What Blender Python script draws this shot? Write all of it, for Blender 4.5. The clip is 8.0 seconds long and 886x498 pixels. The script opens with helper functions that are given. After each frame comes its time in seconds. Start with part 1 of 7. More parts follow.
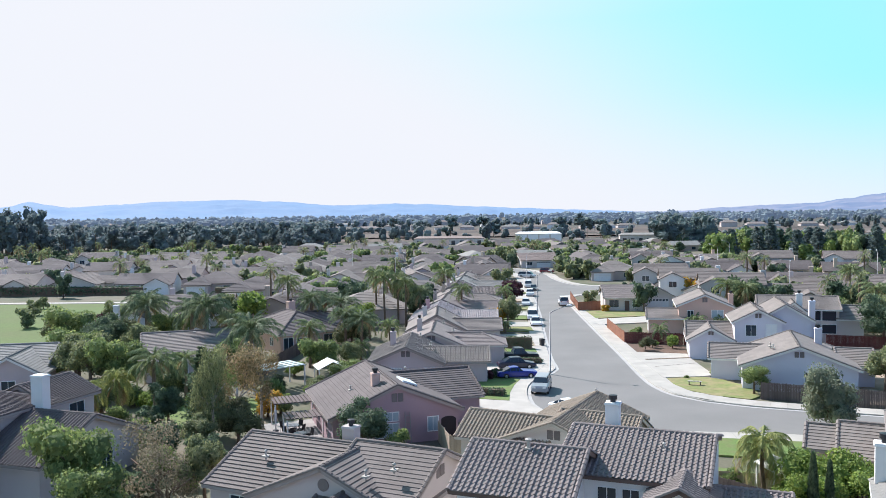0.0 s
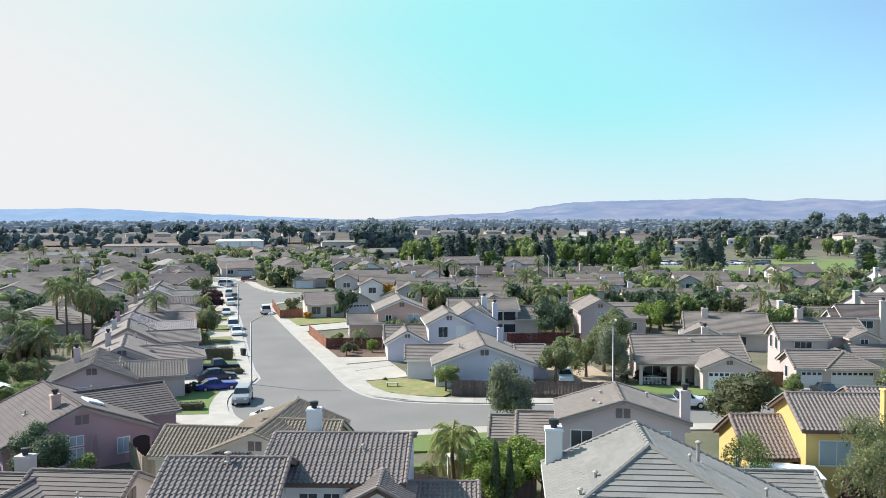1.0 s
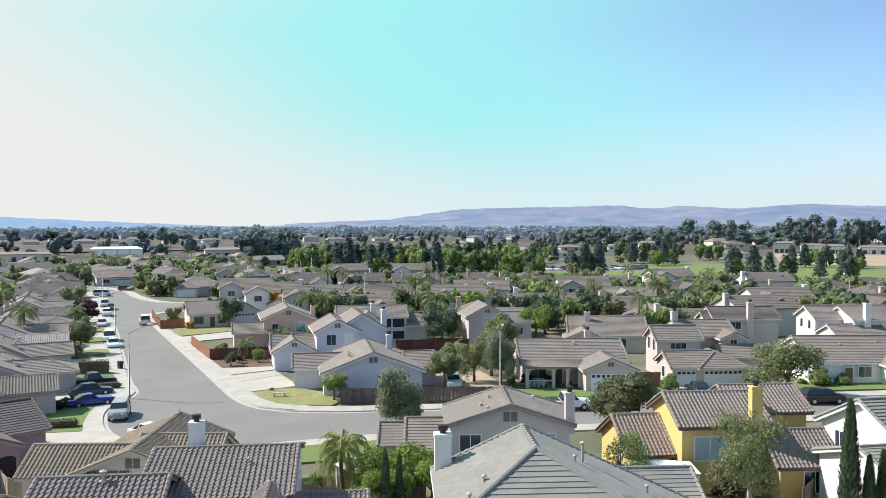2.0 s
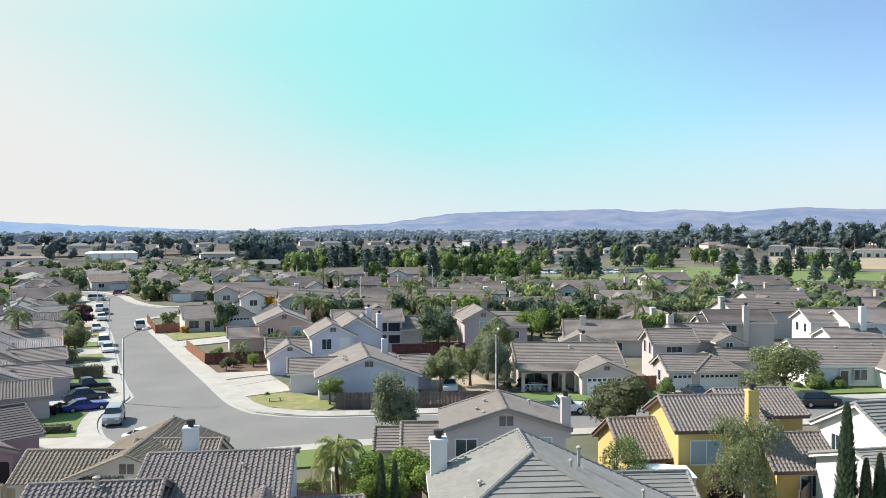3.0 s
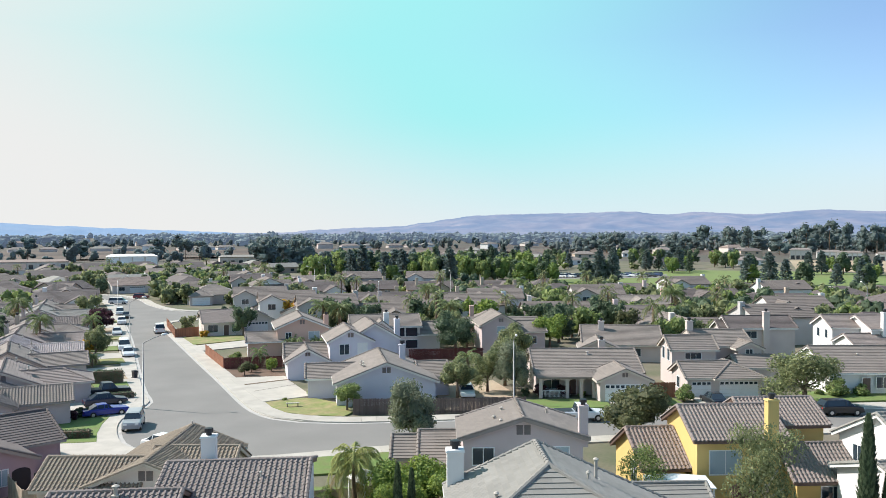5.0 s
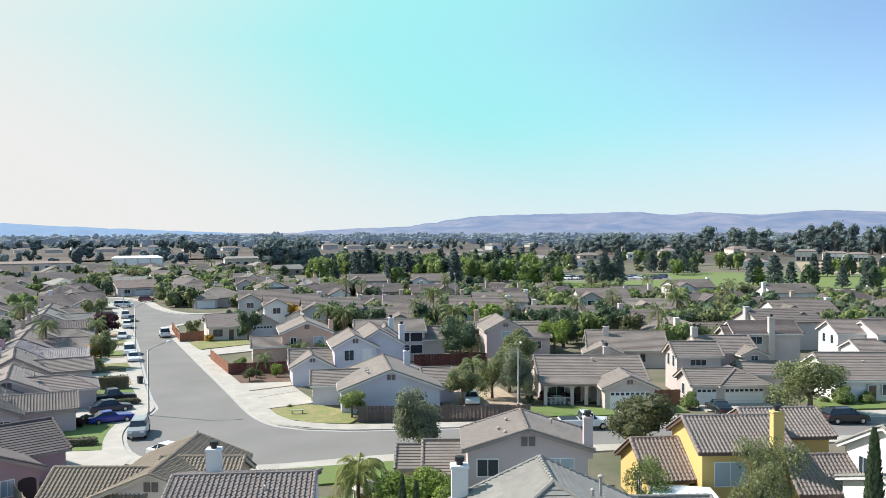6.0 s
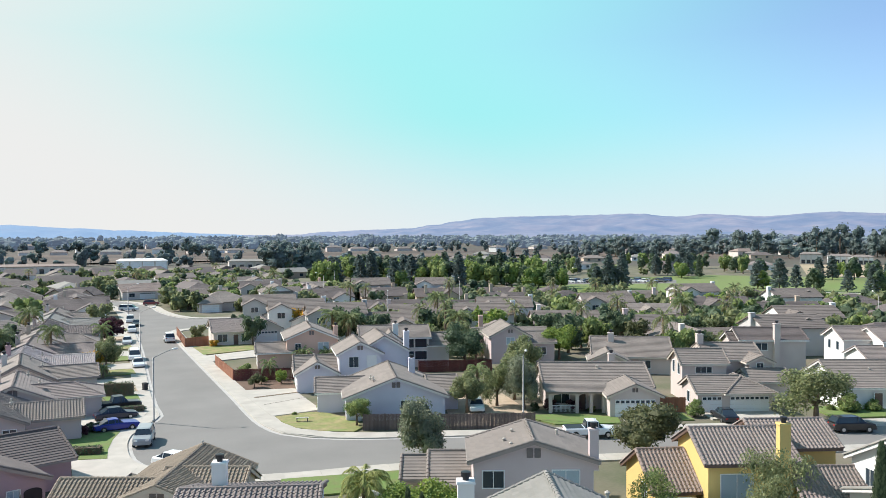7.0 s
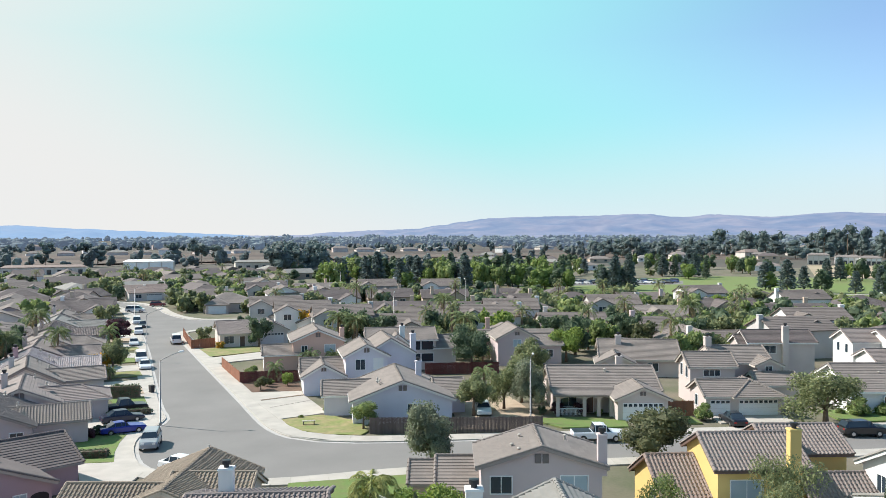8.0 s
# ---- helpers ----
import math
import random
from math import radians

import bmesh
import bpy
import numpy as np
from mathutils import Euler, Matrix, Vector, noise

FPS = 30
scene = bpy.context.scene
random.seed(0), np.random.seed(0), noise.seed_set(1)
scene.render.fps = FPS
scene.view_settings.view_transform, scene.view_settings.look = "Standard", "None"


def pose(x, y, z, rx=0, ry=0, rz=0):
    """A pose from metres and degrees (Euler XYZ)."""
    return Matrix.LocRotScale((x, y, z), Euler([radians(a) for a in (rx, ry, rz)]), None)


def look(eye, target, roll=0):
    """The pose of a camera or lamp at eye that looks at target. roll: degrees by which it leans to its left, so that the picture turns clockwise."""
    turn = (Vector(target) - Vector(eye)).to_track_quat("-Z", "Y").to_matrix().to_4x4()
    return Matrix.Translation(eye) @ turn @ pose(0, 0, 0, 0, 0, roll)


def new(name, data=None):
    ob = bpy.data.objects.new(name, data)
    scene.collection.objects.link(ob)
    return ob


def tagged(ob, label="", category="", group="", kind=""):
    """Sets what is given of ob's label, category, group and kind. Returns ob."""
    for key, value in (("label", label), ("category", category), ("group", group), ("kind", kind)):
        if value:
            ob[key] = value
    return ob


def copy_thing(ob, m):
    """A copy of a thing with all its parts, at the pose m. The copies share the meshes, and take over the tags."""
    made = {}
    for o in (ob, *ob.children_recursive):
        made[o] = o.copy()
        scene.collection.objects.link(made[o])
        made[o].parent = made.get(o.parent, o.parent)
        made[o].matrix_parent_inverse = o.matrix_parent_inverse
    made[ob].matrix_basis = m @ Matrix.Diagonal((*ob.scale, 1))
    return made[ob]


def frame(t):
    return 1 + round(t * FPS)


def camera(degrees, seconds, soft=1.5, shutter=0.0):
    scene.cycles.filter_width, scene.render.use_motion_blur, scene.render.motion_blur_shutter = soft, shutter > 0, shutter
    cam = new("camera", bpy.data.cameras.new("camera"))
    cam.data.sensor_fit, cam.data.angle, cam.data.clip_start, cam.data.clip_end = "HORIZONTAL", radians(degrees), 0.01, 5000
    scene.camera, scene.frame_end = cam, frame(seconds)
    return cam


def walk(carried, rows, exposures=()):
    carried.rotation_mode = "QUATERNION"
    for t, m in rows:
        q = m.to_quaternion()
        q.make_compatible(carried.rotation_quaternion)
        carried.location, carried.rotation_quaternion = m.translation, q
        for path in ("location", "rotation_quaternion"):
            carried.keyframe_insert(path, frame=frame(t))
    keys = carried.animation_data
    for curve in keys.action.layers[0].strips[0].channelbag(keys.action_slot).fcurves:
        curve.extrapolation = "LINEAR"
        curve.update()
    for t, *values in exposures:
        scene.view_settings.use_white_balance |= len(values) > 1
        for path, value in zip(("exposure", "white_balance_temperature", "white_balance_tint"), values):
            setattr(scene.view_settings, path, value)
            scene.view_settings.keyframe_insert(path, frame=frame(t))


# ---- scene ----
# camera: a drone that turns to the right, holds, then climbs two metres
cam = camera(56.5, 8.0, soft=0.5)
PATH = [
    (0, (-0.161, -0.141, 19.802), (-0.179, 1.857, 19.713), -0.7),
    (0.5, (-0.081, -0.193, 19.786), (0.335, 1.761, 19.7), -0.2),
    (1, (-0.067, -0.31, 19.832), (0.615, 1.569, 19.756), -0.1),
    (1.5, (-0.072, -0.303, 19.833), (0.775, 1.508, 19.766), -0.1),
    (2, (0.014, -0.13, 19.809), (0.943, 1.64, 19.749), -0.1),
    (3.5, (0.123, -0.001, 19.814), (1.061, 1.765, 19.766), -0.2),
    (4, (0.146, -0.006, 19.834), (1.07, 1.767, 19.788), -0.2),
    (4.5, (0.166, -0.021, 19.939), (1.075, 1.76, 19.894), -0.2),
    (6, (0.189, -0.021, 21.029), (1.078, 1.769, 20.985), -0.2),
    (6.5, (0.142, -0.042, 21.38), (1.027, 1.751, 21.337), -0.2),
    (7, (0.107, 0.071, 21.724), (0.988, 1.866, 21.684), -0.2),
    (7.5, (0.115, 0.262, 21.947), (0.989, 2.06, 21.909), -0.2),
    (8, (0.149, 0.417, 21.985), (1.017, 2.218, 21.946), -0.2),
]
walk(cam, [(t, look(eye, target, roll)) for t, eye, target, roll in PATH],
     exposures=[(0.0, 0.60, 5880, 15.5), (0.5, 0.56, 6020, 13.5), (1.0, 0.53, 6150, 12), (1.5, 0.50, 6240, 12), (2.0, 0.50, 6270, 12), (8.0, 0.50, 6270, 12)])

# ---------------------------------------------------------------- light
SUN_FROM = Vector((-0.70, 0.72, 0.0)).normalized()
SUN_UP = radians(42)
world = bpy.data.worlds.new("world")
scene.world = world
world.use_nodes = True
wn, wl = world.node_tree.nodes, world.node_tree.links
sky = wn.new("ShaderNodeTexSky")
sky.sky_type = "NISHITA"
sky.sun_disc = False
sky.sun_elevation = SUN_UP
sky.sun_rotation = math.atan2(SUN_FROM.x, SUN_FROM.y)
sky.altitude = 900
sky.air_density, sky.dust_density, sky.ozone_density = 1.0, 1.5, 0.9
wn["Background"].inputs["Strength"].default_value = 0.128
tint = wn.new("ShaderNodeMix")
tint.data_type, tint.blend_type = "RGBA", "MULTIPLY"
tint.inputs["Factor"].default_value = 1.0
wc = wn.new("ShaderNodeTexCoord")
wz, wr, wt = wn.new("ShaderNodeSeparateXYZ"), wn.new("ShaderNodeMapRange"), wn.new("ShaderNodeMix")
wr.interpolation_type = "SMOOTHSTEP"
wr.inputs["From Min"].default_value, wr.inputs["From Max"].default_value = -0.02, 0.26
wt.data_type = "RGBA"
wt.inputs["A"].default_value, wt.inputs["B"].default_value = (0.86, 0.92, 1.08, 1), (0.92, 1.0, 1.05, 1)
wl.new(wc.outputs["Generated"], wz.inputs["Vector"])
wl.new(wz.outputs["Z"], wr.inputs["Value"])
wl.new(wr.outputs["Result"], wt.inputs["Factor"])
wl.new(wt.outputs["Result"], tint.inputs["B"])
wl.new(sky.outputs["Color"], tint.inputs["A"])
# the white veil that haze spreads round the sun and along the horizon below it
wd, wh, wo, wq, we = wn.new("ShaderNodeVectorMath"), wn.new("ShaderNodeMapRange"), wn.new("ShaderNodeMapRange"), wn.new("ShaderNodeMath"), wn.new("ShaderNodeMath")
wd.operation, wq.operation, we.operation = "DOT_PRODUCT", "ADD", "ADD"
wd.inputs[1].default_value = SUN_FROM * math.cos(SUN_UP) + Vector((0, 0, math.sin(SUN_UP)))
for sock, v in zip(("From Min", "From Max", "To Min", "To Max"), (0.0, 0.22, 0.32, 0.0)):
    wh.inputs[sock].default_value = v
for sock, v in zip(("From Min", "From Max", "To Min", "To Max"), (0.26, 1.0, 0.0, -0.6)):
    wo.inputs[sock].default_value = v
wl.new(wc.outputs["Generated"], wd.inputs[0])
wl.new(wz.outputs["Z"], wh.inputs["Value"])
wl.new(wd.outputs["Value"], wq.inputs[0])
wl.new(wz.outputs["Z"], wo.inputs["Value"])
wl.new(wh.outputs["Result"], we.inputs[0])
wl.new(wo.outputs["Result"], we.inputs[1])
wl.new(we.outputs[0], wq.inputs[1])
veiled = tint.outputs["Result"]
for value, low, high, colour in ((wq.outputs[0], 0.0, 0.46, (2.15, 4.9, 4.78, 1)), (wz.outputs["Z"], 0.15, -0.02, (4.2, 4.7, 4.75, 1)),
                                 (wq.outputs[0], 0.42, 0.80, (4.75, 4.72, 4.45, 1))):
    wv, wa = wn.new("ShaderNodeMapRange"), wn.new("ShaderNodeMix")
    wv.interpolation_type = "SMOOTHSTEP"
    wv.inputs["From Min"].default_value, wv.inputs["From Max"].default_value = low, high
    wa.data_type = "RGBA"
    wa.inputs["B"].default_value = colour
    wl.new(value, wv.inputs["Value"])
    wl.new(wv.outputs["Result"], wa.inputs["Factor"])
    wl.new(veiled, wa.inputs["A"])
    veiled = wa.outputs["Result"]
wl.new(veiled, wn["Background"].inputs["Color"])

sun = new("sun", bpy.data.lights.new("sun", "SUN"))
sun.data.energy, sun.data.angle, sun.data.color = 5.0, radians(0.55), (1.0, 0.935, 0.855)
sun_dir = SUN_FROM * math.cos(SUN_UP) + Vector((0, 0, math.sin(SUN_UP)))
sun.matrix_world = look(sun_dir * 200, (0, 0, 0))

# ---------------------------------------------------------------- materials
MATS = {}


def mat(name, color, rough=0.85, vary=0.14, scale=0.6, fine=14.0, bump=0.15, metal=0.0, other=None, other_amount=0.5,
        per_object=0.0, per_island=0.0, leaf=0.0, coat=0.0):
    """A procedural surface: base colour, stains at one scale, grain at another, fine relief."""
    if name in MATS:
        return MATS[name]
    m = bpy.data.materials.new(name)
    m.use_nodes = True
    n, l = m.node_tree.nodes, m.node_tree.links
    p = n["Principled BSDF"]
    p.inputs["Roughness"].default_value = rough
    p.inputs["Metallic"].default_value = metal
    p.inputs["Coat Weight"].default_value = coat
    tc = n.new("ShaderNodeTexCoord")
    big, small = n.new("ShaderNodeTexNoise"), n.new("ShaderNodeTexNoise")
    big.inputs["Scale"].default_value, big.inputs["Detail"].default_value = scale, 4
    small.inputs["Scale"].default_value, small.inputs["Detail"].default_value = fine, 3
    l.new(tc.outputs["Object"], big.inputs["Vector"])
    l.new(tc.outputs["Object"], small.inputs["Vector"])
    c = Vector(color[:3])
    o = Vector(other[:3]) if other else c * (1 - 1.6 * vary)

    def mix(a, b, fac, lo=0.3, hi=0.7):
        r = n.new("ShaderNodeMapRange")
        r.inputs["From Min"].default_value, r.inputs["From Max"].default_value = lo, hi
        x = n.new("ShaderNodeMix")
        x.data_type = "RGBA"
        l.new(fac, r.inputs["Value"])
        l.new(r.outputs["Result"], x.inputs["Factor"])
        for sock, v in ((x.inputs["A"], a), (x.inputs["B"], b)):
            if isinstance(v, Vector):
                sock.default_value = (*v, 1)
            else:
                l.new(v, sock)
        return x.outputs["Result"]

    first = mix(c * (1 + vary), o, big.outputs["Fac"], 0.35, 0.35 + 0.5 / max(other_amount, 0.05) * 0.5)
    g = n.new("ShaderNodeHueSaturation")
    l.new(first, g.inputs["Color"])
    add = n.new("ShaderNodeMath")
    add.operation = "MULTIPLY_ADD"
    add.inputs[1].default_value, add.inputs[2].default_value = vary * 2.2, 1 - vary * 1.1
    l.new(small.outputs["Fac"], add.inputs[0])
    value = add.outputs[0]
    if per_object or per_island:
        src = n.new("ShaderNodeObjectInfo").outputs["Random"] if per_object else n.new("ShaderNodeNewGeometry").outputs["Random Per Island"]
        k = per_object or per_island
        a2 = n.new("ShaderNodeMath")
        a2.operation = "MULTIPLY_ADD"
        a2.inputs[1].default_value, a2.inputs[2].default_value = 2 * k, 1 - k
        l.new(src, a2.inputs[0])
        mu = n.new("ShaderNodeMath")
        mu.operation = "MULTIPLY"
        l.new(value, mu.inputs[0])
        l.new(a2.outputs[0], mu.inputs[1])
        value = mu.outputs[0]
        if leaf:
            h = n.new("ShaderNodeMath")
            h.operation = "MULTIPLY_ADD"
            h.inputs[1].default_value, h.inputs[2].default_value = -0.05, 0.52
            l.new(src, h.inputs[0])
            l.new(h.outputs[0], g.inputs["Hue"])
    l.new(value, g.inputs["Value"])
    l.new(g.outputs["Color"], p.inputs["Base Color"])
    if bump:
        b = n.new("ShaderNodeBump")
        b.inputs["Strength"].default_value, b.inputs["Distance"].default_value = bump, 0.02
        l.new(small.outputs["Fac"], b.inputs["Height"])
        l.new(b.outputs["Normal"], p.inputs["Normal"])
    if leaf:
        t, ms = n.new("ShaderNodeBsdfTranslucent"), n.new("ShaderNodeMixShader")
        l.new(g.outputs["Color"], t.inputs["Color"])
        ms.inputs["Fac"].default_value = leaf
        l.new(p.outputs["BSDF"], ms.inputs[1])
        l.new(t.outputs["BSDF"], ms.inputs[2])
        l.new(ms.outputs["Shader"], n["Material Output"].inputs["Surface"])
    MATS[name] = m
    return m


def stucco(key):
    c = {"cream": (0.65, 0.585, 0.535), "white": (0.74, 0.72, 0.70), "pink": (0.40, 0.275, 0.295), "beige": (0.56, 0.48, 0.445),
         "mauve": (0.54, 0.445, 0.435), "blue": (0.65, 0.615, 0.665), "yellow": (0.64, 0.46, 0.17), "tan": (0.50, 0.40, 0.31),
         "salmon": (0.62, 0.42, 0.34), "gray": (0.50, 0.48, 0.46)}[key]
    return mat("stucco_" + key, c, 0.92, 0.05, 0.35, 40, 0.25, other=[v * 0.86 for v in c], other_amount=0.4)


def tiles(key):
    c = {"brown": (0.230, 0.190, 0.172), "gray": (0.235, 0.222, 0.200), "tan": (0.275, 0.22, 0.165), "dark": (0.125, 0.102, 0.096),
         "taupe": (0.215, 0.182, 0.160), "rose": (0.25, 0.19, 0.162), "pale": (0.42, 0.36, 0.34), "umber": (0.125, 0.102, 0.095), "earth": (0.172, 0.142, 0.125)}[key]
    return mat("roof_tile_" + key, c, 0.88, 0.10, 0.5, 9, 0.2, other=[v * 0.72 for v in c], other_amount=0.35, per_island=0.07)


def single_tiles(key):
    tiles(key)
    c = {"brown": (0.230, 0.190, 0.172), "gray": (0.235, 0.222, 0.200), "tan": (0.275, 0.22, 0.165), "dark": (0.125, 0.102, 0.096),
         "taupe": (0.215, 0.182, 0.160), "rose": (0.25, 0.19, 0.162), "pale": (0.42, 0.36, 0.34), "umber": (0.125, 0.102, 0.095), "earth": (0.172, 0.142, 0.125)}[key]
    return mat("roof_single_tile_" + key, c, 0.88, 0.10, 3.0, 9, 0.2, other=[v * 0.72 for v in c], other_amount=0.35, per_object=0.06)


ASPHALT = mat("asphalt", (0.20, 0.188, 0.174), 0.93, 0.10, 0.12, 25, 0.3, other=(0.17, 0.16, 0.148), other_amount=0.5)
CONCRETE = mat("concrete", (0.43, 0.395, 0.345), 0.9, 0.07, 0.5, 22, 0.2, other=(0.35, 0.32, 0.28), per_object=0.05)
SOIL = mat("soil", (0.15, 0.125, 0.09), 0.97, 0.2, 0.12, 3, 0.5, other=(0.075, 0.095, 0.04), other_amount=0.6)
LAWN = mat("lawn", (0.10, 0.16, 0.035), 0.95, 0.22, 0.9, 5, 0.6, other=(0.16, 0.165, 0.06), other_amount=0.6)
DRYLAWN = mat("thin_lawn", (0.135, 0.165, 0.045), 0.95, 0.3, 0.5, 2.5, 0.6, other=(0.28, 0.235, 0.11), other_amount=0.9)
STRAW = mat("dry_field", (0.12, 0.085, 0.066), 0.97, 0.2, 0.012, 0.6, 0.3, other=(0.085, 0.066, 0.05), other_amount=0.6)
GRAVEL = mat("gravel", (0.40, 0.31, 0.22), 0.95, 0.15, 0.8, 30, 0.4)
TRIM = mat("trim_paint", (0.60, 0.54, 0.47), 0.6, 0.05)
TRIM_WHITE = mat("trim_white", (0.78, 0.76, 0.73), 0.55, 0.04)
TRIM_DARK = mat("trim_brown", (0.12, 0.075, 0.06), 0.6, 0.08)
GLASS = mat("window_glass", (0.03, 0.045, 0.06), 0.06, 0.05, bump=0.0)
BLIND = mat("window_blind", (0.34, 0.42, 0.47), 0.12, 0.05, bump=0.0)
FRAME = mat("window_frame_white", (0.75, 0.75, 0.74), 0.5, 0.04)
DOORW = mat("garage_door_white", (0.74, 0.74, 0.73), 0.5, 0.04)
METAL = mat("galvanised_metal", (0.26, 0.26, 0.25), 0.5, 0.1, metal=0.3)
DARKMETAL = mat("dark_metal", (0.035, 0.035, 0.04), 0.5, 0.1, metal=0.4)
WOODFENCE = mat("weathered_fence_wood", (0.115, 0.088, 0.08), 0.9, 0.15, 0.7, 12, 0.3, per_island=0.2)
REDFENCE = mat("stained_fence_wood", (0.27, 0.115, 0.065), 0.85, 0.15, 0.7, 12, 0.3, per_island=0.15)
DARKFENCE = mat("dark_red_fence", (0.12, 0.035, 0.03), 0.85, 0.15, 0.7, 12, 0.3, per_island=0.15)
BARK = mat("bark", (0.16, 0.115, 0.08), 0.95, 0.2, 3, 16, 0.6)
PALEBARK = mat("pale_bark", (0.42, 0.38, 0.33), 0.9, 0.2, 2, 12, 0.4)
WHITEPLASTIC = mat("white_sheet", (0.72, 0.78, 0.82), 0.4, 0.05)
RUBBER = mat("rubber", (0.02, 0.02, 0.02), 0.8, 0.1)
CHROME = mat("alloy_rim", (0.55, 0.55, 0.56), 0.3, 0.05, metal=0.9)
LAMPGLASS = mat("lamp_glass", (0.7, 0.7, 0.68), 0.2, 0.05)
REDGLASS = mat("red_lamp_glass", (0.35, 0.02, 0.02), 0.2, 0.05)


def leafmat(key):
    # far and blue pine leaves carry distance haze as a paler, bluer base colour
    c, k = {"green": ((0.20, 0.262, 0.088), 0.5), "dark": ((0.10, 0.145, 0.08), 0.45), "olive": ((0.205, 0.235, 0.108), 0.5),
            "gray": ((0.20, 0.225, 0.145), 0.4), "lime": ((0.185, 0.265, 0.055), 0.45), "autumn": ((0.29, 0.235, 0.115), 0.55),
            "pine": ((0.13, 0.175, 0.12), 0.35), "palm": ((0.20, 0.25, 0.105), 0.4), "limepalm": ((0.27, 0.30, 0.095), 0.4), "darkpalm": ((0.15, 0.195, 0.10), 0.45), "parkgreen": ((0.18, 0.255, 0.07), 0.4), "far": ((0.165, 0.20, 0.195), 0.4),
            "gold": ((0.512, 0.341, 0.046), 0.4), "plum": ((0.085, 0.034, 0.040), 0.4), "bare": ((0.24, 0.21, 0.13), 0.5), "rust": ((0.115, 0.128, 0.058), 0.5), "hazybluepine": ((0.14, 0.18, 0.17), 0.35)}[key]
    return mat("leaf_" + key, c, 0.72, 0.2, 0.5, 6, 0.0, per_island=k, leaf=0.44, other=[v * 0.7 for v in c])


# ---------------------------------------------------------------- mesh tools
class Geo:
    """Loose collection of faces for one mesh."""

    def __init__(self):
        self.v, self.f = [], []

    def add(self, other):
        n = len(self.v)
        self.v += other.v
        self.f += [tuple(i + n for i in f) for f in other.f]

    def face(self, *pts):
        n = len(self.v)
        self.v += [tuple(p) for p in pts]
        self.f.append(tuple(range(n, n + len(pts))))

    def solid(self, bottom, top):
        """Closed body between two rings of points of equal length."""
        n, k = len(self.v), len(bottom)
        self.v += [tuple(p) for p in bottom] + [tuple(p) for p in top]
        self.f.append(tuple(range(n + k - 1, n - 1, -1)))
        self.f.append(tuple(range(n + k, n + 2 * k)))
        for i in range(k):
            j = (i + 1) % k
            self.f.append((n + i, n + j, n + k + j, n + k + i))

    def box(self, x0, y0, z0, x1, y1, z1):
        ring = ((x0, y0), (x1, y0), (x1, y1), (x0, y1))
        self.solid([(x, y, z0) for x, y in ring], [(x, y, z1) for x, y in ring])

    def beam(self, a, b, w, h, up=Vector((0, 0, 1))):
        """Bar of section w by h from a to b, its top centred on the line."""
        a, b = Vector(a), Vector(b)
        d = (b - a).normalized()
        s = d.cross(up).normalized() * w / 2
        u = s.cross(d).normalized() * h
        self.solid([a - s - u, a + s - u, a + s, a - s], [b - s - u, b + s - u, b + s, b - s])

    def tube(self, pts, radii, sides=7):
        rings = []
        for i, p in enumerate(pts):
            p = Vector(p)
            d = (Vector(pts[min(i + 1, len(pts) - 1)]) - Vector(pts[max(i - 1, 0)])).normalized()
            s = d.orthogonal().normalized()
            t = d.cross(s)
            rings.append([p + radii[i] * (math.cos(a) * s + math.sin(a) * t) for a in (2 * math.pi * k / sides for k in range(sides))])
        n = len(self.v)
        for r in rings:
            self.v += [tuple(p) for p in r]
        for i in range(len(rings) - 1):
            for k in range(sides):
                a, b = n + i * sides + k, n + i * sides + (k + 1) % sides
                self.f.append((a, b, b + sides, a + sides))
        self.f.append(tuple(range(n + sides - 1, n - 1, -1)))
        self.f.append(tuple(range(n + (len(rings) - 1) * sides, n + len(rings) * sides)))

    def weld(self):
        """Joins points that coincide, so that the faces hang together."""
        seen, index, v = {}, [], []
        for p in self.v:
            q = (round(p[0], 3), round(p[1], 3), round(p[2], 3))
            if q not in seen:
                seen[q] = len(v)
                v.append(p)
            index.append(seen[q])
        faces = []
        for f in self.f:
            ring = []
            for i in f:
                if index[i] not in ring:
                    ring.append(index[i])
            if len(ring) > 2:
                faces.append(tuple(ring))
        self.v, self.f = v, faces
        return self

    def mesh(self, name, material, smooth=False):
        m = bpy.data.meshes.new(name)
        m.from_pydata(self.v, [], self.f)
        m.materials.append(material)
        if smooth:
            m.polygons.foreach_set("use_smooth", [True] * len(m.polygons))
        m.update()
        return m


def part(name, geo, material, parent, label="", smooth=False, kind=""):
    ob = new(name, geo.mesh(name, material, smooth))
    ob.parent = parent
    return tagged(ob, label=label, kind=kind)


def thing(name, label, category, m, group="", kind=""):
    ob = new(name)
    ob.empty_display_size = 0.2
    ob.matrix_world = m
    return tagged(ob, label, category, group, kind)


def poly(name, pts, z, material, label, category, thick=0.0, kind="structure", parent=None):
    """Flat sheet with an optional edge below it, from an outline seen from above."""
    bm = bmesh.new()
    f = bm.faces.new([bm.verts.new((x, y, z)) for x, y in pts])
    f.normal_update()
    if f.normal.z < 0:
        f.normal_flip()
    if thick:
        r = bmesh.ops.extrude_face_region(bm, geom=[f])
        for v in [g for g in r["geom"] if isinstance(g, bmesh.types.BMVert)]:
            v.co.z = z
        for v in f.verts:
            v.co.z = z - thick
        bm.normal_update()
    bmesh.ops.triangulate(bm, faces=bm.faces[:])
    bmesh.ops.recalc_face_normals(bm, faces=bm.faces[:])
    me = bpy.data.meshes.new(name)
    bm.to_mesh(me)
    bm.free()
    me.materials.append(material)
    ob = new(name, me)
    ob.parent = parent
    if parent is None:
        tagged(ob, label, category, "", kind)
    return ob


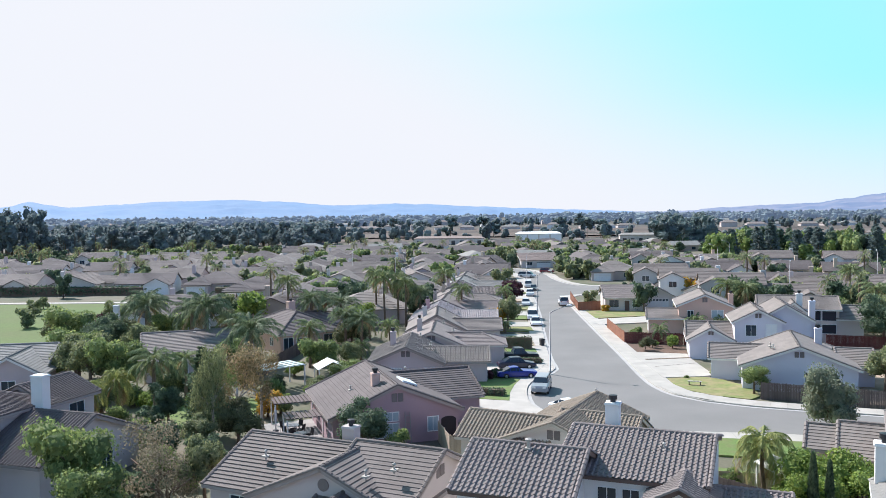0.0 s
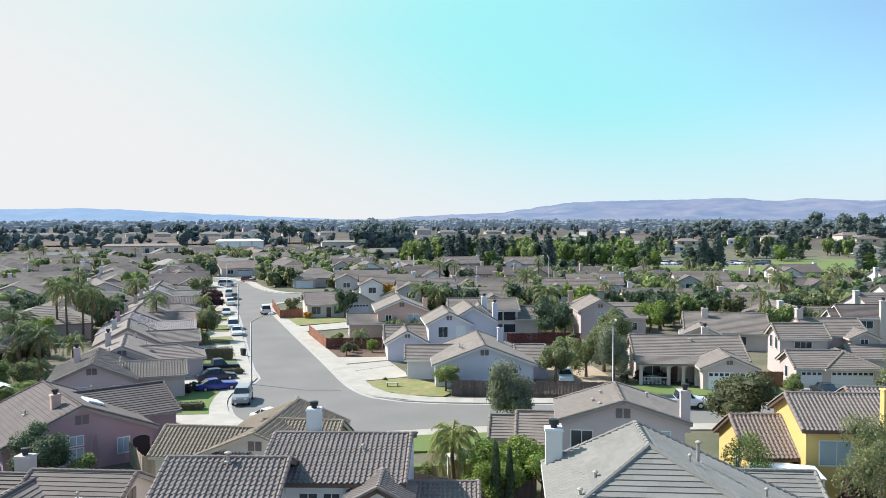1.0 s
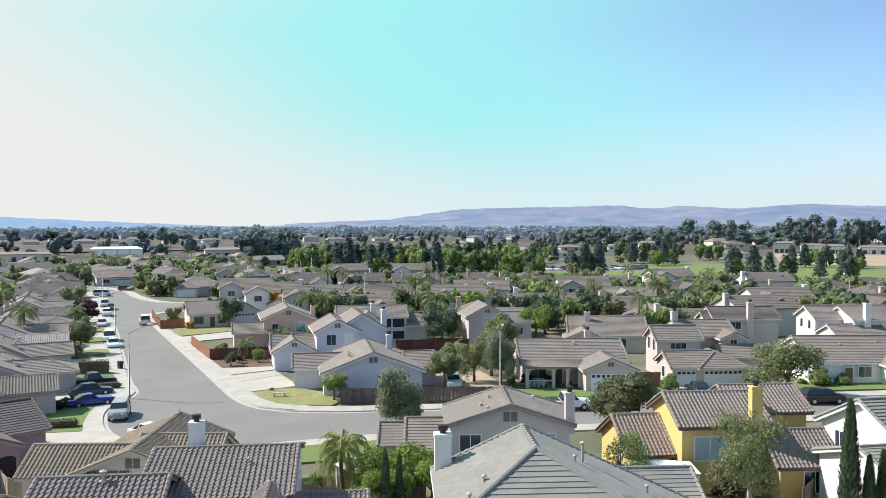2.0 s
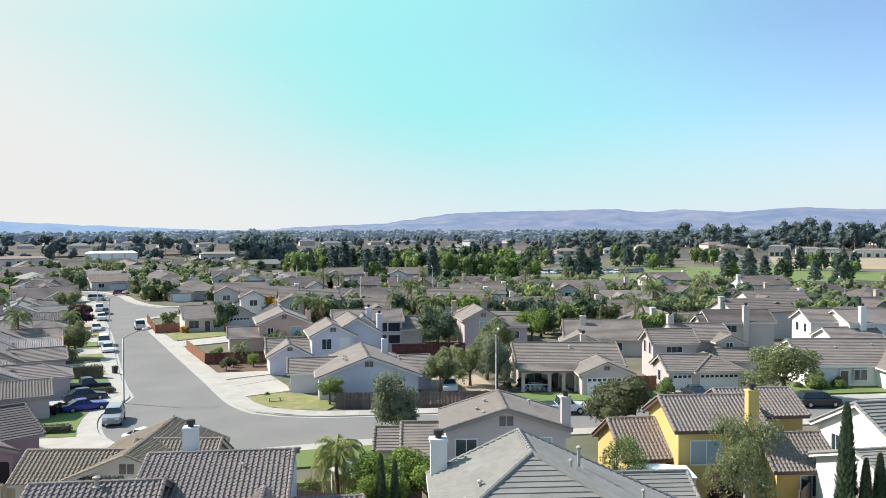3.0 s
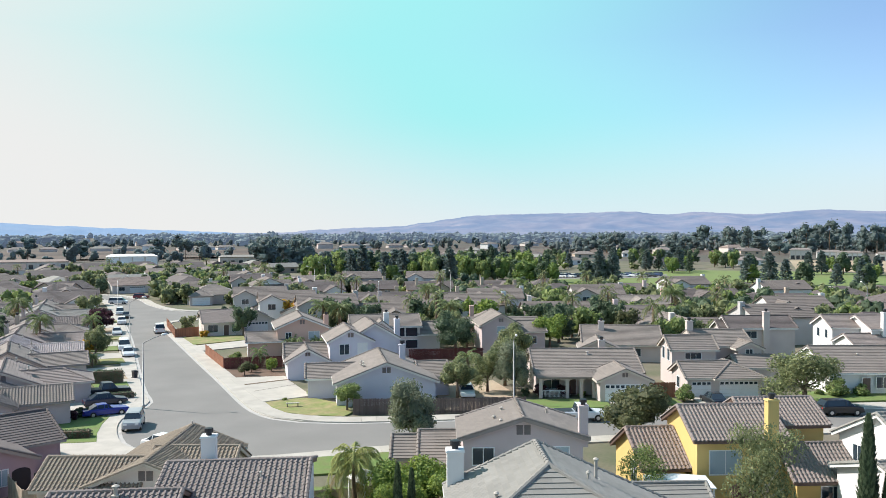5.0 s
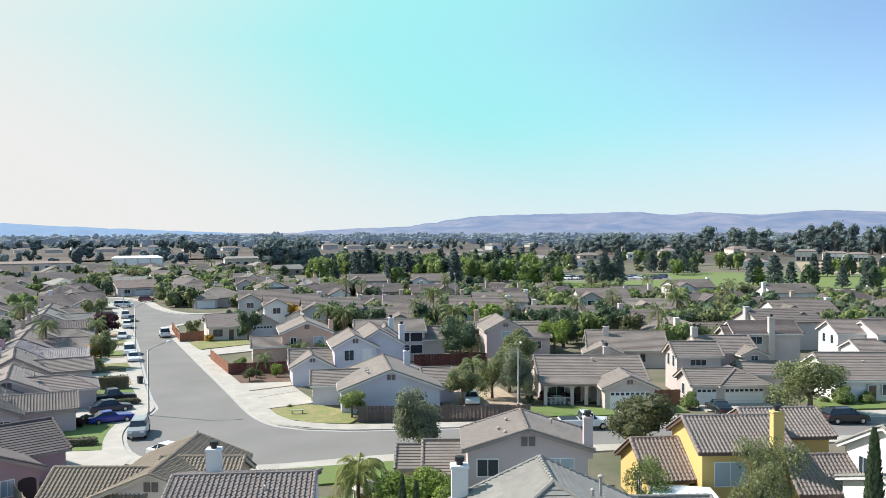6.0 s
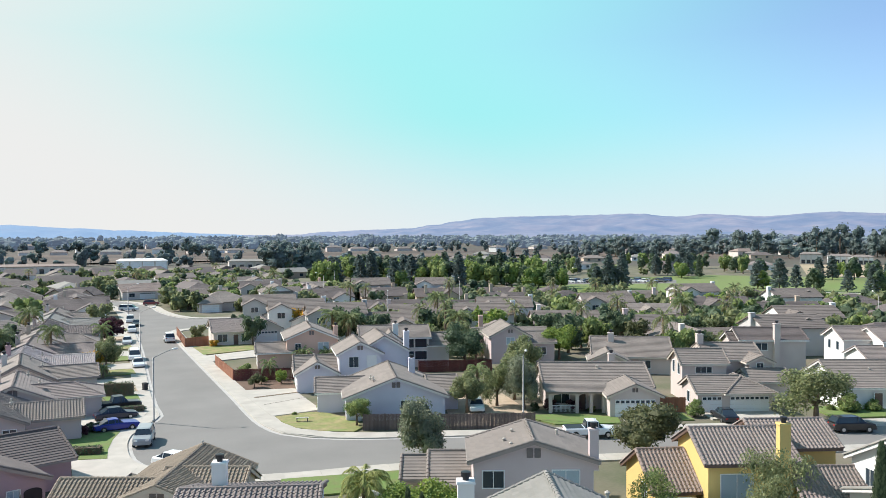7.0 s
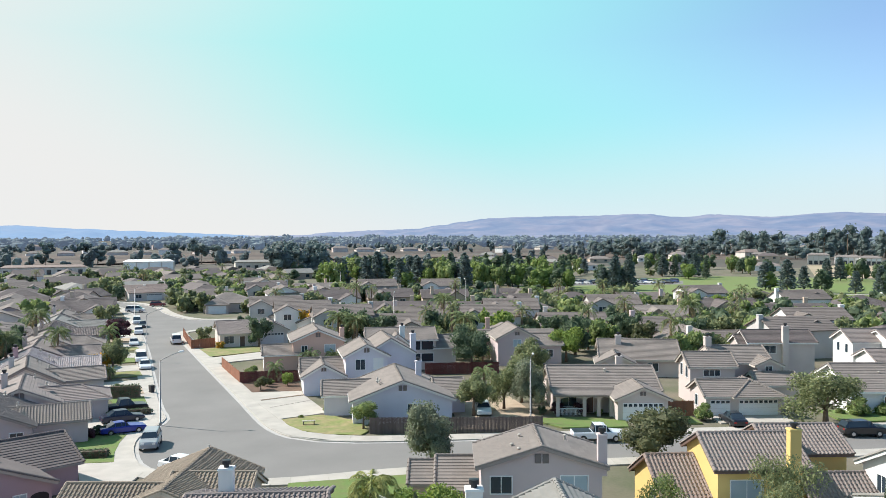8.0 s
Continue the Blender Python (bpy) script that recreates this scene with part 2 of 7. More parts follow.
def smooth_line(pts, step=2.0):
    """Points along a smooth curve through the given ones."""
    out = []
    P = [Vector(p) for p in pts]
    for i in range(len(P) - 1):
        a, b, c, d = P[max(i - 1, 0)], P[i], P[i + 1], P[min(i + 2, len(P) - 1)]
        n = max(1, int((c - b).length / step))
        for k in range(n):
            t = k / n
            out.append(0.5 * ((2 * b) + (c - a) * t + (2 * a - 5 * b + 4 * c - d) * t * t + (3 * b - a - 3 * c + d) * t ** 3))
    out.append(P[-1])
    return out


def offset_line(line, d):
    """The line moved sideways by d metres, to its left when positive."""
    out = []
    for i, p in enumerate(line):
        t = (line[min(i + 1, len(line) - 1)] - line[max(i - 1, 0)]).normalized()
        out.append(p + Vector((-t.y, t.x)) * d)
    return out


# ---------------------------------------------------------------- houses
class House:
    """One house in its own frame: x along its front, y away from it, the front-left wall corner at the origin."""

    def __init__(self, label, x, y, rz, wall, roof, trim=None, style="flat", near=0, mid=True, z=0.0, name="house", group=""):
        self.root = thing(name, label, "house", pose(x, y, z, 0, 0, rz), group)
        self.wall, self.roof, self.trim = stucco(wall), tiles(roof), trim or TRIM
        self.roofkey, self.style, self.near, self.mid = roof, style, near, mid
        self.single = None
        self.far_roof = Geo()

    def done(self):
        """A house far off keeps all its tile courses in one mesh."""
        part("roof_tiles", self.far_roof, self.roof, self.root, kind="stuff")
        return self.root

    # -- roofs
    def slope(self, roof, geo, P0, P1, R0, R1):
        """Courses of tiles on a slope from its eave P0-P1 to its ridge R0-R1."""
        P0, P1, R0, R1 = (Vector(p) for p in (P0, P1, R0, R1))
        u = (P1 - P0).normalized()
        s = R0 - P0
        s = s - s.dot(u) * u
        S = s.length
        s.normalize()
        n = u.cross(s)
        L, dl, dr = (P1 - P0).length, (R0 - P0).dot(u), (R1 - P1).dot(u)
        barrel = self.style == "barrel"
        course, width = (0.36, 0.30) if self.mid else (0.6, 60.0)
        if self.style == "flat" and self.mid:
            width = 0.42 if self.near else 1.2
        lift = (0.085 if self.near else 0.055) if self.mid else 0.04
        tuck = 0.012 if self.mid else 0.0
        rng = random.Random(7)
        k = 0
        while k * course < S - 0.05:
            a, b = k * course, min((k + 1) * course + (0.03 if self.mid else 0), S)
            la, lb, ra, rb = dl * a / S, dl * b / S, L + dr * a / S, L + dr * b / S
            m = max(1, round((ra - la) / width))
            for i in range(m):
                qa, qb = la + (ra - la) * i / m, la + (ra - la) * (i + 1) / m
                ta, tb = lb + (rb - lb) * i / m, lb + (rb - lb) * (i + 1) / m
                j = rng.uniform(-0.004, 0.004) if self.near else 0
                if self.near > 0 and abs((qb - qa) - width) < 0.1 and abs((tb - ta) - (qb - qa)) < 0.02 and b < S:
                    self.one_tile(roof, P0 + u * qa + s * a, u, s, n, qb - qa, b - a)
                    self.near -= 1
                    continue
                if barrel:
                    prof = ((0.0, 0.0), (0.14, 0.075), (0.40, 0.075), (0.58, 0.0), (1.0, 0.0))
                    for (e0, h0), (e1, h1) in zip(prof, prof[1:]):
                        A = P0 + u * (qa + (qb - qa) * e0) + s * a
                        B = P0 + u * (qa + (qb - qa) * e1) + s * a
                        C = P0 + u * (ta + (tb - ta) * e1) + s * b
                        D = P0 + u * (ta + (tb - ta) * e0) + s * b
                        geo.face(A + n * (h0 + 0.05), B + n * (h1 + 0.05), C + n * (h1 + 0.01), D + n * (h0 + 0.01))
                        geo.face(A, B, B + n * (h1 + 0.05), A + n * (h0 + 0.05))
                else:
                    A, B = P0 + u * qa + s * a, P0 + u * qb + s * a
                    C, D = P0 + u * tb + s * b, P0 + u * ta + s * b
                    geo.face(A + n * (lift + j), B + n * (lift + j), C + n * tuck, D + n * tuck)
                    geo.face(A, B, B + n * (lift + j), A + n * (lift + j))
            k += 1

    def one_tile(self, roof, o, u, s, n, w, h):
        """A single tile as an object of its own; all of one roof share a mesh."""
        if self.single is None:
            g = Geo()
            if self.style == "barrel":
                prof = ((0.0, 0.0), (0.14, 0.075), (0.40, 0.075), (0.58, 0.0), (1.0, 0.0))
                for (e0, h0), (e1, h1) in zip(prof, prof[1:]):
                    g.face((e0, 0, h0 + 0.05), (e1, 0, h1 + 0.05), (e1, 1, h1 + 0.01), (e0, 1, h0 + 0.01))
                    g.face((e0, 0, h0 + 0.02), (e1, 0, h1 + 0.02), (e1, 0, h1 + 0.05), (e0, 0, h0 + 0.05))
            else:
                g.solid([(0.01, 0, 0), (0.99, 0, 0), (0.99, 1, 0), (0.01, 1, 0)], [(0.01, 0, 0.085), (0.99, 0, 0.085), (0.99, 1, 0.012), (0.01, 1, 0.012)])
            self.single = g.mesh("tile", single_tiles(self.roofkey))
        ob = new("tile", self.single)
        ob.parent = roof
        m = Matrix((u * w, s * h, n)).transposed().to_4x4()
        m.translation = o
        ob.matrix_local = m

    def caps(self, geo, a, b):
        """Overlapping half-round caps along a ridge or hip."""
        a, b = Vector(a), Vector(b)
        d = b - a
        L = d.length
        if L < 0.2:
            return
        d.normalize()
        w = d.cross(Vector((0, 0, 1))).normalized()
        n = w.cross(d)
        step = 0.42 if self.mid else 2.5
        m = max(1, int(L / step))
        for i in range(m):
            p, q = a + d * (L * i / m), a + d * (L * (i + 1) / m + 0.04)
            for r0, r1 in ((1.0, 0.86),):
                prof = [(-0.15, -0.02), (-0.11, 0.09), (0.0, 0.14), (0.11, 0.09), (0.15, -0.02)]
                ring0 = [p + w * x * r0 + n * (y * r0 + 0.03) for x, y in prof]
                ring1 = [q + w * x * r1 + n * (y * r1 + 0.01) for x, y in prof]
                for j in range(4):
                    geo.face(ring0[j], ring1[j], ring1[j + 1], ring0[j + 1])
                geo.face(*ring0)

    def block(self, x0, x1, y0, y1, eave=2.7, rise=2.2, axis="y", hips=(False, False), z0=0.0, over=0.45, rake=0.35, walls=True):
        """A walled volume with a gable or hip roof. axis: the way its ridge runs. hips: at its low and its high end."""
        ac0, ac1, al0, al1 = (x0, x1, y0, y1) if axis == "y" else (y0, y1, x0, x1)
        half, mid = (ac1 - ac0) / 2, (ac0 + ac1) / 2
        k = rise / half

        def P(c, l, z):
            return Vector((c, l, z)) if axis == "y" else Vector((l, c, z))

        if walls:
            g = Geo()
            if any(hips) and all(hips):
                g.box(x0, y0, z0, x1, y1, eave)
            else:
                t0 = eave if hips[0] else eave + rise
                t1 = eave if hips[1] else eave + rise
                e0 = [P(ac0, al0, z0), P(ac1, al0, z0), P(ac1, al0, eave), P(mid, al0, t0), P(ac0, al0, eave)]
                e1 = [P(ac0, al1, z0), P(ac1, al1, z0), P(ac1, al1, eave), P(mid, al1, t1), P(ac0, al1, eave)]
                if axis == "x":
                    e0, e1 = e0[::-1], e1[::-1]
                g.solid(e1, e0)
            part("wall", g.weld(), self.wall, self.root)
        # slopes
        lo = eave - k * over + 0.08
        top = eave + rise + 0.08
        r0 = al0 + half if hips[0] else al0 - rake
        r1 = al1 - half if hips[1] else al1 + rake
        if r0 > r1:
            r0 = r1 = (al0 + al1) / 2
        g0 = al0 - (over if hips[0] else rake)
        g1 = al1 + (over if hips[1] else rake)
        A0, A1 = P(ac0 - over, g0, lo), P(ac0 - over, g1, lo)
        B0, B1 = P(ac1 + over, g0, lo), P(ac1 + over, g1, lo)
        R0, R1 = P(mid, r0, top), P(mid, r1, top)
        quads = [(A1, A0, R0, R1), (B0, B1, R1, R0)]
        if hips[0]:
            quads.append((A0, B0, R0, R0))
        if hips[1]:
            quads.append((B1, A1, R1, R1))
        if axis == "x":
            quads = [(b, a, d, c) for a, b, c, d in quads]
        deck, field, cap, edges = Geo(), Geo(), Geo(), []
        down = Vector((0, 0, -0.14))
        for q in quads:
            ring = [q[0], q[1], q[2]] + ([q[3]] if (q[2] - q[3]).length > 1e-4 else [])
            deck.solid([p + down for p in ring], ring)
        if not self.mid:
            for a, b, c, d in quads:
                self.slope(None, self.far_roof, a, b, d, c)
            return part("roof", deck.weld(), self.roof, self.root)
        roof = part("roof", deck.weld(), self.roof, self.root)
        for a, b, c, d in quads:
            self.slope(roof, field, a, b, d, c)
        part("roof_tiles", field, self.roof, roof, kind="stuff")
        self.caps(cap, R0, R1)
        for on, e, r in ((hips[0], (A0, B0), R0), (hips[1], (A1, B1), R1)):
            for q in e:
                if on:
                    self.caps(cap, q, r)
                else:
                    edges.append((q + Vector((0, 0, -0.01)), r + Vector((0, 0, -0.01)), 0.09, 0.24))
                    self.caps(cap, q, r)
        part("ridge_cap", cap, self.roof, roof)
        for q0, q1 in ((A0, A1), (B0, B1)):
            edges.append((q0, q1, 0.07, 0.2))
        for on, q0, q1 in ((hips[0], A0, B0), (hips[1], A1, B1)):
            if on:
                edges.append((q0, q1, 0.07, 0.2))
        for e in edges:
            fas = Geo()
            fas.beam(*e)
            part("fascia", fas, self.trim, self.root)
        return roof

    # -- openings: side is f(ront), b(ack), l(eft), r(ight); at is the wall's coordinate, u the middle along it
    def frame_of(self, side, at, u, z):
        if side == "f":
            return Matrix.Translation((u, at, z))
        if side == "b":
            return Matrix.Translation((u, at, z)) @ pose(0, 0, 0, 0, 0, 180)
        if side == "l":
            return Matrix.Translation((at, u, z)) @ pose(0, 0, 0, 0, 0, -90)
        return Matrix.Translation((at, u, z)) @ pose(0, 0, 0, 0, 0, 90)

    def window(self, side, at, u, z, w=1.5, h=1.2, bars=1, glass=None, rows=1):
        g, t = Geo(), 0.07
        g.box(-w / 2 - t, -0.06, -t, -w / 2, 0.02, h + t)
        g.box(w / 2, -0.06, -t, w / 2 + t, 0.02, h + t)
        g.box(-w / 2, -0.06, -t, w / 2, 0.02, 0)
        g.box(-w / 2, -0.06, h, w / 2, 0.02, h + t)
        for i in range(1, bars + 1):
            x = -w / 2 + w * i / (bars + 1)
            g.box(x - 0.025, -0.045, 0, x + 0.025, 0.02, h)
        for i in range(1, rows):
            g.box(-w / 2, -0.045, h * i / rows - 0.02, w / 2, 0.02, h * i / rows + 0.02)
        ob = part("window", g, FRAME, self.root)
        ob.matrix_local = self.frame_of(side, at, u, z)
        n = bars + 1 if self.mid else 1
        for i in range(n):
            p = Geo()
            p.box(-w / 2 + w * i / n + 0.02, -0.02, 0.01, -w / 2 + w * (i + 1) / n - 0.02, 0.0, h - 0.01)
            part("pane", p, glass or GLASS, ob)
        return ob

    def garage(self, side, at, u, w=4.9, h=2.15, lights=True):
        g = Geo()
        rows = 4
        for r in range(rows):
            z0, z1 = h * r / rows, h * (r + 1) / rows
            g.box(-w / 2, -0.03, z0 + 0.012, w / 2, 0.02, z1 - 0.012)
            n = max(2, round(w / 0.6))
            for i in range(n):
                a, b = -w / 2 + w * i / n, -w / 2 + w * (i + 1) / n
                g.box(a + 0.07, -0.05, z0 + 0.1, b - 0.07, -0.03, z1 - 0.1)
        door = part("garage_door", g, DOORW, self.root, "white sectional garage door")
        door.matrix_local = self.frame_of(side, at, u, 0.02)
        if lights:
            n = max(2, round(w / 0.6))
            for i in range(n):
                a, b = -w / 2 + w * i / n, -w / 2 + w * (i + 1) / n
                p = Geo()
                p.box(a + 0.09, -0.06, h * 0.8, b - 0.09, -0.05, h * 0.95)
                part("pane", p, GLASS, door)

    def door(self, side, at, u, w=0.95, h=2.05, material=None):
        g = Geo()
        g.box(-w / 2 - 0.08, -0.05, 0, -w / 2, 0.02, h + 0.08)
        g.box(w / 2, -0.05, 0, w / 2 + 0.08, 0.02, h + 0.08)
        g.box(-w / 2, -0.05, h, w / 2, 0.02, h + 0.08)
        f = part("door_frame", g, FRAME, self.root)
        f.matrix_local = self.frame_of(side, at, u, 0.05)
        p = Geo()
        p.box(-w / 2, -0.03, 0, w / 2, 0.01, h)
        for z in (0.15, 1.1):
            p.box(-w / 2 + 0.12, -0.05, z, w / 2 - 0.12, -0.03, z + 0.8)
        part("door_leaf", p, material or TRIM_DARK, f)

    def vent(self, side, at, u, z, w=0.8, h=0.6, round_one=False):
        g = Geo()
        if round_one:
            ring = [(0.38 * math.cos(a), 0.38 * math.sin(a)) for a in (2 * math.pi * i / 16 for i in range(16))]
            g.solid([(x, 0.02, y + 0.35) for x, y in ring], [(x, -0.05, y + 0.35) for x, y in ring])
        else:
            for c in (-w / 4 - 0.09, w / 4 + 0.09):
                a, b = c - w / 4, c + w / 4
                g.box(a - 0.04, -0.05, -0.04, a, 0.02, h + 0.04)
                g.box(b, -0.05, -0.04, b + 0.04, 0.02, h + 0.04)
                g.box(a, -0.05, h, b, 0.02, h + 0.04)
                g.box(a, -0.05, -0.04, b, 0.02, 0)
                for i in range(6):
                    g.solid([(a, -0.045, h * i / 6), (b, -0.045, h * i / 6), (b, 0.0, h * i / 6 + 0.09), (a, 0.0, h * i / 6 + 0.09)],
                            [(a, -0.04, h * i / 6 + 0.02), (b, -0.04, h * i / 6 + 0.02), (b, 0.005, h * i / 6 + 0.11), (a, 0.005, h * i / 6 + 0.11)])
        ob = part("gable_vent", g, mat("vent_louvre", (0.20, 0.165, 0.15), 0.8), self.root)
        ob.matrix_local = self.frame_of(side, at, u, z)

    def chimney(self, x, y, z0, z1, w=1.0, d=0.7, material=None, flue=True):
        g = Geo()
        g.box(x - w / 2, y - d / 2, z0, x + w / 2, y + d / 2, z1 - 0.12)
        g.solid([(x - w / 2 - 0.07, y - d / 2 - 0.07, z1 - 0.12), (x + w / 2 + 0.07, y - d / 2 - 0.07, z1 - 0.12), (x + w / 2 + 0.07, y + d / 2 + 0.07, z1 - 0.12), (x - w / 2 - 0.07, y + d / 2 + 0.07, z1 - 0.12)],
                [(x - w / 2 - 0.02, y - d / 2 - 0.02, z1), (x + w / 2 + 0.02, y - d / 2 - 0.02, z1), (x + w / 2 + 0.02, y + d / 2 + 0.02, z1), (x - w / 2 - 0.02, y + d / 2 + 0.02, z1)])
        ch = part("chimney", g, material or self.wall, self.root)
        if flue and self.mid:
            f = Geo()
            f.tube([(x, y, z1 - 0.02), (x, y, z1 + 0.18), (x, y, z1 + 0.2), (x, y, z1 + 0.42), (x, y, z1 + 0.45)], [0.17, 0.17, 0.26, 0.26, 0.1], 12)
            part("flue_cap", f, DARKMETAL, ch, "dark metal flue cap")

    def pipe(self, x, y, z, h=0.5, r=0.06, cap=True):
        """A vent pipe that stands out of a roof."""
        g = Geo()
        g.tube([(x, y, z - 0.3), (x, y, z + h)], [r, r], 8)
        g.box(x - 0.2, y - 0.2, z - 0.12, x + 0.2, y + 0.2, z - 0.02)
        if cap:
            g.tube([(x, y, z + h), (x, y, z + h + 0.05), (x, y, z + h + 0.12)], [r * 1.9, r * 1.9, r * 0.6], 8)
        part("roof_vent", g, mat("vent_pipe", (0.42, 0.38, 0.33), 0.7), self.root)


def wood_fence(label, pts, h=1.8, material=None, board=0.15):
    """A board fence along a line: posts, rails and boards."""
    ob = thing("fence", label, "fence", Matrix.Identity(4))
    boards, rng = Geo(), random.Random(3)
    for a, b in zip(pts, pts[1:]):
        a, b = Vector((*a, 0)), Vector((*b, 0))
        L = (b - a).length
        d = (b - a) / L
        n = Vector((-d.y, d.x, 0))
        for i in range(int(L / board)):
            p, hh, o = a + d * (i * board), h + rng.uniform(-0.04, 0.04), rng.uniform(-0.012, 0.012)
            q = p + d * (board - 0.012)
            s, t = n * (0.012 + o), n * (-0.012 + o)
            boards.solid([p + t, q + t, q + s, p + s], [v + Vector((0, 0, hh)) for v in (p + t, q + t, q + s, p + s)])
        for i in range(int(L / 2.4) + 1):
            g = Geo()
            p = a + d * min(i * 2.4, L)
            g.box(p.x - 0.05 + n.x * 0.08, p.y - 0.05 + n.y * 0.08, 0, p.x + 0.05 + n.x * 0.08, p.y + 0.05 + n.y * 0.08, h + 0.05)
            part("post", g, material, ob)
        r = Geo()
        for z in (0.35, h - 0.25):
            r.beam(a + n * 0.05 + Vector((0, 0, z)), b + n * 0.05 + Vector((0, 0, z)), 0.05, 0.09)
        part("rail", r, material, ob)
    part("boarding", boards, material, ob, kind="stuff")
    return ob


# ---------------------------------------------------------------- plants
def lump(geo, c, r, rng, n=7, rows=3):
    """An uneven closed mass, the dense inside of a crown."""
    s = len(geo.v)
    geo.v.append((c[0], c[1], c[2] - r[2]))
    for j in range(rows):
        e = -math.pi / 2 + math.pi * (j + 1) / (rows + 1)
        for i in range(n):
            a = 2 * math.pi * (i + 0.5 * (j % 2)) / n
            k = rng.uniform(0.8, 1.2)
            geo.v.append((c[0] + r[0] * k * math.cos(a) * math.cos(e), c[1] + r[1] * k * math.sin(a) * math.cos(e), c[2] + r[2] * k * math.sin(e)))
    geo.v.append((c[0], c[1], c[2] + r[2]))
    top = s + 1 + rows * n
    for i in range(n):
        k = (i + 1) % n
        geo.f.append((s, s + 1 + k, s + 1 + i))
        geo.f.append((top, top - n + i, top - n + k))
        for j in range(rows - 1):
            a = s + 1 + j * n
            geo.f.append((a + i, a + k, a + n + k, a + n + i))


def leaf_cloud(geo, lobes, count, size, rng, flat=0.0, droop=0.0, core=0.0):
    """Small leaf clumps over a group of rounded lobes, thin inside, ragged outside."""
    weights = [r[0] * r[1] + r[1] * r[2] + r[0] * r[2] for _, r in lobes]
    total = sum(weights)
    for (c, r), w in zip(lobes, weights):
        if core:
            lump(geo, c, [v * core for v in r], rng, 6, 3)
        for _ in range(max(4, int(count * w / total))):
            d = Vector((rng.gauss(0, 1), rng.gauss(0, 1), rng.gauss(0, 1))).normalized()
            if d.z < -0.45 and rng.random() < 0.6:
                d.z = -d.z
            q = rng.random() ** 0.35 * rng.uniform(0.9, 1.12)
            p = Vector(c) + Vector((d.x * r[0], d.y * r[1], d.z * r[2])) * q
            nrm = (d * 0.9 + Vector((rng.gauss(0, 0.6), rng.gauss(0, 0.6), rng.gauss(0, 0.6) + flat))).normalized()
            t = nrm.orthogonal().normalized()
            t = (Matrix.Rotation(rng.uniform(0, 6.28), 3, nrm) @ t)
            b = nrm.cross(t)
            a = size * rng.uniform(0.55, 1.25)
            e = a * rng.uniform(0.45, 0.8)
            tip = p + t * a + Vector((0, 0, -droop * a))
            geo.face(p - t * a * 0.8, p - t * a * 0.1 + b * e, tip, p - t * a * 0.05 - b * e * 0.9)


def lobes_round(rng, R, H, z, n=9):
    """Uneven rounded masses that make up a broad crown."""
    out = [((0, 0, z), (R * 0.62, R * 0.62, H * 0.62))]
    for i in range(n):
        a = 2 * math.pi * i / n + rng.uniform(-0.4, 0.4)
        q = rng.uniform(0.35, 0.68) * R
        s = rng.uniform(0.28, 0.5)
        out.append(((q * math.cos(a), q * math.sin(a), z + rng.uniform(-0.55, 0.62) * H), (R * s, R * s, H * s * 1.05)))
    return out


def trunk(geo, rng, h, r, spread, n=5, lean=0.0):
    geo.tube([(0, 0, -0.1), (lean * 0.3, 0, h * 0.4), (lean, 0, h)], [r * 1.25, r * 0.9, r * 0.6], 7)
    for i in range(n):
        a = 2 * math.pi * i / n + rng.uniform(-0.5, 0.5)
        z = h * rng.uniform(0.55, 0.95)
        e = spread * rng.uniform(0.6, 1.0)
        geo.tube([(lean * z / h, 0, z), (e * 0.45 * math.cos(a), e * 0.45 * math.sin(a), z + e * 0.45), (e * math.cos(a), e * math.sin(a), z + e * 0.85)], [r * 0.5, r * 0.34, r * 0.12], 5)


PLANTS = {}


def broadleaf(key, leaf, R=2.4, H=2.0, stem=2.0, count=2600, size=0.2, seed=1, bark=None, droop=0.0, sparse=1.0, core=0.72):
    """A broad tree or shrub; R and H are the crown's half width and half height."""
    rng = random.Random(seed)
    base, t, c = thing("tree", "", "tree", Matrix.Identity(4)), Geo(), Geo()
    trunk(t, rng, stem + H * 0.6, 0.06 * R + 0.04, R * 0.75)
    lobes = lobes_round(rng, R, H, stem + H * 0.85)
    if sparse < 1:
        lobes = [lb for lb in lobes[1:] if rng.random() < sparse]
    leaf_cloud(c, lobes, count, size, rng, droop=droop, core=core if sparse == 1 else 0.0)
    part("trunk", t, bark or BARK, base, smooth=True)
    part("crown", c, leafmat(leaf), base)
    PLANTS[key] = base
    return base


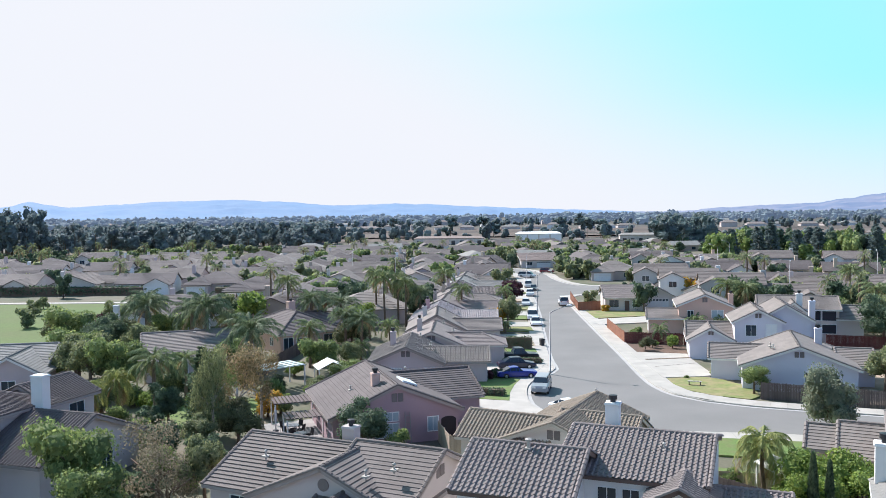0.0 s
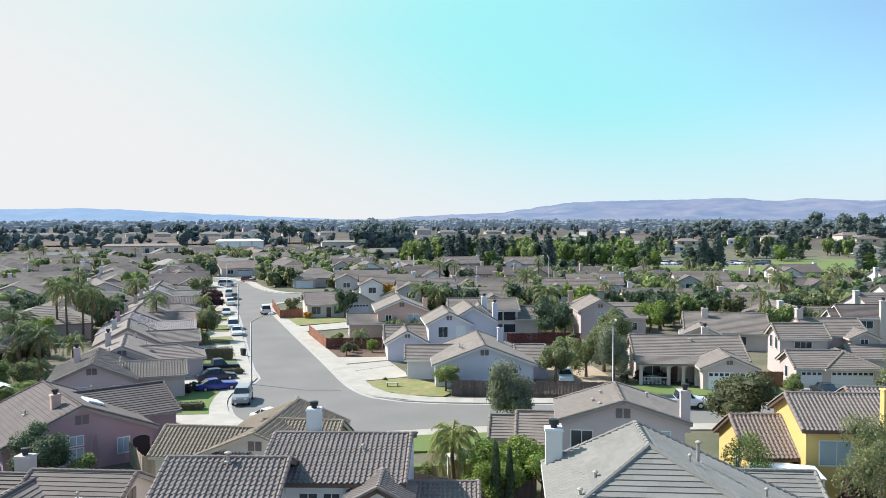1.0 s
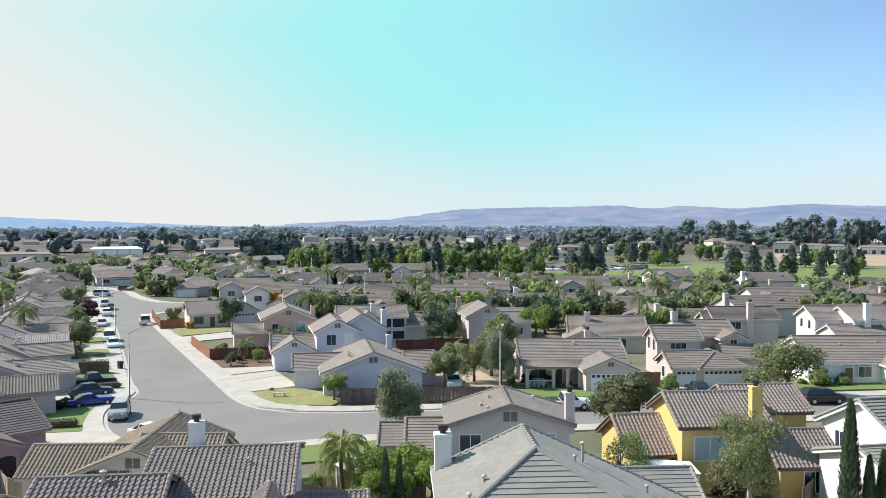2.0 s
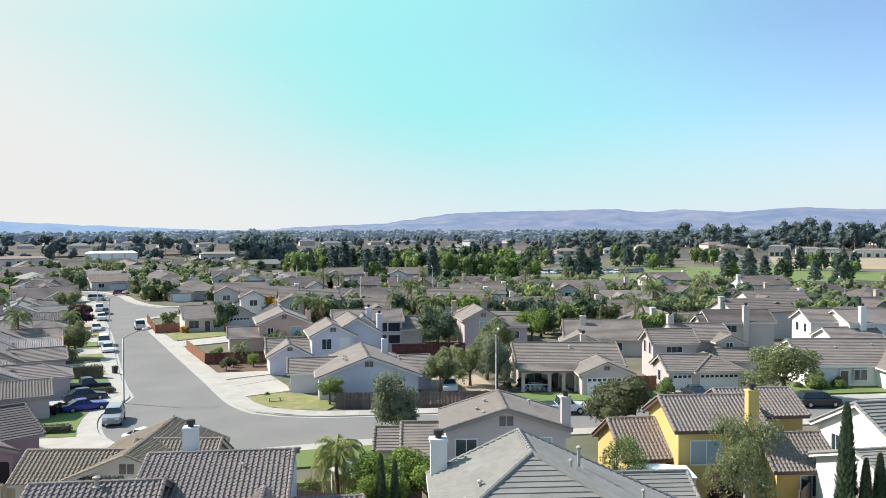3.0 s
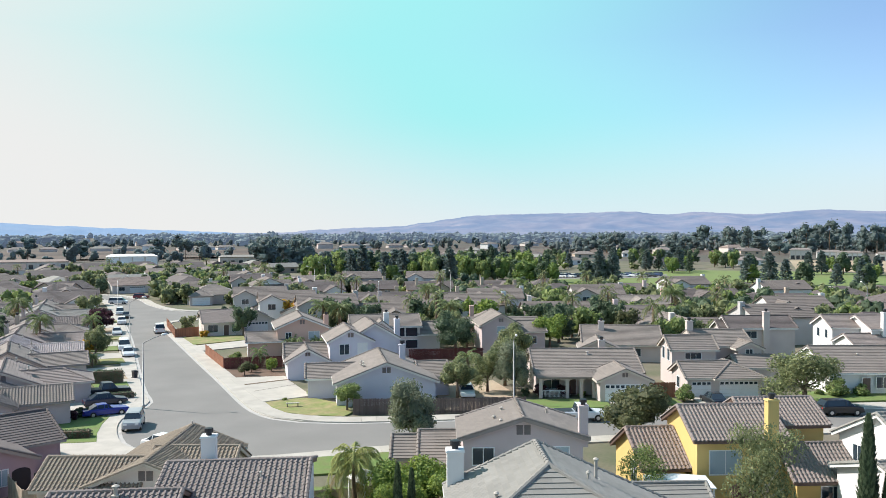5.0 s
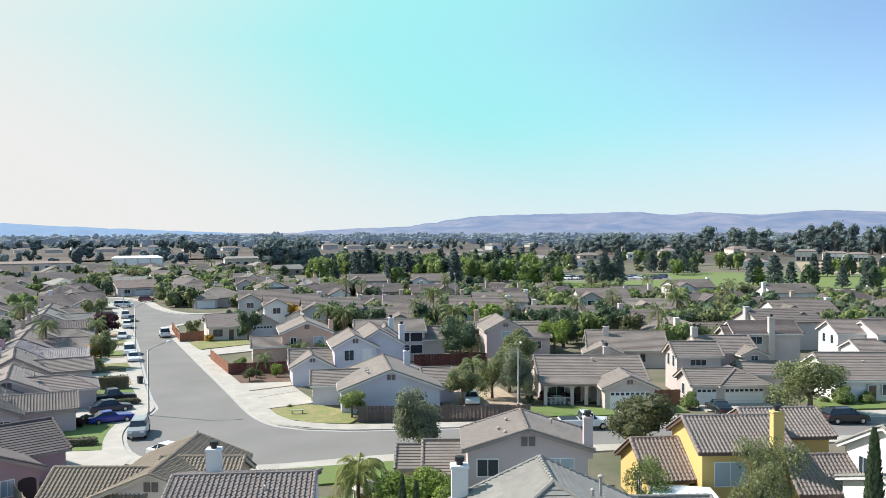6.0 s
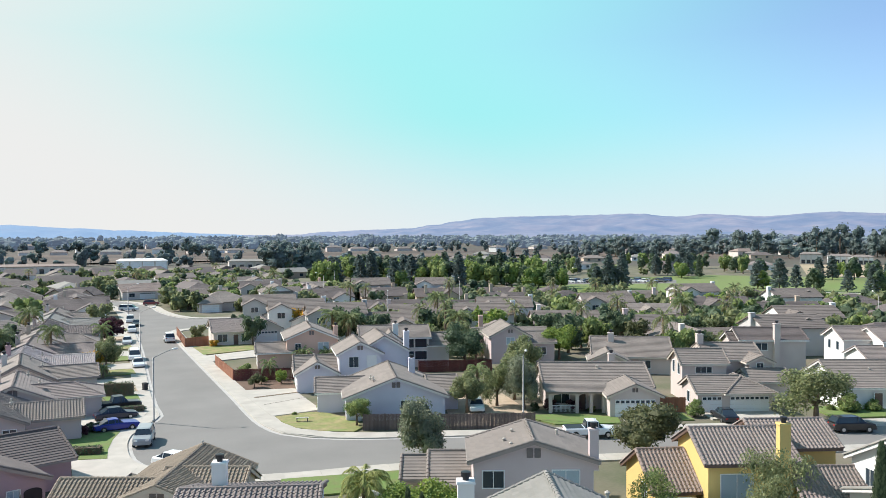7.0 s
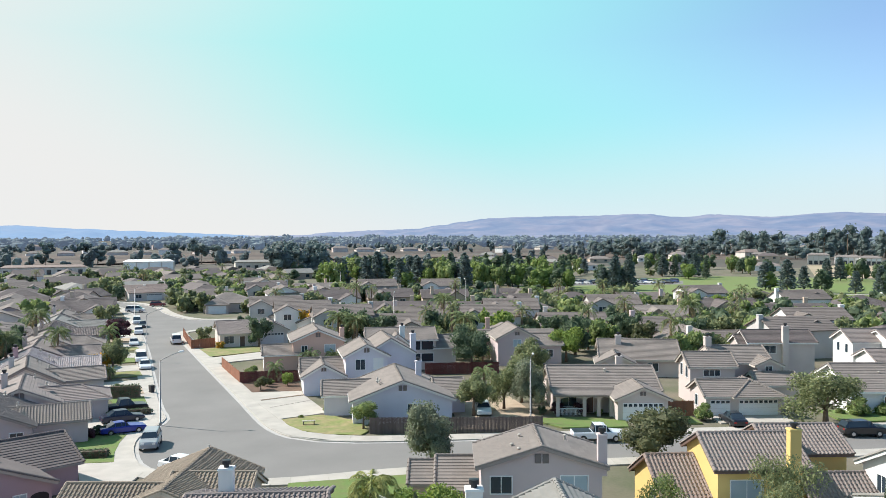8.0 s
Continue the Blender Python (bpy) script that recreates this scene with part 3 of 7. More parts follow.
def conifer(key, leaf="pine", R=2.2, H=11.0, count=1800, size=0.35, seed=1, power=0.85, low=0.12):
    """A pine or cypress shape: tiers of needled boughs that narrow upward."""
    rng = random.Random(seed)
    base, t, c = thing("tree", "", "tree", Matrix.Identity(4)), Geo(), Geo()
    t.tube([(0, 0, -0.1), (0, 0, H * 0.5), (0, 0, H * 0.97)], [0.03 * H * 0.6, 0.018 * H * 0.6, 0.02], 7)
    boughs = 60
    for i in range(boughs):
        f = i / boughs
        z = H * (low + (1 - low) * f)
        r = R * (1 - f) ** power * rng.uniform(0.72, 1.12) + 0.12
        a = i * 2.4 + rng.uniform(-0.3, 0.3)
        tip = Vector((r * math.cos(a), r * math.sin(a), z - r * 0.12))
        t.tube([(0, 0, z), tip], [0.05, 0.015], 4)
        for _ in range(int(count / boughs)):
            q = rng.random() ** 0.6
            p = Vector((0, 0, z)).lerp(tip, q) + Vector((rng.gauss(0, 0.13), rng.gauss(0, 0.13), rng.gauss(0, 0.1))) * r
            d = Vector((math.cos(a) + rng.gauss(0, 0.5), math.sin(a) + rng.gauss(0, 0.5), rng.gauss(0.15, 0.45))).normalized()
            b = d.orthogonal().normalized()
            b = Matrix.Rotation(rng.uniform(0, 6.28), 3, d) @ b
            s = size * rng.uniform(0.6, 1.3)
            c.face(p - d * s * 0.5, p + b * s * 0.4, p + d * s, p - b * s * 0.4)
    part("trunk", t, BARK, base)
    part("crown", c, leafmat(leaf), base)
    PLANTS[key] = base
    return base


def column_tree(key, leaf="dark", R=0.55, H=8.0, count=2600, size=0.16, seed=1):
    """A narrow Italian cypress."""
    rng = random.Random(seed)
    base, t, c = thing("tree", "", "tree", Matrix.Identity(4)), Geo(), Geo()
    t.tube([(0, 0, -0.1), (0, 0, H * 0.9)], [0.12, 0.03], 6)
    for _ in range(count):
        f = rng.random() ** 0.8
        r = R * min(1, (1 - f) ** 0.55 * 1.25) * min(1, 0.55 + f * 4) * rng.uniform(0.6, 1.12)
        a = rng.uniform(0, 6.28)
        p = Vector((r * math.cos(a), r * math.sin(a), 0.2 + f * H * 0.98))
        d = Vector((0.35 * math.cos(a), 0.35 * math.sin(a), 1 + rng.gauss(0, 0.2))).normalized()
        b = Vector((-math.sin(a), math.cos(a), rng.gauss(0, 0.2)))
        s = size * rng.uniform(0.6, 1.4)
        c.face(p - d * s, p + b * s * 0.5, p + d * s * 1.6, p - b * s * 0.5)
    part("trunk", t, BARK, base)
    part("crown", c, leafmat(leaf), base)
    PLANTS[key] = base
    return base


def palm(key, stem=5.0, reach=2.8, fronds=20, leaf="palm", seed=1, leaflets=22, r=0.17, skirt=4, sag=0.35, fall=92):
    """A feather palm: ringed trunk, arching fronds with hanging leaflets, some dead ones below."""
    rng = random.Random(seed)
    base, t, c, dead = thing("palm_tree", "", "palm tree", Matrix.Identity(4)), Geo(), Geo(), Geo()
    n = 14
    t.tube([(0.05 * math.sin(i * 0.5), 0, -0.1 + (stem + 0.1) * i / n) for i in range(n + 1)],
           [r * (1.25 - 0.3 * i / n) * (1.06 if i % 2 else 0.97) for i in range(n + 1)], 9)

    def frond(geo, az, up, length, bend):
        d = Vector((math.cos(az), math.sin(az), 0))
        side = Vector((-d.y, d.x, 0))
        side = (side + Vector((0, 0, rng.uniform(-0.35, 0.35)))).normalized()
        pts = [Vector((0, 0, stem - 0.05))]
        for i in range(9):
            a = up - bend * (i / 8) ** 1.3
            pts.append(pts[-1] + (d * math.cos(a) + Vector((0, 0, math.sin(a)))) * (length / 9))
        for i in range(9):
            w = 0.035 * (1 - i / 10)
            geo.face(pts[i] - side * w, pts[i] + side * w, pts[i + 1] + side * w, pts[i + 1] - side * w)
        for i in range(leaflets):
            x = (0.16 + 0.83 * i / leaflets) * 9
            k = min(int(x), 8)
            p, tang = pts[k].lerp(pts[k + 1], x - k), (pts[k + 1] - pts[k]).normalized()
            ln = length * 0.25 * math.sin(math.pi * (0.14 + 0.78 * x / 9)) + 0.06
            for s in (-1, 1):
                e = p + side * (s * ln * rng.uniform(0.4, 0.75)) + tang * ln * 0.5 + Vector((0, 0, -ln * rng.uniform(0.3, 0.8)))
                w = tang * ((0.022 + 0.011 * length) * (22 / leaflets) ** 0.7)
                geo.face(p - w, p + w, e + w * 0.2)

    for i in range(fronds):
        f = i / (fronds - 1)
        frond(c, i * 2.4 + rng.uniform(-0.25, 0.25), radians(84 - fall * f + rng.uniform(-9, 9)), reach * rng.uniform(0.85, 1.15) * (0.8 + 0.3 * f), radians(60 + 75 * sag + 15 * rng.random()))
    for i in range(skirt):
        frond(dead, i * 2.1 + 1, radians(-25 + rng.uniform(-16, 16)), reach * rng.uniform(0.7, 1.0), radians(60))
    part("trunk", t, BARK, base, smooth=True)
    part("fronds", c, leafmat(leaf), base)
    if skirt:
        part("dead_fronds", dead, leafmat("autumn"), base, "yellowed hanging fronds")
    PLANTS[key] = base
    return base


USED = set()


def plant(key, x, y, label, s=1.0, sz=None, turn=0.0, z=0.0, category="", group=""):
    """Stands a plant of a kind at a place."""
    base = PLANTS[key]
    m = pose(x, y, z, 0, 0, turn) @ Matrix.Diagonal((s, s, sz or s, 1))
    if key not in USED:
        USED.add(key)
        base.matrix_world = m
        ob = base
    else:
        base_scale = base.scale.copy()
        ob = copy_thing(base, m @ Matrix.Diagonal((*[1 / v for v in base_scale], 1)))
    return tagged(ob, label, category or ob.get("category", "tree"), group)


# ---------------------------------------------------------------- vehicles
def car(label, x, y, rz, color, kind="sedan", category="car", coat=0.6):
    """A parked vehicle: lofted body, glasshouse, wheels, lamps. Its nose points along its own -y."""
    paint = mat("paint_%d_%d_%d" % tuple(int(c * 99) for c in color), color, 0.28, 0.03, 0.8, 60, 0.0, coat=coat)
    ob = thing("car" if kind not in ("pickup", "van") else kind, label, category, pose(x, y, 0.03, 0, 0, rz))
    L, W, shape = {
        "sedan": (4.7, 0.90, [(0, .45, .62), (.03, .3, .72), (.3, .25, .92), (.36, .25, .95), (.80, .25, .98), (.97, .3, .92), (1, .45, .8)]),
        "coupe": (4.8, 0.92, [(0, .42, .66), (.03, .3, .78), (.34, .26, .92), (.8, .26, .92), (.97, .3, .86), (1, .42, .78)]),
        "suv": (4.6, 0.92, [(0, .5, .75), (.03, .36, .95), (.26, .32, 1.12), (.3, .32, 1.15), (.97, .34, 1.12), (1, .5, 1.0)]),
        "van": (5.1, 0.98, [(0, .5, .7), (.03, .34, .95), (.17, .3, 1.12), (.2, .3, 1.15), (.98, .32, 1.15), (1, .5, 1.1)]),
        "pickup": (5.6, 0.99, [(0, .5, .8), (.03, .4, 1.0), (.27, .38, 1.1), (.3, .38, 1.12), (.98, .4, 1.1), (1, .5, 1.0)])}[kind]
    roof = {"sedan": [(.28, .93, 0), (.40, 1.40, .24), (.48, 1.45, .2), (.70, 1.43, .22), (.86, .98, 0)],
            "coupe": [(.36, .9, 0), (.48, 1.28, .26), (.56, 1.32, .22), (.70, 1.28, .24), (.88, .92, 0)],
            "suv": [(.25, 1.12, 0), (.36, 1.60, .18), (.45, 1.67, .15), (.9, 1.65, .15), (.99, 1.14, .02)],
            "van": [(.14, 1.12, 0), (.30, 1.78, .18), (.38, 1.86, .14), (.93, 1.84, .14), (.99, 1.14, .02)],
            "pickup": [(.28, 1.1, 0), (.37, 1.72, .18), (.43, 1.78, .15), (.58, 1.77, .15), (.62, 1.1, .02)]}[kind]

    def ring(f, z0, z1, w):
        y0 = -L / 2 + L * f
        b = 0.06
        return [(-w + b, y0, z0), (w - b, y0, z0), (w, y0, z0 + b), (w, y0, z1 - 2 * b), (w - b * 1.6, y0, z1), (-w + b * 1.6, y0, z1), (-w, y0, z1 - 2 * b), (-w, y0, z0 + b)]

    def loft(rings):
        g = Geo()
        k = len(rings[0])
        for r in rings:
            g.v += r
        for i in range(len(rings) - 1):
            for j in range(k):
                g.f.append((i * k + j, i * k + (j + 1) % k, (i + 1) * k + (j + 1) % k, (i + 1) * k + j))
        g.f.append(tuple(range(k - 1, -1, -1)))
        g.f.append(tuple(range((len(rings) - 1) * k, len(rings) * k)))
        return g

    body = loft([ring(f, z0, z1, W * (0.88 if f in (0, 1) else 0.97 if f < 0.05 or f > 0.95 else 1)) for f, z0, z1 in shape])
    part("body", body, paint, ob)
    glass = Geo()
    top = Geo()
    sec = [[(-(W - .1 - i), -L / 2 + L * f, z), ((W - .1 - i), -L / 2 + L * f, z)] for f, z, i in roof]
    low = [[(-(W - .08), -L / 2 + L * f, 0), ((W - .08), -L / 2 + L * f, 0)] for f, z, i in roof]
    zb = roof[0][1] - 0.06
    for i in range(len(sec) - 1):
        a, b, c, d = sec[i][0], sec[i][1], sec[i + 1][1], sec[i + 1][0]
        target = top if abs(a[2] - d[2]) < 0.12 and min(a[2], d[2]) > zb + 0.3 else glass
        target.face(a, b, c, d)
        for s in (0, 1):
            p, q = low[i][s], low[i + 1][s]
            quad = [(p[0], p[1], zb), (q[0], q[1], zb), sec[i + 1][s], sec[i][s]]
            glass.face(*(quad if s else quad[::-1]))
    part("glasshouse", glass, GLASS, ob, "dark car windows")
    t2 = Geo()
    hi = [k for k, (f, z, i) in enumerate(roof) if z > zb + 0.3]
    for a, b in zip(hi, hi[1:]):
        (x0, y0, z0), (x1, y1, z1) = sec[a][0], sec[b][0]
        t2.solid([(x0 - .02, y0, z0), (-x0 + .02, y0, z0), (-x1 + .02, y1, z1), (x1 - .02, y1, z1)],
                 [(x0 + .05, y0, z0 + .04), (-x0 - .05, y0, z0 + .04), (-x1 - .05, y1, z1 + .04), (x1 + .05, y1, z1 + .04)])
    t2.weld()
    part("roof_panel", t2, paint, ob)
    for s in (0, 1):
        for k in range(len(sec)):
            x0, y0, z0 = sec[k][s]
            if z0 > zb + 0.3 and math.hypot(x, y) < 125:
                p, pl = low[k][s], Geo()
                pl.beam((p[0], p[1], zb), (x0, y0, z0 + .03), 0.08, 0.06, Vector((0, 1, 0)))
                part("pillar", pl, paint, ob)
    rw = 0.33 if kind in ("sedan", "coupe") else 0.38
    for s in (-1, 1):
        for f in (0.19, 0.80):
            y0 = -L / 2 + L * f
            w = Geo()
            w.tube([(s * (W - 0.2), y0, rw), (s * (W + 0.015), y0, rw)], [rw, rw], 18)
            tyre = part("wheel", w, RUBBER, ob)
            h = Geo()
            h.tube([(s * (W - 0.05), y0, rw), (s * (W + 0.03), y0, rw)], [rw * 0.62, rw * 0.5], 12)
            part("rim", h, CHROME, tyre)
        zl = shape[1][2] - 0.14
        hl, tl = Geo(), Geo()
        hl.box(s * W * 0.6 - 0.17, -L / 2 - 0.01, zl - 0.09, s * W * 0.6 + 0.17, -L / 2 + 0.12, zl + 0.07)
        tl.box(s * W * 0.68 - 0.14, L / 2 - 0.1, shape[-1][2] - 0.22, s * W * 0.68 + 0.14, L / 2 + 0.01, shape[-1][2] - 0.06)
        part("headlight", hl, LAMPGLASS, ob)
        part("tail_light", tl, REDGLASS, ob)
    for y0 in (-L / 2 - 0.05, L / 2 - 0.03):
        bp = Geo()
        bp.box(-W * 0.86, y0, 0.36, W * 0.86, y0 + 0.1, 0.54)
        part("bumper", bp, paint if kind != "pickup" else METAL, ob)
    if kind == "pickup":
        bed = Geo()
        bed.box(-W + 0.12, L * 0.14, 1.09, W - 0.12, L * 0.48, 1.13)
        part("bed_cover", bed, DARKMETAL, ob)
    return ob


# ---------------------------------------------------------------- ground, streets, pavements
g = Geo()
ring = [(4700 * math.cos(a), 4700 * math.sin(a), 0.0) for a in (2 * math.pi * i / 64 for i in range(64))]
g.face(*ring)
ground = new("ground", g.mesh("ground", SOIL))
tagged(ground, "dry bare soil and thin grass between the houses", "ground", kind="structure")

LEFT_KERB = smooth_line([(6, 292), (14, 281), (19.5, 268), (21.2, 250), (20.8, 228), (19.2, 200), (17.2, 165), (14.7, 133), (13.4, 116), (12.9, 107.5), (12.8, 102.4),
                         (11.2, 98.6), (8.9, 94), (7.9, 88), (8.4, 81.5), (12.5, 76.2), (17.5, 73.2), (23, 72), (29.4, 71), (45, 66.3), (75, 55.9), (140, 33), (230, 2)])
RIGHT_KERB = smooth_line([(230, 9.5), (140, 41), (81, 62.4), (53.6, 72.6), (38.5, 78.2), (33.3, 80.2), (29.2, 82.0), (25.9, 84.2), (23.6, 87.2), (22.6, 91.6), (22.5, 98),
                          (23.0, 111), (23.8, 138), (25.4, 184), (26.5, 190), (31, 194), (60, 200), (100, 208)])
FAR_KERB = smooth_line([(100, 218), (60, 210), (38, 214), (32, 223), (29.8, 240), (29.5, 258), (25, 277), (15, 290), (8, 299)])
road_outline = [tuple(p) for p in LEFT_KERB] + [tuple(p) for p in RIGHT_KERB] + [tuple(p) for p in FAR_KERB]
poly("road", road_outline, 0.02, ASPHALT, "worn grey asphalt residential street", "road")


def strip(name, line, d0, d1, z, material, thick, label, category):
    """A raised band along a line, between two offsets from it."""
    a, b = offset_line(line, d0), offset_line(line, d1)
    g = Geo()
    for i in range(len(line) - 1):
        ring = [a[i], a[i + 1], b[i + 1], b[i]]
        g.solid([(p.x, p.y, z - thick) for p in ring], [(p.x, p.y, z) for p in ring])
    ob = new(name, g.mesh(name, material))
    return tagged(ob, label, category, kind="structure")


GUTTER = mat("gutter_concrete", (0.40, 0.38, 0.355), 0.9, 0.1, 0.6, 20, 0.2)
for line, side in ((LEFT_KERB, -1), (RIGHT_KERB, -1), (FAR_KERB, -1)):
    strip("gutter", line, 0.45 * -side, 0.0, 0.03, GUTTER, 0.03, "pale concrete gutter along the street edge", "gutter")
    strip("kerb", line, 0.0, 0.16 * side, 0.15, CONCRETE, 0.15, "pale concrete kerb", "kerb")

slab_count = 0


def pavement(line, d0, d1, label, step=1.6):
    """Concrete slabs side by side, each its own piece, from kerb to yard."""
    root = thing("pavement", label, "pavement", Matrix.Identity(4), kind="structure")
    pts = [line[0]]
    for p in line[1:]:
        while (p - pts[-1]).length > step:
            pts.append(pts[-1] + (p - pts[-1]).normalized() * step)
    a, b = offset_line(pts, d0), offset_line(pts, d1)
    joined, n = Geo(), 0
    for i in range(len(pts) - 1):
        q = [a[i], a[i].lerp(a[i + 1], 0.992), b[i].lerp(b[i + 1], 0.992), b[i]]
        near = pts[i].y < 135 and pts[i].x < 90 and n < 290
        g = Geo() if near else joined
        g.solid([(p.x, p.y, 0.0) for p in q], [(p.x, p.y, 0.148) for p in q])
        if near:
            n += 1
            part("slab", g, CONCRETE, root)
    part("slabs", joined, CONCRETE, root, kind="stuff")


pavement(LEFT_KERB, -0.16, -2.2, "pale concrete sidewalk slabs beside the street")
pavement(RIGHT_KERB, -0.16, -2.4, "pale concrete sidewalk slabs beside the street")
pavement(FAR_KERB, -0.16, -2.2, "pale concrete sidewalk slabs at the far corner")


def driveway(pts, label="clean pale concrete driveway"):
    poly("driveway", pts, 0.165, CONCRETE, label, "driveway", 0.16)


def lawn(pts, material=LAWN, label="clipped green front lawn", z=0.17):
    poly("lawn", pts, z, material, label, "lawn", 0.16)


# driveways and lawns on the outer side of the bend
driveway([(8.1, 80.4), (7.6, 84.2), (2.6, 85.8), (2.6, 79.5), (6, 76)])
driveway([(7.4, 96.2), (10.4, 100.6), (11.6, 104.5), (11.8, 111), (3.5, 111), (3.0, 98.6)])
lawn([(2.4, 86.0), (5.8, 84.9), (6.1, 88.5), (6.9, 92.6), (7.9, 96.0), (3.0, 98.4), (1.0, 95)])
lawn([(8.0, 111.4), (11.7, 111.6), (11.8, 117.5), (7.5, 117.5)])
for k in range(6):
    y = 128 + 15.0 * k
    x = 13.6 + (y - 118) * 0.083
    driveway([(x - 2.3, y - 3), (x - 2.1, y + 3), (x - 8, y + 3.4), (x - 8.2, y - 2.6)])
    lawn([(x - 2.3, y - 8.5), (x - 2.3, y - 3.3), (x - 7.5, y - 2.9), (x - 7.7, y - 8.1)], LAWN if k == 2 else DRYLAWN if k % 2 else GRAVEL, "clipped green front lawn" if k == 2 else "thin patchy front lawn" if k % 2 else "pale gravel front yard")
# inner side of the bend
driveway([(24.6, 95.9), (24.5, 113.8), (31.9, 111.6), (31.4, 109.0), (30.9, 97.0), (29.2, 96.4)], "broad white concrete driveway of two garages")
lawn([(24.9, 95.5), (29.3, 96.0), (31.0, 94.6), (32.6, 90.4), (32.4, 86.0), (30.6, 84.3), (27.4, 86.4), (25.5, 89.0), (24.8, 92.4)], DRYLAWN, "thin yellow-green front lawn on the corner")
poly("planting_bed", [(25.3, 107.4), (31.6, 108.4), (31.6, 108.9), (25.3, 107.9)], 0.2, mat("dry_bed", (0.16, 0.12, 0.08), 0.95, 0.2, 0.8, 20, 0.4), "narrow dry planting strip between two driveways", "garden bed", 0.05)
poly("path", [(25.3, 102.6), (31.8, 104.9), (31.8, 105.05), (25.3, 102.75)], 0.172, mat("joint_filler", (0.12, 0.11, 0.10), 0.9, 0.1), "dark expansion joint across a driveway", "joint", 0.01)
lawn([(26.2, 150), (26.2, 161.5), (31, 161), (38, 160), (38, 153)], DRYLAWN, "thin green front lawn")
driveway([(25.2, 141.5), (25.4, 148.5), (38, 152.5), (40, 145)], "pale concrete driveway")
lawn([(52, 77.4), (51.0, 83), (57.5, 80.5), (60.5, 77.0), (59, 74.5)], LAWN, "green front lawn in shade")
lawn([(64.5, 73.2), (67.5, 72.0), (68.8, 75.2), (65, 77)], LAWN, "green front lawn strip")
driveway([(69.5, 71.2), (77.5, 67.8), (79.2, 71.2), (70.8, 75.2)])
driveway([(60.2, 74.3), (64.3, 73.2), (66.5, 78.2), (61.2, 80.6)])
lawn([(82.5, 65.5), (110, 54.5), (112, 60), (85, 71)], LAWN, "green front lawn")
lawn([(19, 70.9), (31.5, 68.2), (30, 63), (17.5, 66)], LAWN, "green front lawn beside the sidewalk")
poly("gravel_yard", [(41.6, 82.2), (49.6, 78.2), (53.6, 86), (56, 96), (48, 98.5)], 0.05, GRAVEL, "bare sandy side yard", "yard", 0.05)
poly("planting_bed", [(25.2, 114.3), (32.2, 112.2), (33.6, 119.4), (25.7, 121.4)], 0.06, mat("bark_mulch", (0.13, 0.08, 0.055), 0.95, 0.2, 0.8, 20, 0.4), "brown mulch planting bed", "garden bed", 0.06)

lawn([(-31, 79), (-26, 75), (-20, 79), (-19, 86), (-26, 90), (-31, 86)], LAWN, "green back-yard grass behind the houses", 0.06)
poly("patio", [(-18.4, 76.5), (-13.4, 67.6), (-10.6, 68.4), (-13.6, 78.4)], 0.06, mat("patio_concrete", (0.30, 0.28, 0.26), 0.9, 0.12, 0.6, 14, 0.2), "grey concrete patio behind the pink house", "patio", 0.06)
lawn([(17.4, 57), (20.6, 52.2), (26.5, 52.4), (24, 60), (19, 63)], LAWN, "green back-yard grass by the palm", 0.06)

# playing field on the far left and the park with its lawn
poly("sports_field", [(-190, 187), (-46, 184), (-46, 172), (-58, 140), (-56, 122), (-80, 116), (-150, 130), (-190, 160)], 0.05, mat("field_grass", (0.085, 0.125, 0.028), 0.97, 0.2, 0.09, 1.5, 0.3, other=(0.11, 0.125, 0.04)), "mown green playing field", "field", 0.05)
poly("footpath", [(-190, 191), (-46, 188), (-46, 185.6), (-190, 188.6)], 0.06, CONCRETE, "pale path along the playing field", "path", 0.06)
poly("park_lawn", [(140, 233), (175, 291), (221, 315), (299, 309), (340, 266), (339, 212), (222, 139), (205, 172), (174, 207)], 0.05, mat("park_grass", (0.12, 0.165, 0.04), 0.95, 0.2, 0.03, 2, 0.3, other=(0.17, 0.19, 0.07)), "mown green park lawn", "lawn", 0.05)
poly("footpath", [(224, 217), (246, 203), (262, 184), (286, 165), (288, 167), (265, 185), (248, 205), (226, 218)], 0.08, CONCRETE, "pale footpath across the park", "path", 0.05)
poly("car_park", [(189, 286), (202, 305), (258, 287), (241, 268)], 0.07, ASPHALT, "asphalt car park beside the park", "car park", 0.05)
poly("dry_field", [(-330, 560), (-250, 900), (330, 980), (420, 640), (250, 600), (40, 620), (-60, 560)], 0.06, STRAW, "wide brown dry field", "field", 0.06)
poly("dry_field", [(330, 560), (420, 760), (640, 700), (560, 470)], 0.06, STRAW, "brown dry field behind the park", "field", 0.06)
poly("dry_field", [(334, 280), (449, 383), (520, 300), (371, 197), (361, 244)], 0.06, mat("pale_dry_field", (0.33, 0.26, 0.17), 0.97, 0.15, 0.02, 1, 0.3), "pale mown dry grass field", "field", 0.06)

# ---------------------------------------------------------------- houses close to the camera
GRAYTRIM = mat("trim_taupe", (0.33, 0.28, 0.26), 0.6, 0.06)
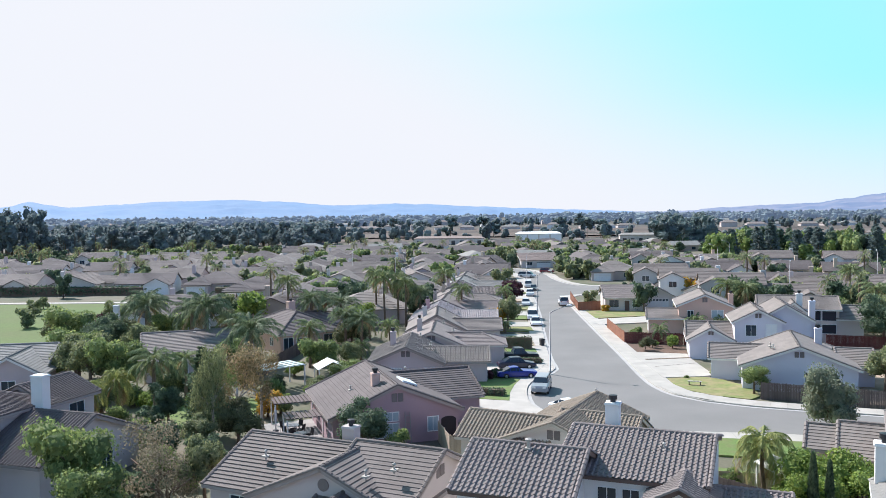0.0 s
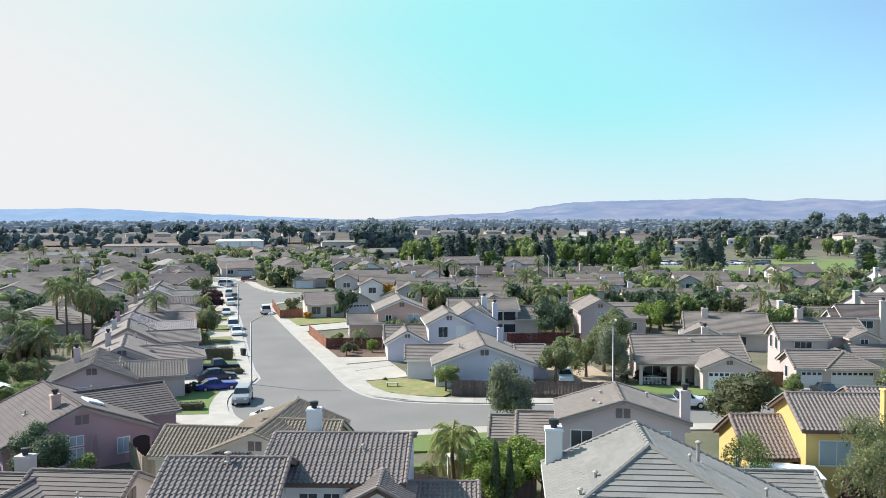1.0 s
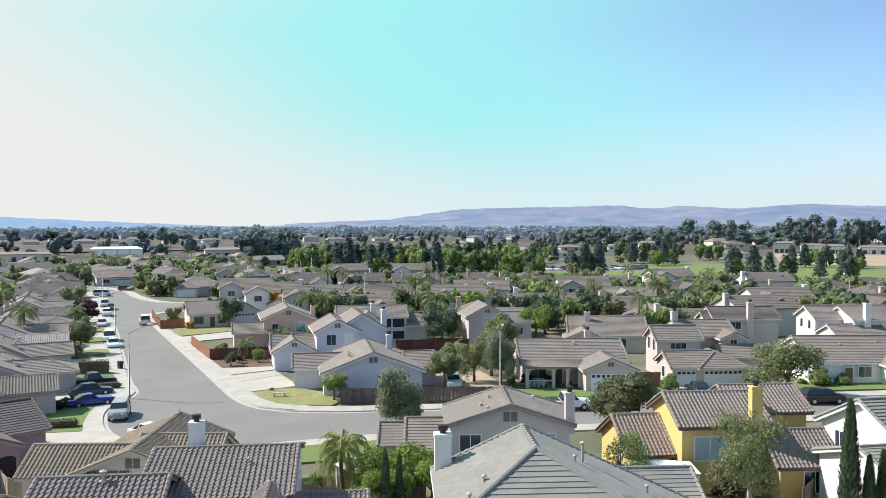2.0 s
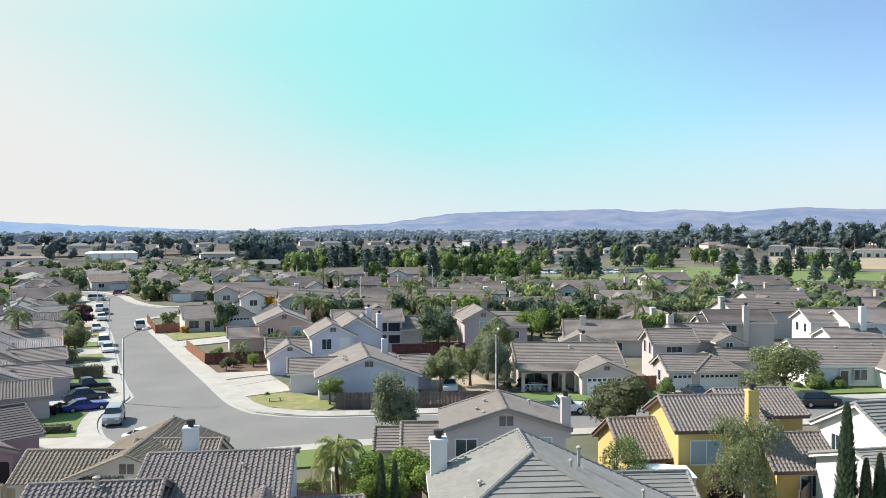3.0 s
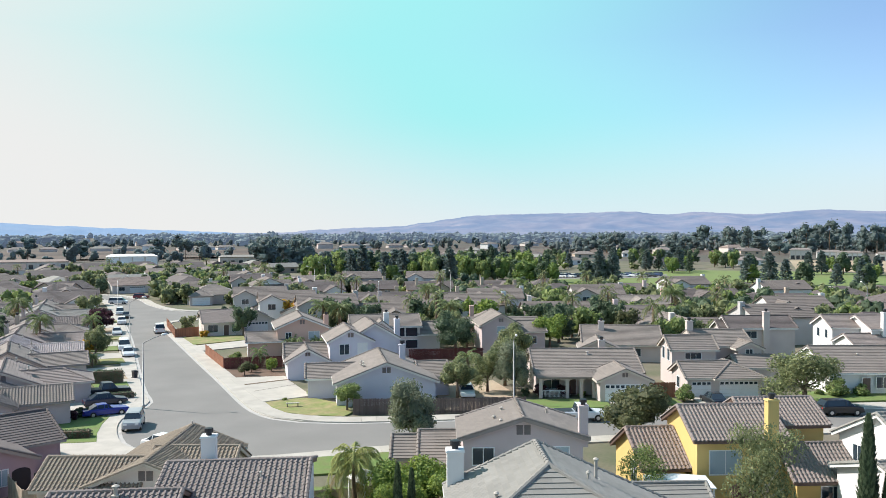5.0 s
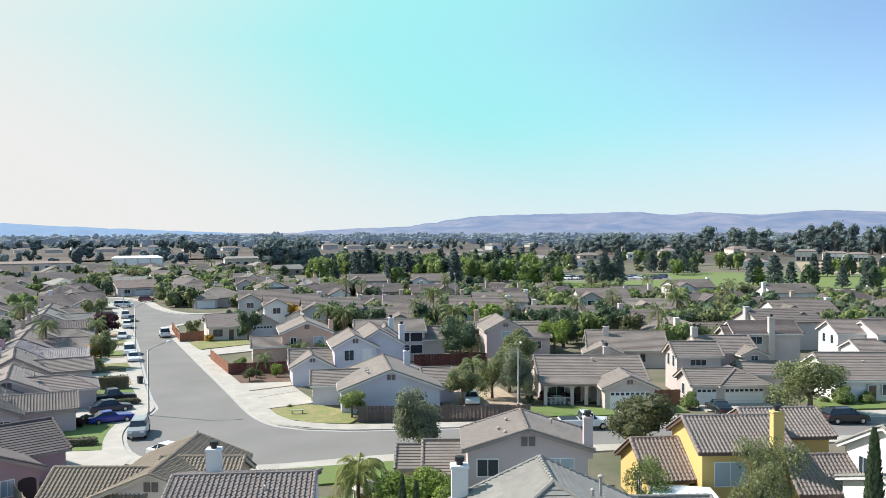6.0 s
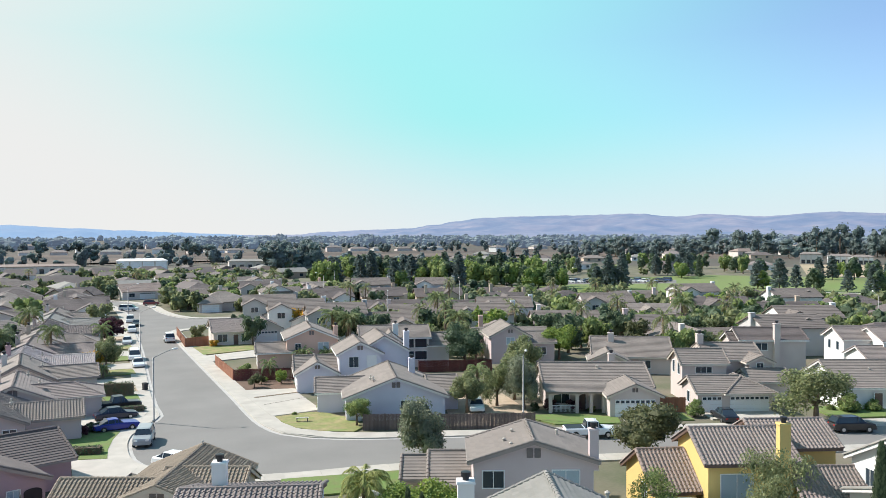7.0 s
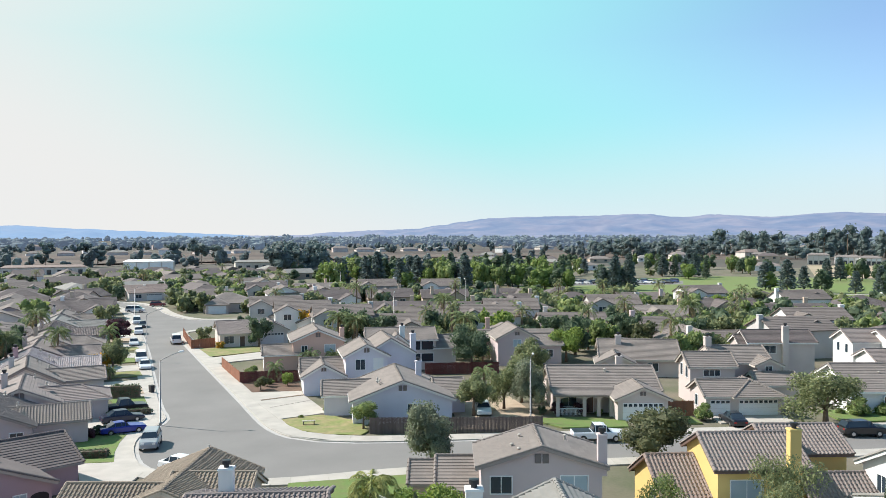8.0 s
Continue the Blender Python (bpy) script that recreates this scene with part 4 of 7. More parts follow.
# white two-storey house with barrel tiles
h = House("white two-storey stucco house under brown barrel-tile roofs", 6.77, 44.87, -21.4, "white", "brown", TRIM_DARK, "barrel", near=300)
h.block(-1.27, 6.75, 0.29, 10.03, 5.32, 1.27, "x", rake=0.15)
h.block(-5.77, 0.24, -3.73, 3.52, 5.1, 1.52, "x")
h.block(4.13, 7.03, -1.7, 0.79, 4.87, 0.76, "y")
h.block(6.8, 10.66, 1.9, 8.5, 2.6, 1.02, "x")
h.chimney(0.75, 6.38, 5.0, 7.95, 0.85, 0.75)
h.window("f", 0.29, 1.5, 3.7, 1.0, 0.9, 1)
h.window("f", 0.29, 2.8, 3.7, 0.9, 0.9, 1)
h.window("f", -3.73, -1.4, 3.7, 1.3, 0.9, 1)
h.window("r", 10.66, 5.0, 0.9, 1.4, 1.1)
h.pipe(-2.7, -0.5, 6.65, 0.4, 0.11)
h.pipe(4.2, 3.3, 6.2, 0.25, 0.06)

# tan L-shaped house at the bend
h = House("cream single-storey house with tan and brown tiled roofs", 3.84, 61.33, -26.9, "cream", "tan", TRIM, "barrel", near=300)
h.block(-3.85, 3.0, 0.2, 5.27, 2.59, 1.32, "x")
h.block(-0.29, 7.65, 0.34, 11.03, 2.63, 1.59, "y")
h.block(3.0, 8.7, 2.29, 7.89, 2.63, 1.42, "x")
h.vent("f", 0.34, 3.68, 3.0, 0.75, 0.6)
h.window("f", 0.2, -2.4, 1.0, 1.2, 1.0)
h.pipe(3.68, 10.9, 4.2, 0.4, 0.05)
h.pipe(6.6, 4.6, 3.75, 0.3, 0.1)

# large hip-roofed house; its own origin lies under the front end of the ridge
h = House("grey two-storey house with a broad hip roof of flat tiles", 21.91, 32.15, -24.5, "white", "gray", TRIM_WHITE, "flat", near=300)
top, k = 9.2, 0.46
F = (0, 0, top)
lowl, lowr = top - k * 4.8, top - k * 9.0
deck = Geo()
planes = [((-4.8, 4.3, lowl), (-4.8, -4.8, lowl), F, (0, 4.3, top)), ((9.0, -9.0, lowr), (9.0, 4.3, lowr), (0, 4.3, top), F), ((-9.0, -9.0, lowr), (9.0, -9.0, lowr), F, F)]
for q in planes:
    ring = [Vector(v) for v in (q if q[2] != q[3] else q[:3])]
    deck.solid([v + Vector((0, 0, -0.15)) for v in ring], ring)
roof = part("roof", deck, h.roof, h.root)
field, cap = Geo(), Geo()
for a, b, c, d in planes:
    h.slope(roof, field, a, b, d, c)
part("roof_tiles", field, h.roof, roof, kind="stuff")
for a, b in ((F, (0, 4.3, top)), (F, (-9.0, -9.0, lowr)), (F, (9.0, -9.0, lowr)), ((0, 4.3, top), (-4.8, 4.3, lowl)), ((0, 4.3, top), (9.0, 4.3, lowr))):
    h.caps(cap, a, b)
part("ridge_cap", cap, h.roof, roof)
g = Geo()
e0 = [(-4.4, 3.9, 0), (8.5, 3.9, 0), (8.5, 3.9, lowr), (0, 3.9, top - 0.2), (-4.4, 3.9, lowl)]
e1 = [(x, 0.5, z) for x, y, z in e0]
g.solid(e0, e1)
part("wall", g, h.wall, h.root)
g = Geo()
g.solid([(-4.4, -4.3, 0), (8.5, -8.4, 0), (8.5, 0.5, 0), (-4.4, 0.5, 0)], [(-4.4, -4.3, lowr), (8.5, -8.4, lowr - 0.1), (8.5, 0.5, lowr), (-4.4, 0.5, lowl)])
part("wall", g, h.wall, h.root)
for a, b in (((-4.8, 4.3, lowl), (-4.8, -4.8, lowl)), ((9.0, -9.0, lowr), (9.0, 4.3, lowr)), ((0, 4.3, top), (-4.8, 4.3, lowl)), ((0, 4.3, top), (9.0, 4.3, lowr))):
    g = Geo()
    g.beam(a, b, 0.08, 0.22)
    part("fascia", g, h.trim, h.root)
h.block(7.0, 11.3, 7.8, 15.2, 2.8, 1.8, "x")
h.block(1.9, 5.1, -9.5, -2.4, 6.7, 0.75, "y", walls=False)
h.chimney(-4.2, 3.9, 2.0, 9.0, 0.85, 0.75)
h.pipe(2.6, 1.6, 8.05, 0.9, 0.08)
h.pipe(2.0, 0.6, 8.3, 0.3, 0.06)
h.pipe(5.6, 0.8, 6.65, 0.35, 0.06)
h.pipe(-3.4, -2.6, 7.6, 0.3, 0.07)
h.pipe(-2.6, -1.2, 8.0, 0.25, 0.07)
h.window("l", -4.4, -1.5, 3.8, 1.4, 1.1)

# mauve gabled house across from it
h = House("mauve two-storey house with a taupe tiled gable roof", 28.13, 50.7, -26.4, "mauve", "taupe", GRAYTRIM, "flat", near=200)
h.block(-0.72, 7.89, 1.0, 6.94, 5.41, 1.35, "y")
h.block(-3.77, 2.0, 4.8, 11.5, 2.61, 1.51, "x")
h.block(-5.93, -3.8, 6.51, 10.91, 2.59, 1.04, "x")
h.block(0.4, 6.4, 6.0, 11.0, 4.5, 1.0, "y")
h.chimney(7.95, 1.4, 4.6, 7.6, 0.65, 0.6)
h.vent("f", 1.0, 3.6, 5.6, 0.75, 0.6)
h.window("f", 1.0, 0.7, 3.4, 1.5, 1.2, 1)
h.window("f", 1.0, 5.9, 3.4, 1.9, 1.25, 1, BLIND)
h.pipe(1.6, 3.0, 6.1, 0.3, 0.08)
h.pipe(2.3, 4.8, 6.35, 0.3, 0.08)
h.pipe(2.0, 1.6, 6.2, 0.25, 0.07)
h.pipe(5.8, 5.2, 6.15, 0.35, 0.08)

# yellow house
h = House("bright yellow two-storey house under a brown barrel-tile roof", 42.76, 44.16, -23.7, "yellow", "brown", TRIM_DARK, "barrel", near=300)
h.block(0.21, 6.63, 0.65, 7.32, 5.17, 1.6, "x")
h.block(5.61, 11.24, 3.79, 9.43, 5.39, 1.33, "x")
h.block(6.63, 11.3, -1.4, 3.78, 2.75, 1.7, "x")
h.chimney(5.55, 0.3, 0.0, 8.0, 0.8, 0.65)
h.window("f", 0.65, 2.3, 2.5, 2.3, 1.7, 1, BLIND)
h.window("f", -1.4, 9.2, 0.6, 1.6, 1.5, 1)
h2 = House("yellow garage wing under a rose-brown barrel-tile roof", 39.42, 46.75, -21.2, "yellow", "rose", TRIM_DARK, "barrel", near=150, name="garage")
h2.block(0.95, 4.0, 0.95, 8.0, 2.78, 1.97, "x")
h2.window("l", 0.95, 3.4, 0.9, 1.0, 1.6)

# white house beyond the yellow one
h = House("white two-storey stucco house with grey flat-tile gable roofs", 51.13, 32.96, -17, "white", "gray", TRIM_WHITE, "flat", near=120)
h.block(0, 14, -0.5, 8.36, 5.31, 2.2, "x")
h.block(-2.24, 6.0, -3.24, 5.43, 3.76, 1.32, "x")
h.window("l", 0, 6.3, 3.5, 0.9, 1.3)
h.window("l", -2.24, 2.2, 1.2, 1.1, 1.2)
h.window("f", -3.24, -1.0, 1.0, 1.2, 1.3)

# pink house
h = House("dusty pink single-storey house with a brown tiled gable roof", -10.04, 66.8, 18.6, "pink", "umber", GRAYTRIM, "flat")
h.block(0.24, 11.33, 1.07, 12.84, 2.77, 2.31, "y")
h.block(6.0, 15.21, 6.1, 14.14, 2.61, 1.73, "x")
h.chimney(4.6, 3.9, 4.0, 5.75, 0.7, 0.6, stucco("salmon"))
h.vent("f", 1.07, 5.85, 3.7, 0.75, 0.65)
h.window("f", 1.07, 4.9, 2.05, 2.0, 0.7, 3, BLIND)
h.window("f", 1.07, 4.9, 0.65, 2.0, 1.15, 3, BLIND)
h.window("f", 1.07, 9.0, 0.9, 0.9, 1.2, 1, BLIND)
h.window("r", 11.33, 3.2, 0.2, 1.6, 2.0, 1)
# a dark flat panel stands in for the shade inside the arched porch
arch = Geo()
ring = [(9.75, 0.1), (11.1, 0.1), (11.1, 1.75)] + [(10.425 + 0.675 * math.cos(a), 1.75 + 0.3 * math.sin(a)) for a in (math.pi * i / 8 for i in range(1, 8))] + [(9.75, 1.75)]
arch.solid([(x, 1.1, z) for x, z in ring], [(x, 1.02, z) for x, z in ring])
part("porch_arch", arch, mat("porch_shade", (0.03, 0.022, 0.025), 0.9, 0.1), h.root, "dark arched panel in place of porch shade")
h.pipe(2.8, 6.0, 4.0, 0.25, 0.07)
h.pipe(9.3, 11.0, 4.3, 0.3, 0.07)
sk = Geo()
sk.solid([(7.3, 4.6, 4.58), (8.6, 4.6, 4.1), (8.6, 6.9, 4.1), (7.3, 6.9, 4.58)], [(7.35, 4.6, 4.72), (8.65, 4.6, 4.24), (8.65, 6.9, 4.24), (7.35, 6.9, 4.72)])
part("skylight", sk, WHITEPLASTIC, h.root, "pale flat roof panel")

# brown house in the lower left
h = House("cream single-storey house with a brown flat-tile roof and round gable vent", -15.94, 51.89, -24.5, "beige", "earth", GRAYTRIM, "flat", near=140)
h.block(0.14, 9.5, 0.12, 9.65, 2.75, 1.98, "x", rake=0.3)
h.block(4.04, 14.27, -0.47, 5.03, 2.7, 2.2, "y")
h.block(9.0, 14.56, -1.08, 9.52, 2.8, 2.41, "x")
h.block(8.0, 13.0, -4.4, 0.0, 2.3, 1.2, "y")
h.chimney(6.9, 6.4, 3.4, 5.5, 0.95, 0.8)
h.vent("f", -0.47, 9.15, 3.5, round_one=True)
h.vent("r", 14.56, 4.2, 3.7)
h.window("r", 14.56, 2.6, 1.0, 1.6, 1.1)
h.window("f", 0.12, 2.5, 0.9, 1.4, 1.2)
h.pipe(3.0, 2.2, 4.2, 0.25, 0.06)
h.pipe(11.6, 0.3, 4.5, 0.25, 0.06)
h.pipe(13.0, 1.2, 4.8, 0.25, 0.06)

# two-storey house on the left with a tall chimney
h = House("pale two-storey house with dark barrel-tile roofs and a tall chimney", -36.9, 58.2, -18, "beige", "dark", GRAYTRIM, "barrel", near=110)
h.block(0, 8.63, 0.13, 10.38, 2.78, 2.21, "x")
h.block(-8.5, 2.6, -5.0, 7.6, 5.3, 2.0, "y", (False, True))
h.block(-2.4, 2.97, 7.0, 11.88, 5.2, 1.2, "y")
h.chimney(3.25, 5.9, 2.8, 7.65, 1.1, 0.8, stucco("white"), flue=False)
h.window("r", 2.97, 9.9, 3.4, 1.6, 1.2, 1)
h.window("r", 2.6, 2.0, 3.9, 0.9, 0.8, 1)
h.window("f", 0.13, 4.0, 0.3, 1.6, 2.0, 1)
h.window("r", 8.63, 6.6, 0.6, 1.4, 1.5)

# ---------------------------------------------------------------- houses on the inner side of the bend
h = House("pale blue-grey single-storey corner house with a gable end", 30.38, 89.48, -17.7, "blue", "taupe", TRIM_WHITE, "flat", near=0)
h.block(1.15, 12.61, 0.6, 12.38, 2.75, 2.15, "y")
h.block(-2.12, 4.0, 5.78, 12.11, 2.55, 1.13, "x")
h.block(11.6, 14.91, 5.1, 11.7, 2.48, 1.22, "x")
h.chimney(9.7, 9.8, 2.5, 5.8, 0.75, 0.7, stucco("blue"))
h.vent("f", 0.6, 6.88, 3.8, 0.7, 0.55)
h.window("f", 0.6, 8.0, 1.1, 1.1, 1.1, 1)
h.garage("l", -2.12, 8.95, 4.8)
h.pipe(4.2, 4.6, 4.35, 0.25, 0.06)
h.pipe(4.4, 3.2, 4.4, 0.25, 0.06)

h = House("pale blue-grey two-storey house with twin gables and a low garage", 36.69, 108.2, -13.5, "blue", "taupe", TRIM_WHITE, "flat")
h.block(0.5, 6.28, 0.24, 8.4, 5.03, 1.48, "y")
h.block(3.83, 10.29, 2.48, 12.0, 5.07, 1.9, "y")
h.block(-5.3, 0.1, -0.98, 6.0, 2.65, 1.5, "y")
h.block(-5.3, 1.0, 2.0, 8.0, 2.65, 1.55, "x")
h.chimney(10.75, 5.2, 0.0, 7.35, 0.75, 0.9, stucco("blue"))
h.vent("f", 0.24, 3.39, 5.5, 0.5, 0.5)
h.window("f", 0.24, 2.5, 3.1, 1.3, 1.4, 1)
h.window("f", 0.24, 5.0, 3.1, 1.3, 1.5, 1, TRIM_WHITE)
h.vent("f", -0.98, -2.6, 3.3, 0.4, 0.4)
h.garage("l", -5.3, 3.0, 4.8)

h = House("white-walled two-storey house with tall gridded windows", 44.89, 124.23, -17.9, "cream", "taupe", TRIM_WHITE, "flat")
h.block(1.42, 12.33, 0, 8.41, 4.91, 1.39, "x")
h.block(12.33, 15.6, 0.2, 6.0, 3.6, 1.5, "x")
h.block(4.5, 7.6, -1.6, 3.0, 4.7, 1.2, "y")
h.chimney(6.85, -0.5, 0, 7.2, 0.85, 0.8, stucco("white"))
for u in (8.9, 11.0):
    h.window("f", 0, u, 3.2, 1.9, 1.5, 0)
    h.window("f", 0, u, 1.3, 1.9, 1.3, 0)

h = House("beige ranch house with arched front porch and gabled garage", 54.25, 83.26, -25.9, "beige", "taupe", TRIM, "flat")
h.block(0.66, 13.56, 2.11, 12.51, 2.74, 2.1, "x", walls=False)
g = Geo()
g.solid([(0.66, 2.11, 0), (13.56, 2.11, 0), (13.56, 12.51, 0), (0.66, 12.51, 0)], [(0.66, 2.11, 2.78), (13.56, 2.11, 2.78), (13.56, 12.51, 2.78), (0.66, 12.51, 2.78)])
for x in (0.66, 13.26):
    g.solid([(x, 2.11, 2.7), (x + 0.3, 2.11, 2.7), (x + 0.3, 12.51, 2.7), (x, 12.51, 2.7)], [(x, 7.25, 4.8), (x + 0.3, 7.25, 4.8), (x + 0.3, 7.35, 4.8), (x, 7.35, 4.8)])
part("wall", g, h.wall, h.root)
pr = Geo()
pr.solid([(0.3, -0.4, 2.42), (7.9, -0.4, 2.42), (7.9, 2.4, 3.0), (0.3, 2.4, 3.0)], [(0.3, -0.4, 2.56), (7.9, -0.4, 2.56), (7.9, 2.4, 3.12), (0.3, 2.4, 3.12)])
rf = part("porch_roof", pr, h.roof, h.root)
fld = Geo()
h.slope(rf, fld, (0.3, -0.4, 2.57), (7.9, -0.4, 2.57), (0.3, 2.4, 3.13), (7.9, 2.4, 3.13))
part("roof_tiles", fld, h.roof, rf, kind="stuff")
for x0, x1 in ((0.7, 1.1), (3.9, 4.3), (5.6, 6.0), (7.1, 7.5)):
    c = Geo()
    c.box(x0, 0, 0, x1, 0.4, 2.35)
    part("porch_column", c, h.wall, h.root)
for x0, x1 in ((1.1, 3.9), (4.3, 5.6), (6.0, 7.1)):
    c, n, m = Geo(), 10, (x0 + x1) / 2
    for i in range(n):
        a0, a1 = math.pi * i / n, math.pi * (i + 1) / n
        w = (x1 - x0) / 2
        p = [(m - w * math.cos(a0), 1.95 + 0.35 * math.sin(a0)), (m - w * math.cos(a1), 1.95 + 0.35 * math.sin(a1))]
        c.solid([(p[0][0], 0.02, p[0][1]), (p[1][0], 0.02, p[1][1]), (p[1][0], 0.38, p[1][1]), (p[0][0], 0.38, p[0][1])],
                [(p[0][0], 0.02, 2.5), (p[1][0], 0.02, 2.5), (p[1][0], 0.38, 2.5), (p[0][0], 0.38, 2.5)])
    part("porch_arch", c, h.wall, h.root)
rail = Geo()
rail.box(1.1, 0.15, 0.85, 3.9, 0.25, 0.93)
rail = part("porch_railing", rail, FRAME, h.root)
for i in range(18):
    bar = Geo()
    bar.box(1.15 + i * 0.155, 0.18, 0.1, 1.19 + i * 0.155, 0.22, 0.85)
    part("baluster", bar, FRAME, rail)
h.window("f", 2.11, 2.5, 0.8, 1.9, 1.4, 1)
h.door("f", 2.11, 5.0)
h.block(7.47, 13.3, -2.77, 2.75, 2.67, 1.25, "y")
h.garage("f", -2.77, 10.4, 4.7)
h.vent("f", -2.77, 10.4, 3.05, 0.4, 0.4)
h.pipe(7.6, 6.0, 4.4, 0.3, 0.1)
h.chimney(10.6, 11.6, 3.0, 5.5, 0.85, 0.7)

h = House("beige two-storey house with double and single white garage doors", 71.37, 75.8, -23.4, "beige", "taupe", TRIM, "flat")
h.block(-0.26, 8.76, -1.18, 4.39, 2.58, 1.35, "x", (False, True))
h.block(3.2, 8.7, -1.62, 3.2, 2.56, 1.3, "y", (True, False), walls=False)
h.block(0.49, 6.29, 6.57, 11.13, 4.86, 1.36, "x")
h.block(5.37, 12.59, 10.29, 17.29, 4.7, 1.62, "x")
h.block(9.95, 12.97, 8.2, 12.0, 4.6, 0.7, "y")
h.block(0.6, 8.6, 3.9, 6.5, 2.4, 0.5, "x", over=0.1, rake=0.0)
h.block(9.0, 14.2, 5.2, 10.0, 2.6, 1.1, "x")
h.garage("f", -1.18, 1.45, 2.4, 1.98)
h.garage("f", -1.18, 6.05, 4.75, 1.98)
h.window("f", 6.57, 3.3, 3.5, 2.1, 0.75, 2)
h.window("f", 8.2, 11.45, 3.4, 0.9, 1.0, 1)
h.window("l", 0.49, 7.8, 3.2, 0.8, 1.5, 0)
h.window("l", 0.49, 9.8, 3.2, 0.8, 1.5, 0)
h.window("l", -0.26, 2.0, 0.8, 0.8, 1.3, 0)
h.chimney(5.4, 13.9, 0, 7.65, 0.85, 0.8)

h = House("white ranch house with a long grey-brown tiled roof and porch", 87.24, 68.09, -27, "white", "taupe", TRIM_WHITE, "flat")
h.block(0, 20, 0.29, 11.07, 2.82, 2.35, "x")
h.block(8.5, 15.0, -4.5, 3, 2.7, 1.6, "y")
h.door("f", 0, 4.4)
h.window("f", 0, 6.4, 0.9, 1.6, 1.3)
h.garage("f", -4.5, 11.8, 4.9)
h.pipe(5.0, 3.6, 4.2, 0.3, 0.08)
h.pipe(10.0, 4.2, 4.5, 0.3, 0.08)

# houses behind, further to the right
h = House("white two-storey house with steep white-trimmed gables", 111.59, 87.56, -24.7, "white", "brown", TRIM_WHITE, "flat")
h.block(0.92, 14, 0.57, 6.84, 4.95, 1.51, "x")
h.block(5.18, 22, -3.12, 5.41, 5.05, 1.52, "x")
h.block(1.3, 9, -6, 0.57, 2.8, 1.4, "x")
h.window("l", 0.92, 2.4, 3.0, 0.8, 1.3, 0)
h.window("l", 0.92, 5.0, 3.0, 0.8, 1.3, 0)
h.window("f", -3.12, 12, 3.1, 2.2, 1.2, 1)
h.chimney(7.0, -3.4, 0, 7.6, 0.9, 0.8)
h = House("beige two-storey house with a white gable end and brown roof", 97.81, 93.51, -28, "beige", "dark", TRIM_WHITE, "flat")
h.block(-0.19, 9.82, 1.31, 7.94, 4.93, 1.4, "x")
h.block(-1.2, 4, 2.2, 7.4, 4.4, 1.2, "x")
h.window("f", 1.31, 3.0, 3.2, 1.8, 1.1, 1)
h.chimney(5.2, 1.0, 0, 7.45, 0.9, 0.8)
h = House("tan ranch house with a wide grey-brown roof and chimney", 75.54, 103.4, -33.2, "beige", "taupe", TRIM, "flat")
h.block(0.87, 12.59, 0.43, 11.41, 2.71, 2.22, "x")
h.block(0.2, 5.5, -3.0, 2, 2.6, 1.2, "y")
h.chimney(3.75, 4.6, 3.2, 5.85, 0.9, 0.7)
h.window("f", 0.43, 8.6, 0.9, 1.6, 1.2)

# ---------------------------------------------------------------- row on the outer side of the main street
rows = (("mauve", "taupe", 3.9, 93.8, -1), ("beige", "brown", 6.6, 105.2, -1.5), ("cream", "taupe", 7.0, 119.6, 0), ("pink", "pale", 6.9, 130.2, -3), ("beige", "brown", 7.6, 143.5, -5),
        ("tan", "taupe", 9.0, 157.5, -5), ("mauve", "brown", 10.0, 171.5, -5), ("gray", "gray", 11.2, 186.0, -5), ("beige", "taupe", 12.4, 200.5, -5))
for k, (wall, roof, x, y, turn) in enumerate(rows):
    h = House(wall + " single-storey stucco house with a gabled garage wing", x, y, turn, wall, roof, TRIM if k % 2 else GRAYTRIM, "flat" if k % 3 else "barrel", name="house", group="houses along the main street")
    h.block(-13.4, -5.2, -1.0, 9.8, 2.75, 1.75 + 0.4 * (k == 2), "y")
    h.block(-8.5, 0.0, 0.8, 6.6, 2.62, 1.1, "x", (False, k == 1 or k == 5))
    h.vent("f", -1.0, -9.3, 3.45, 0.75, 0.6)
    h.window("f", -1.0, -10.6, 0.9, 1.6, 1.2, 1, BLIND)
    h.window("f", -1.0, -6.6, 0.9, 1.2, 1.2, 1)
    h.garage("r", 0.0, 3.7, 4.8)
    h.chimney(-11.2, 5.0 + 0.5 * (k % 3), 3.2, 5.5, 0.65, 0.6)
    h.pipe(-6.6, 3.0, 4.2, 0.25, 0.07)
    h.pipe(-8.0, 7.0, 4.7, 0.25, 0.07)

# ---------------------------------------------------------------- plants: one of each kind, then placed
broadleaf("oak", "green", 2.6, 2.1, 1.6, 5200, 0.128, 11)
broadleaf("oak2", "olive", 2.5, 2.2, 1.4, 5200, 0.128, 12)
broadleaf("grayleaf", "gray", 2.4, 2.6, 0.8, 7600, 0.112, 13)
broadleaf("darkleaf", "dark", 2.5, 2.3, 1.2, 5200, 0.128, 14)
broadleaf("limeleaf", "lime", 2.2, 2.0, 1.0, 6500, 0.118, 15)
broadleaf("autumnleaf", "autumn", 2.0, 3.0, 1.8, 3600, 0.098, 16, PALEBARK, sparse=0.7)
broadleaf("rustleaf", "rust", 2.6, 2.1, 1.3, 5200, 0.128, 17)
broadleaf("thinleaf", "green", 2.2, 2.4, 0.8, 4200, 0.088, 18, PALEBARK, sparse=0.75)
broadleaf("bareleaf", "bare", 2.2, 2.4, 0.5, 3600, 0.075, 51, sparse=0.9)
broadleaf("weeper", "olive", 2.4, 3.0, 1.2, 6500, 0.085, 19, PALEBARK, droop=0.9, core=0.2)
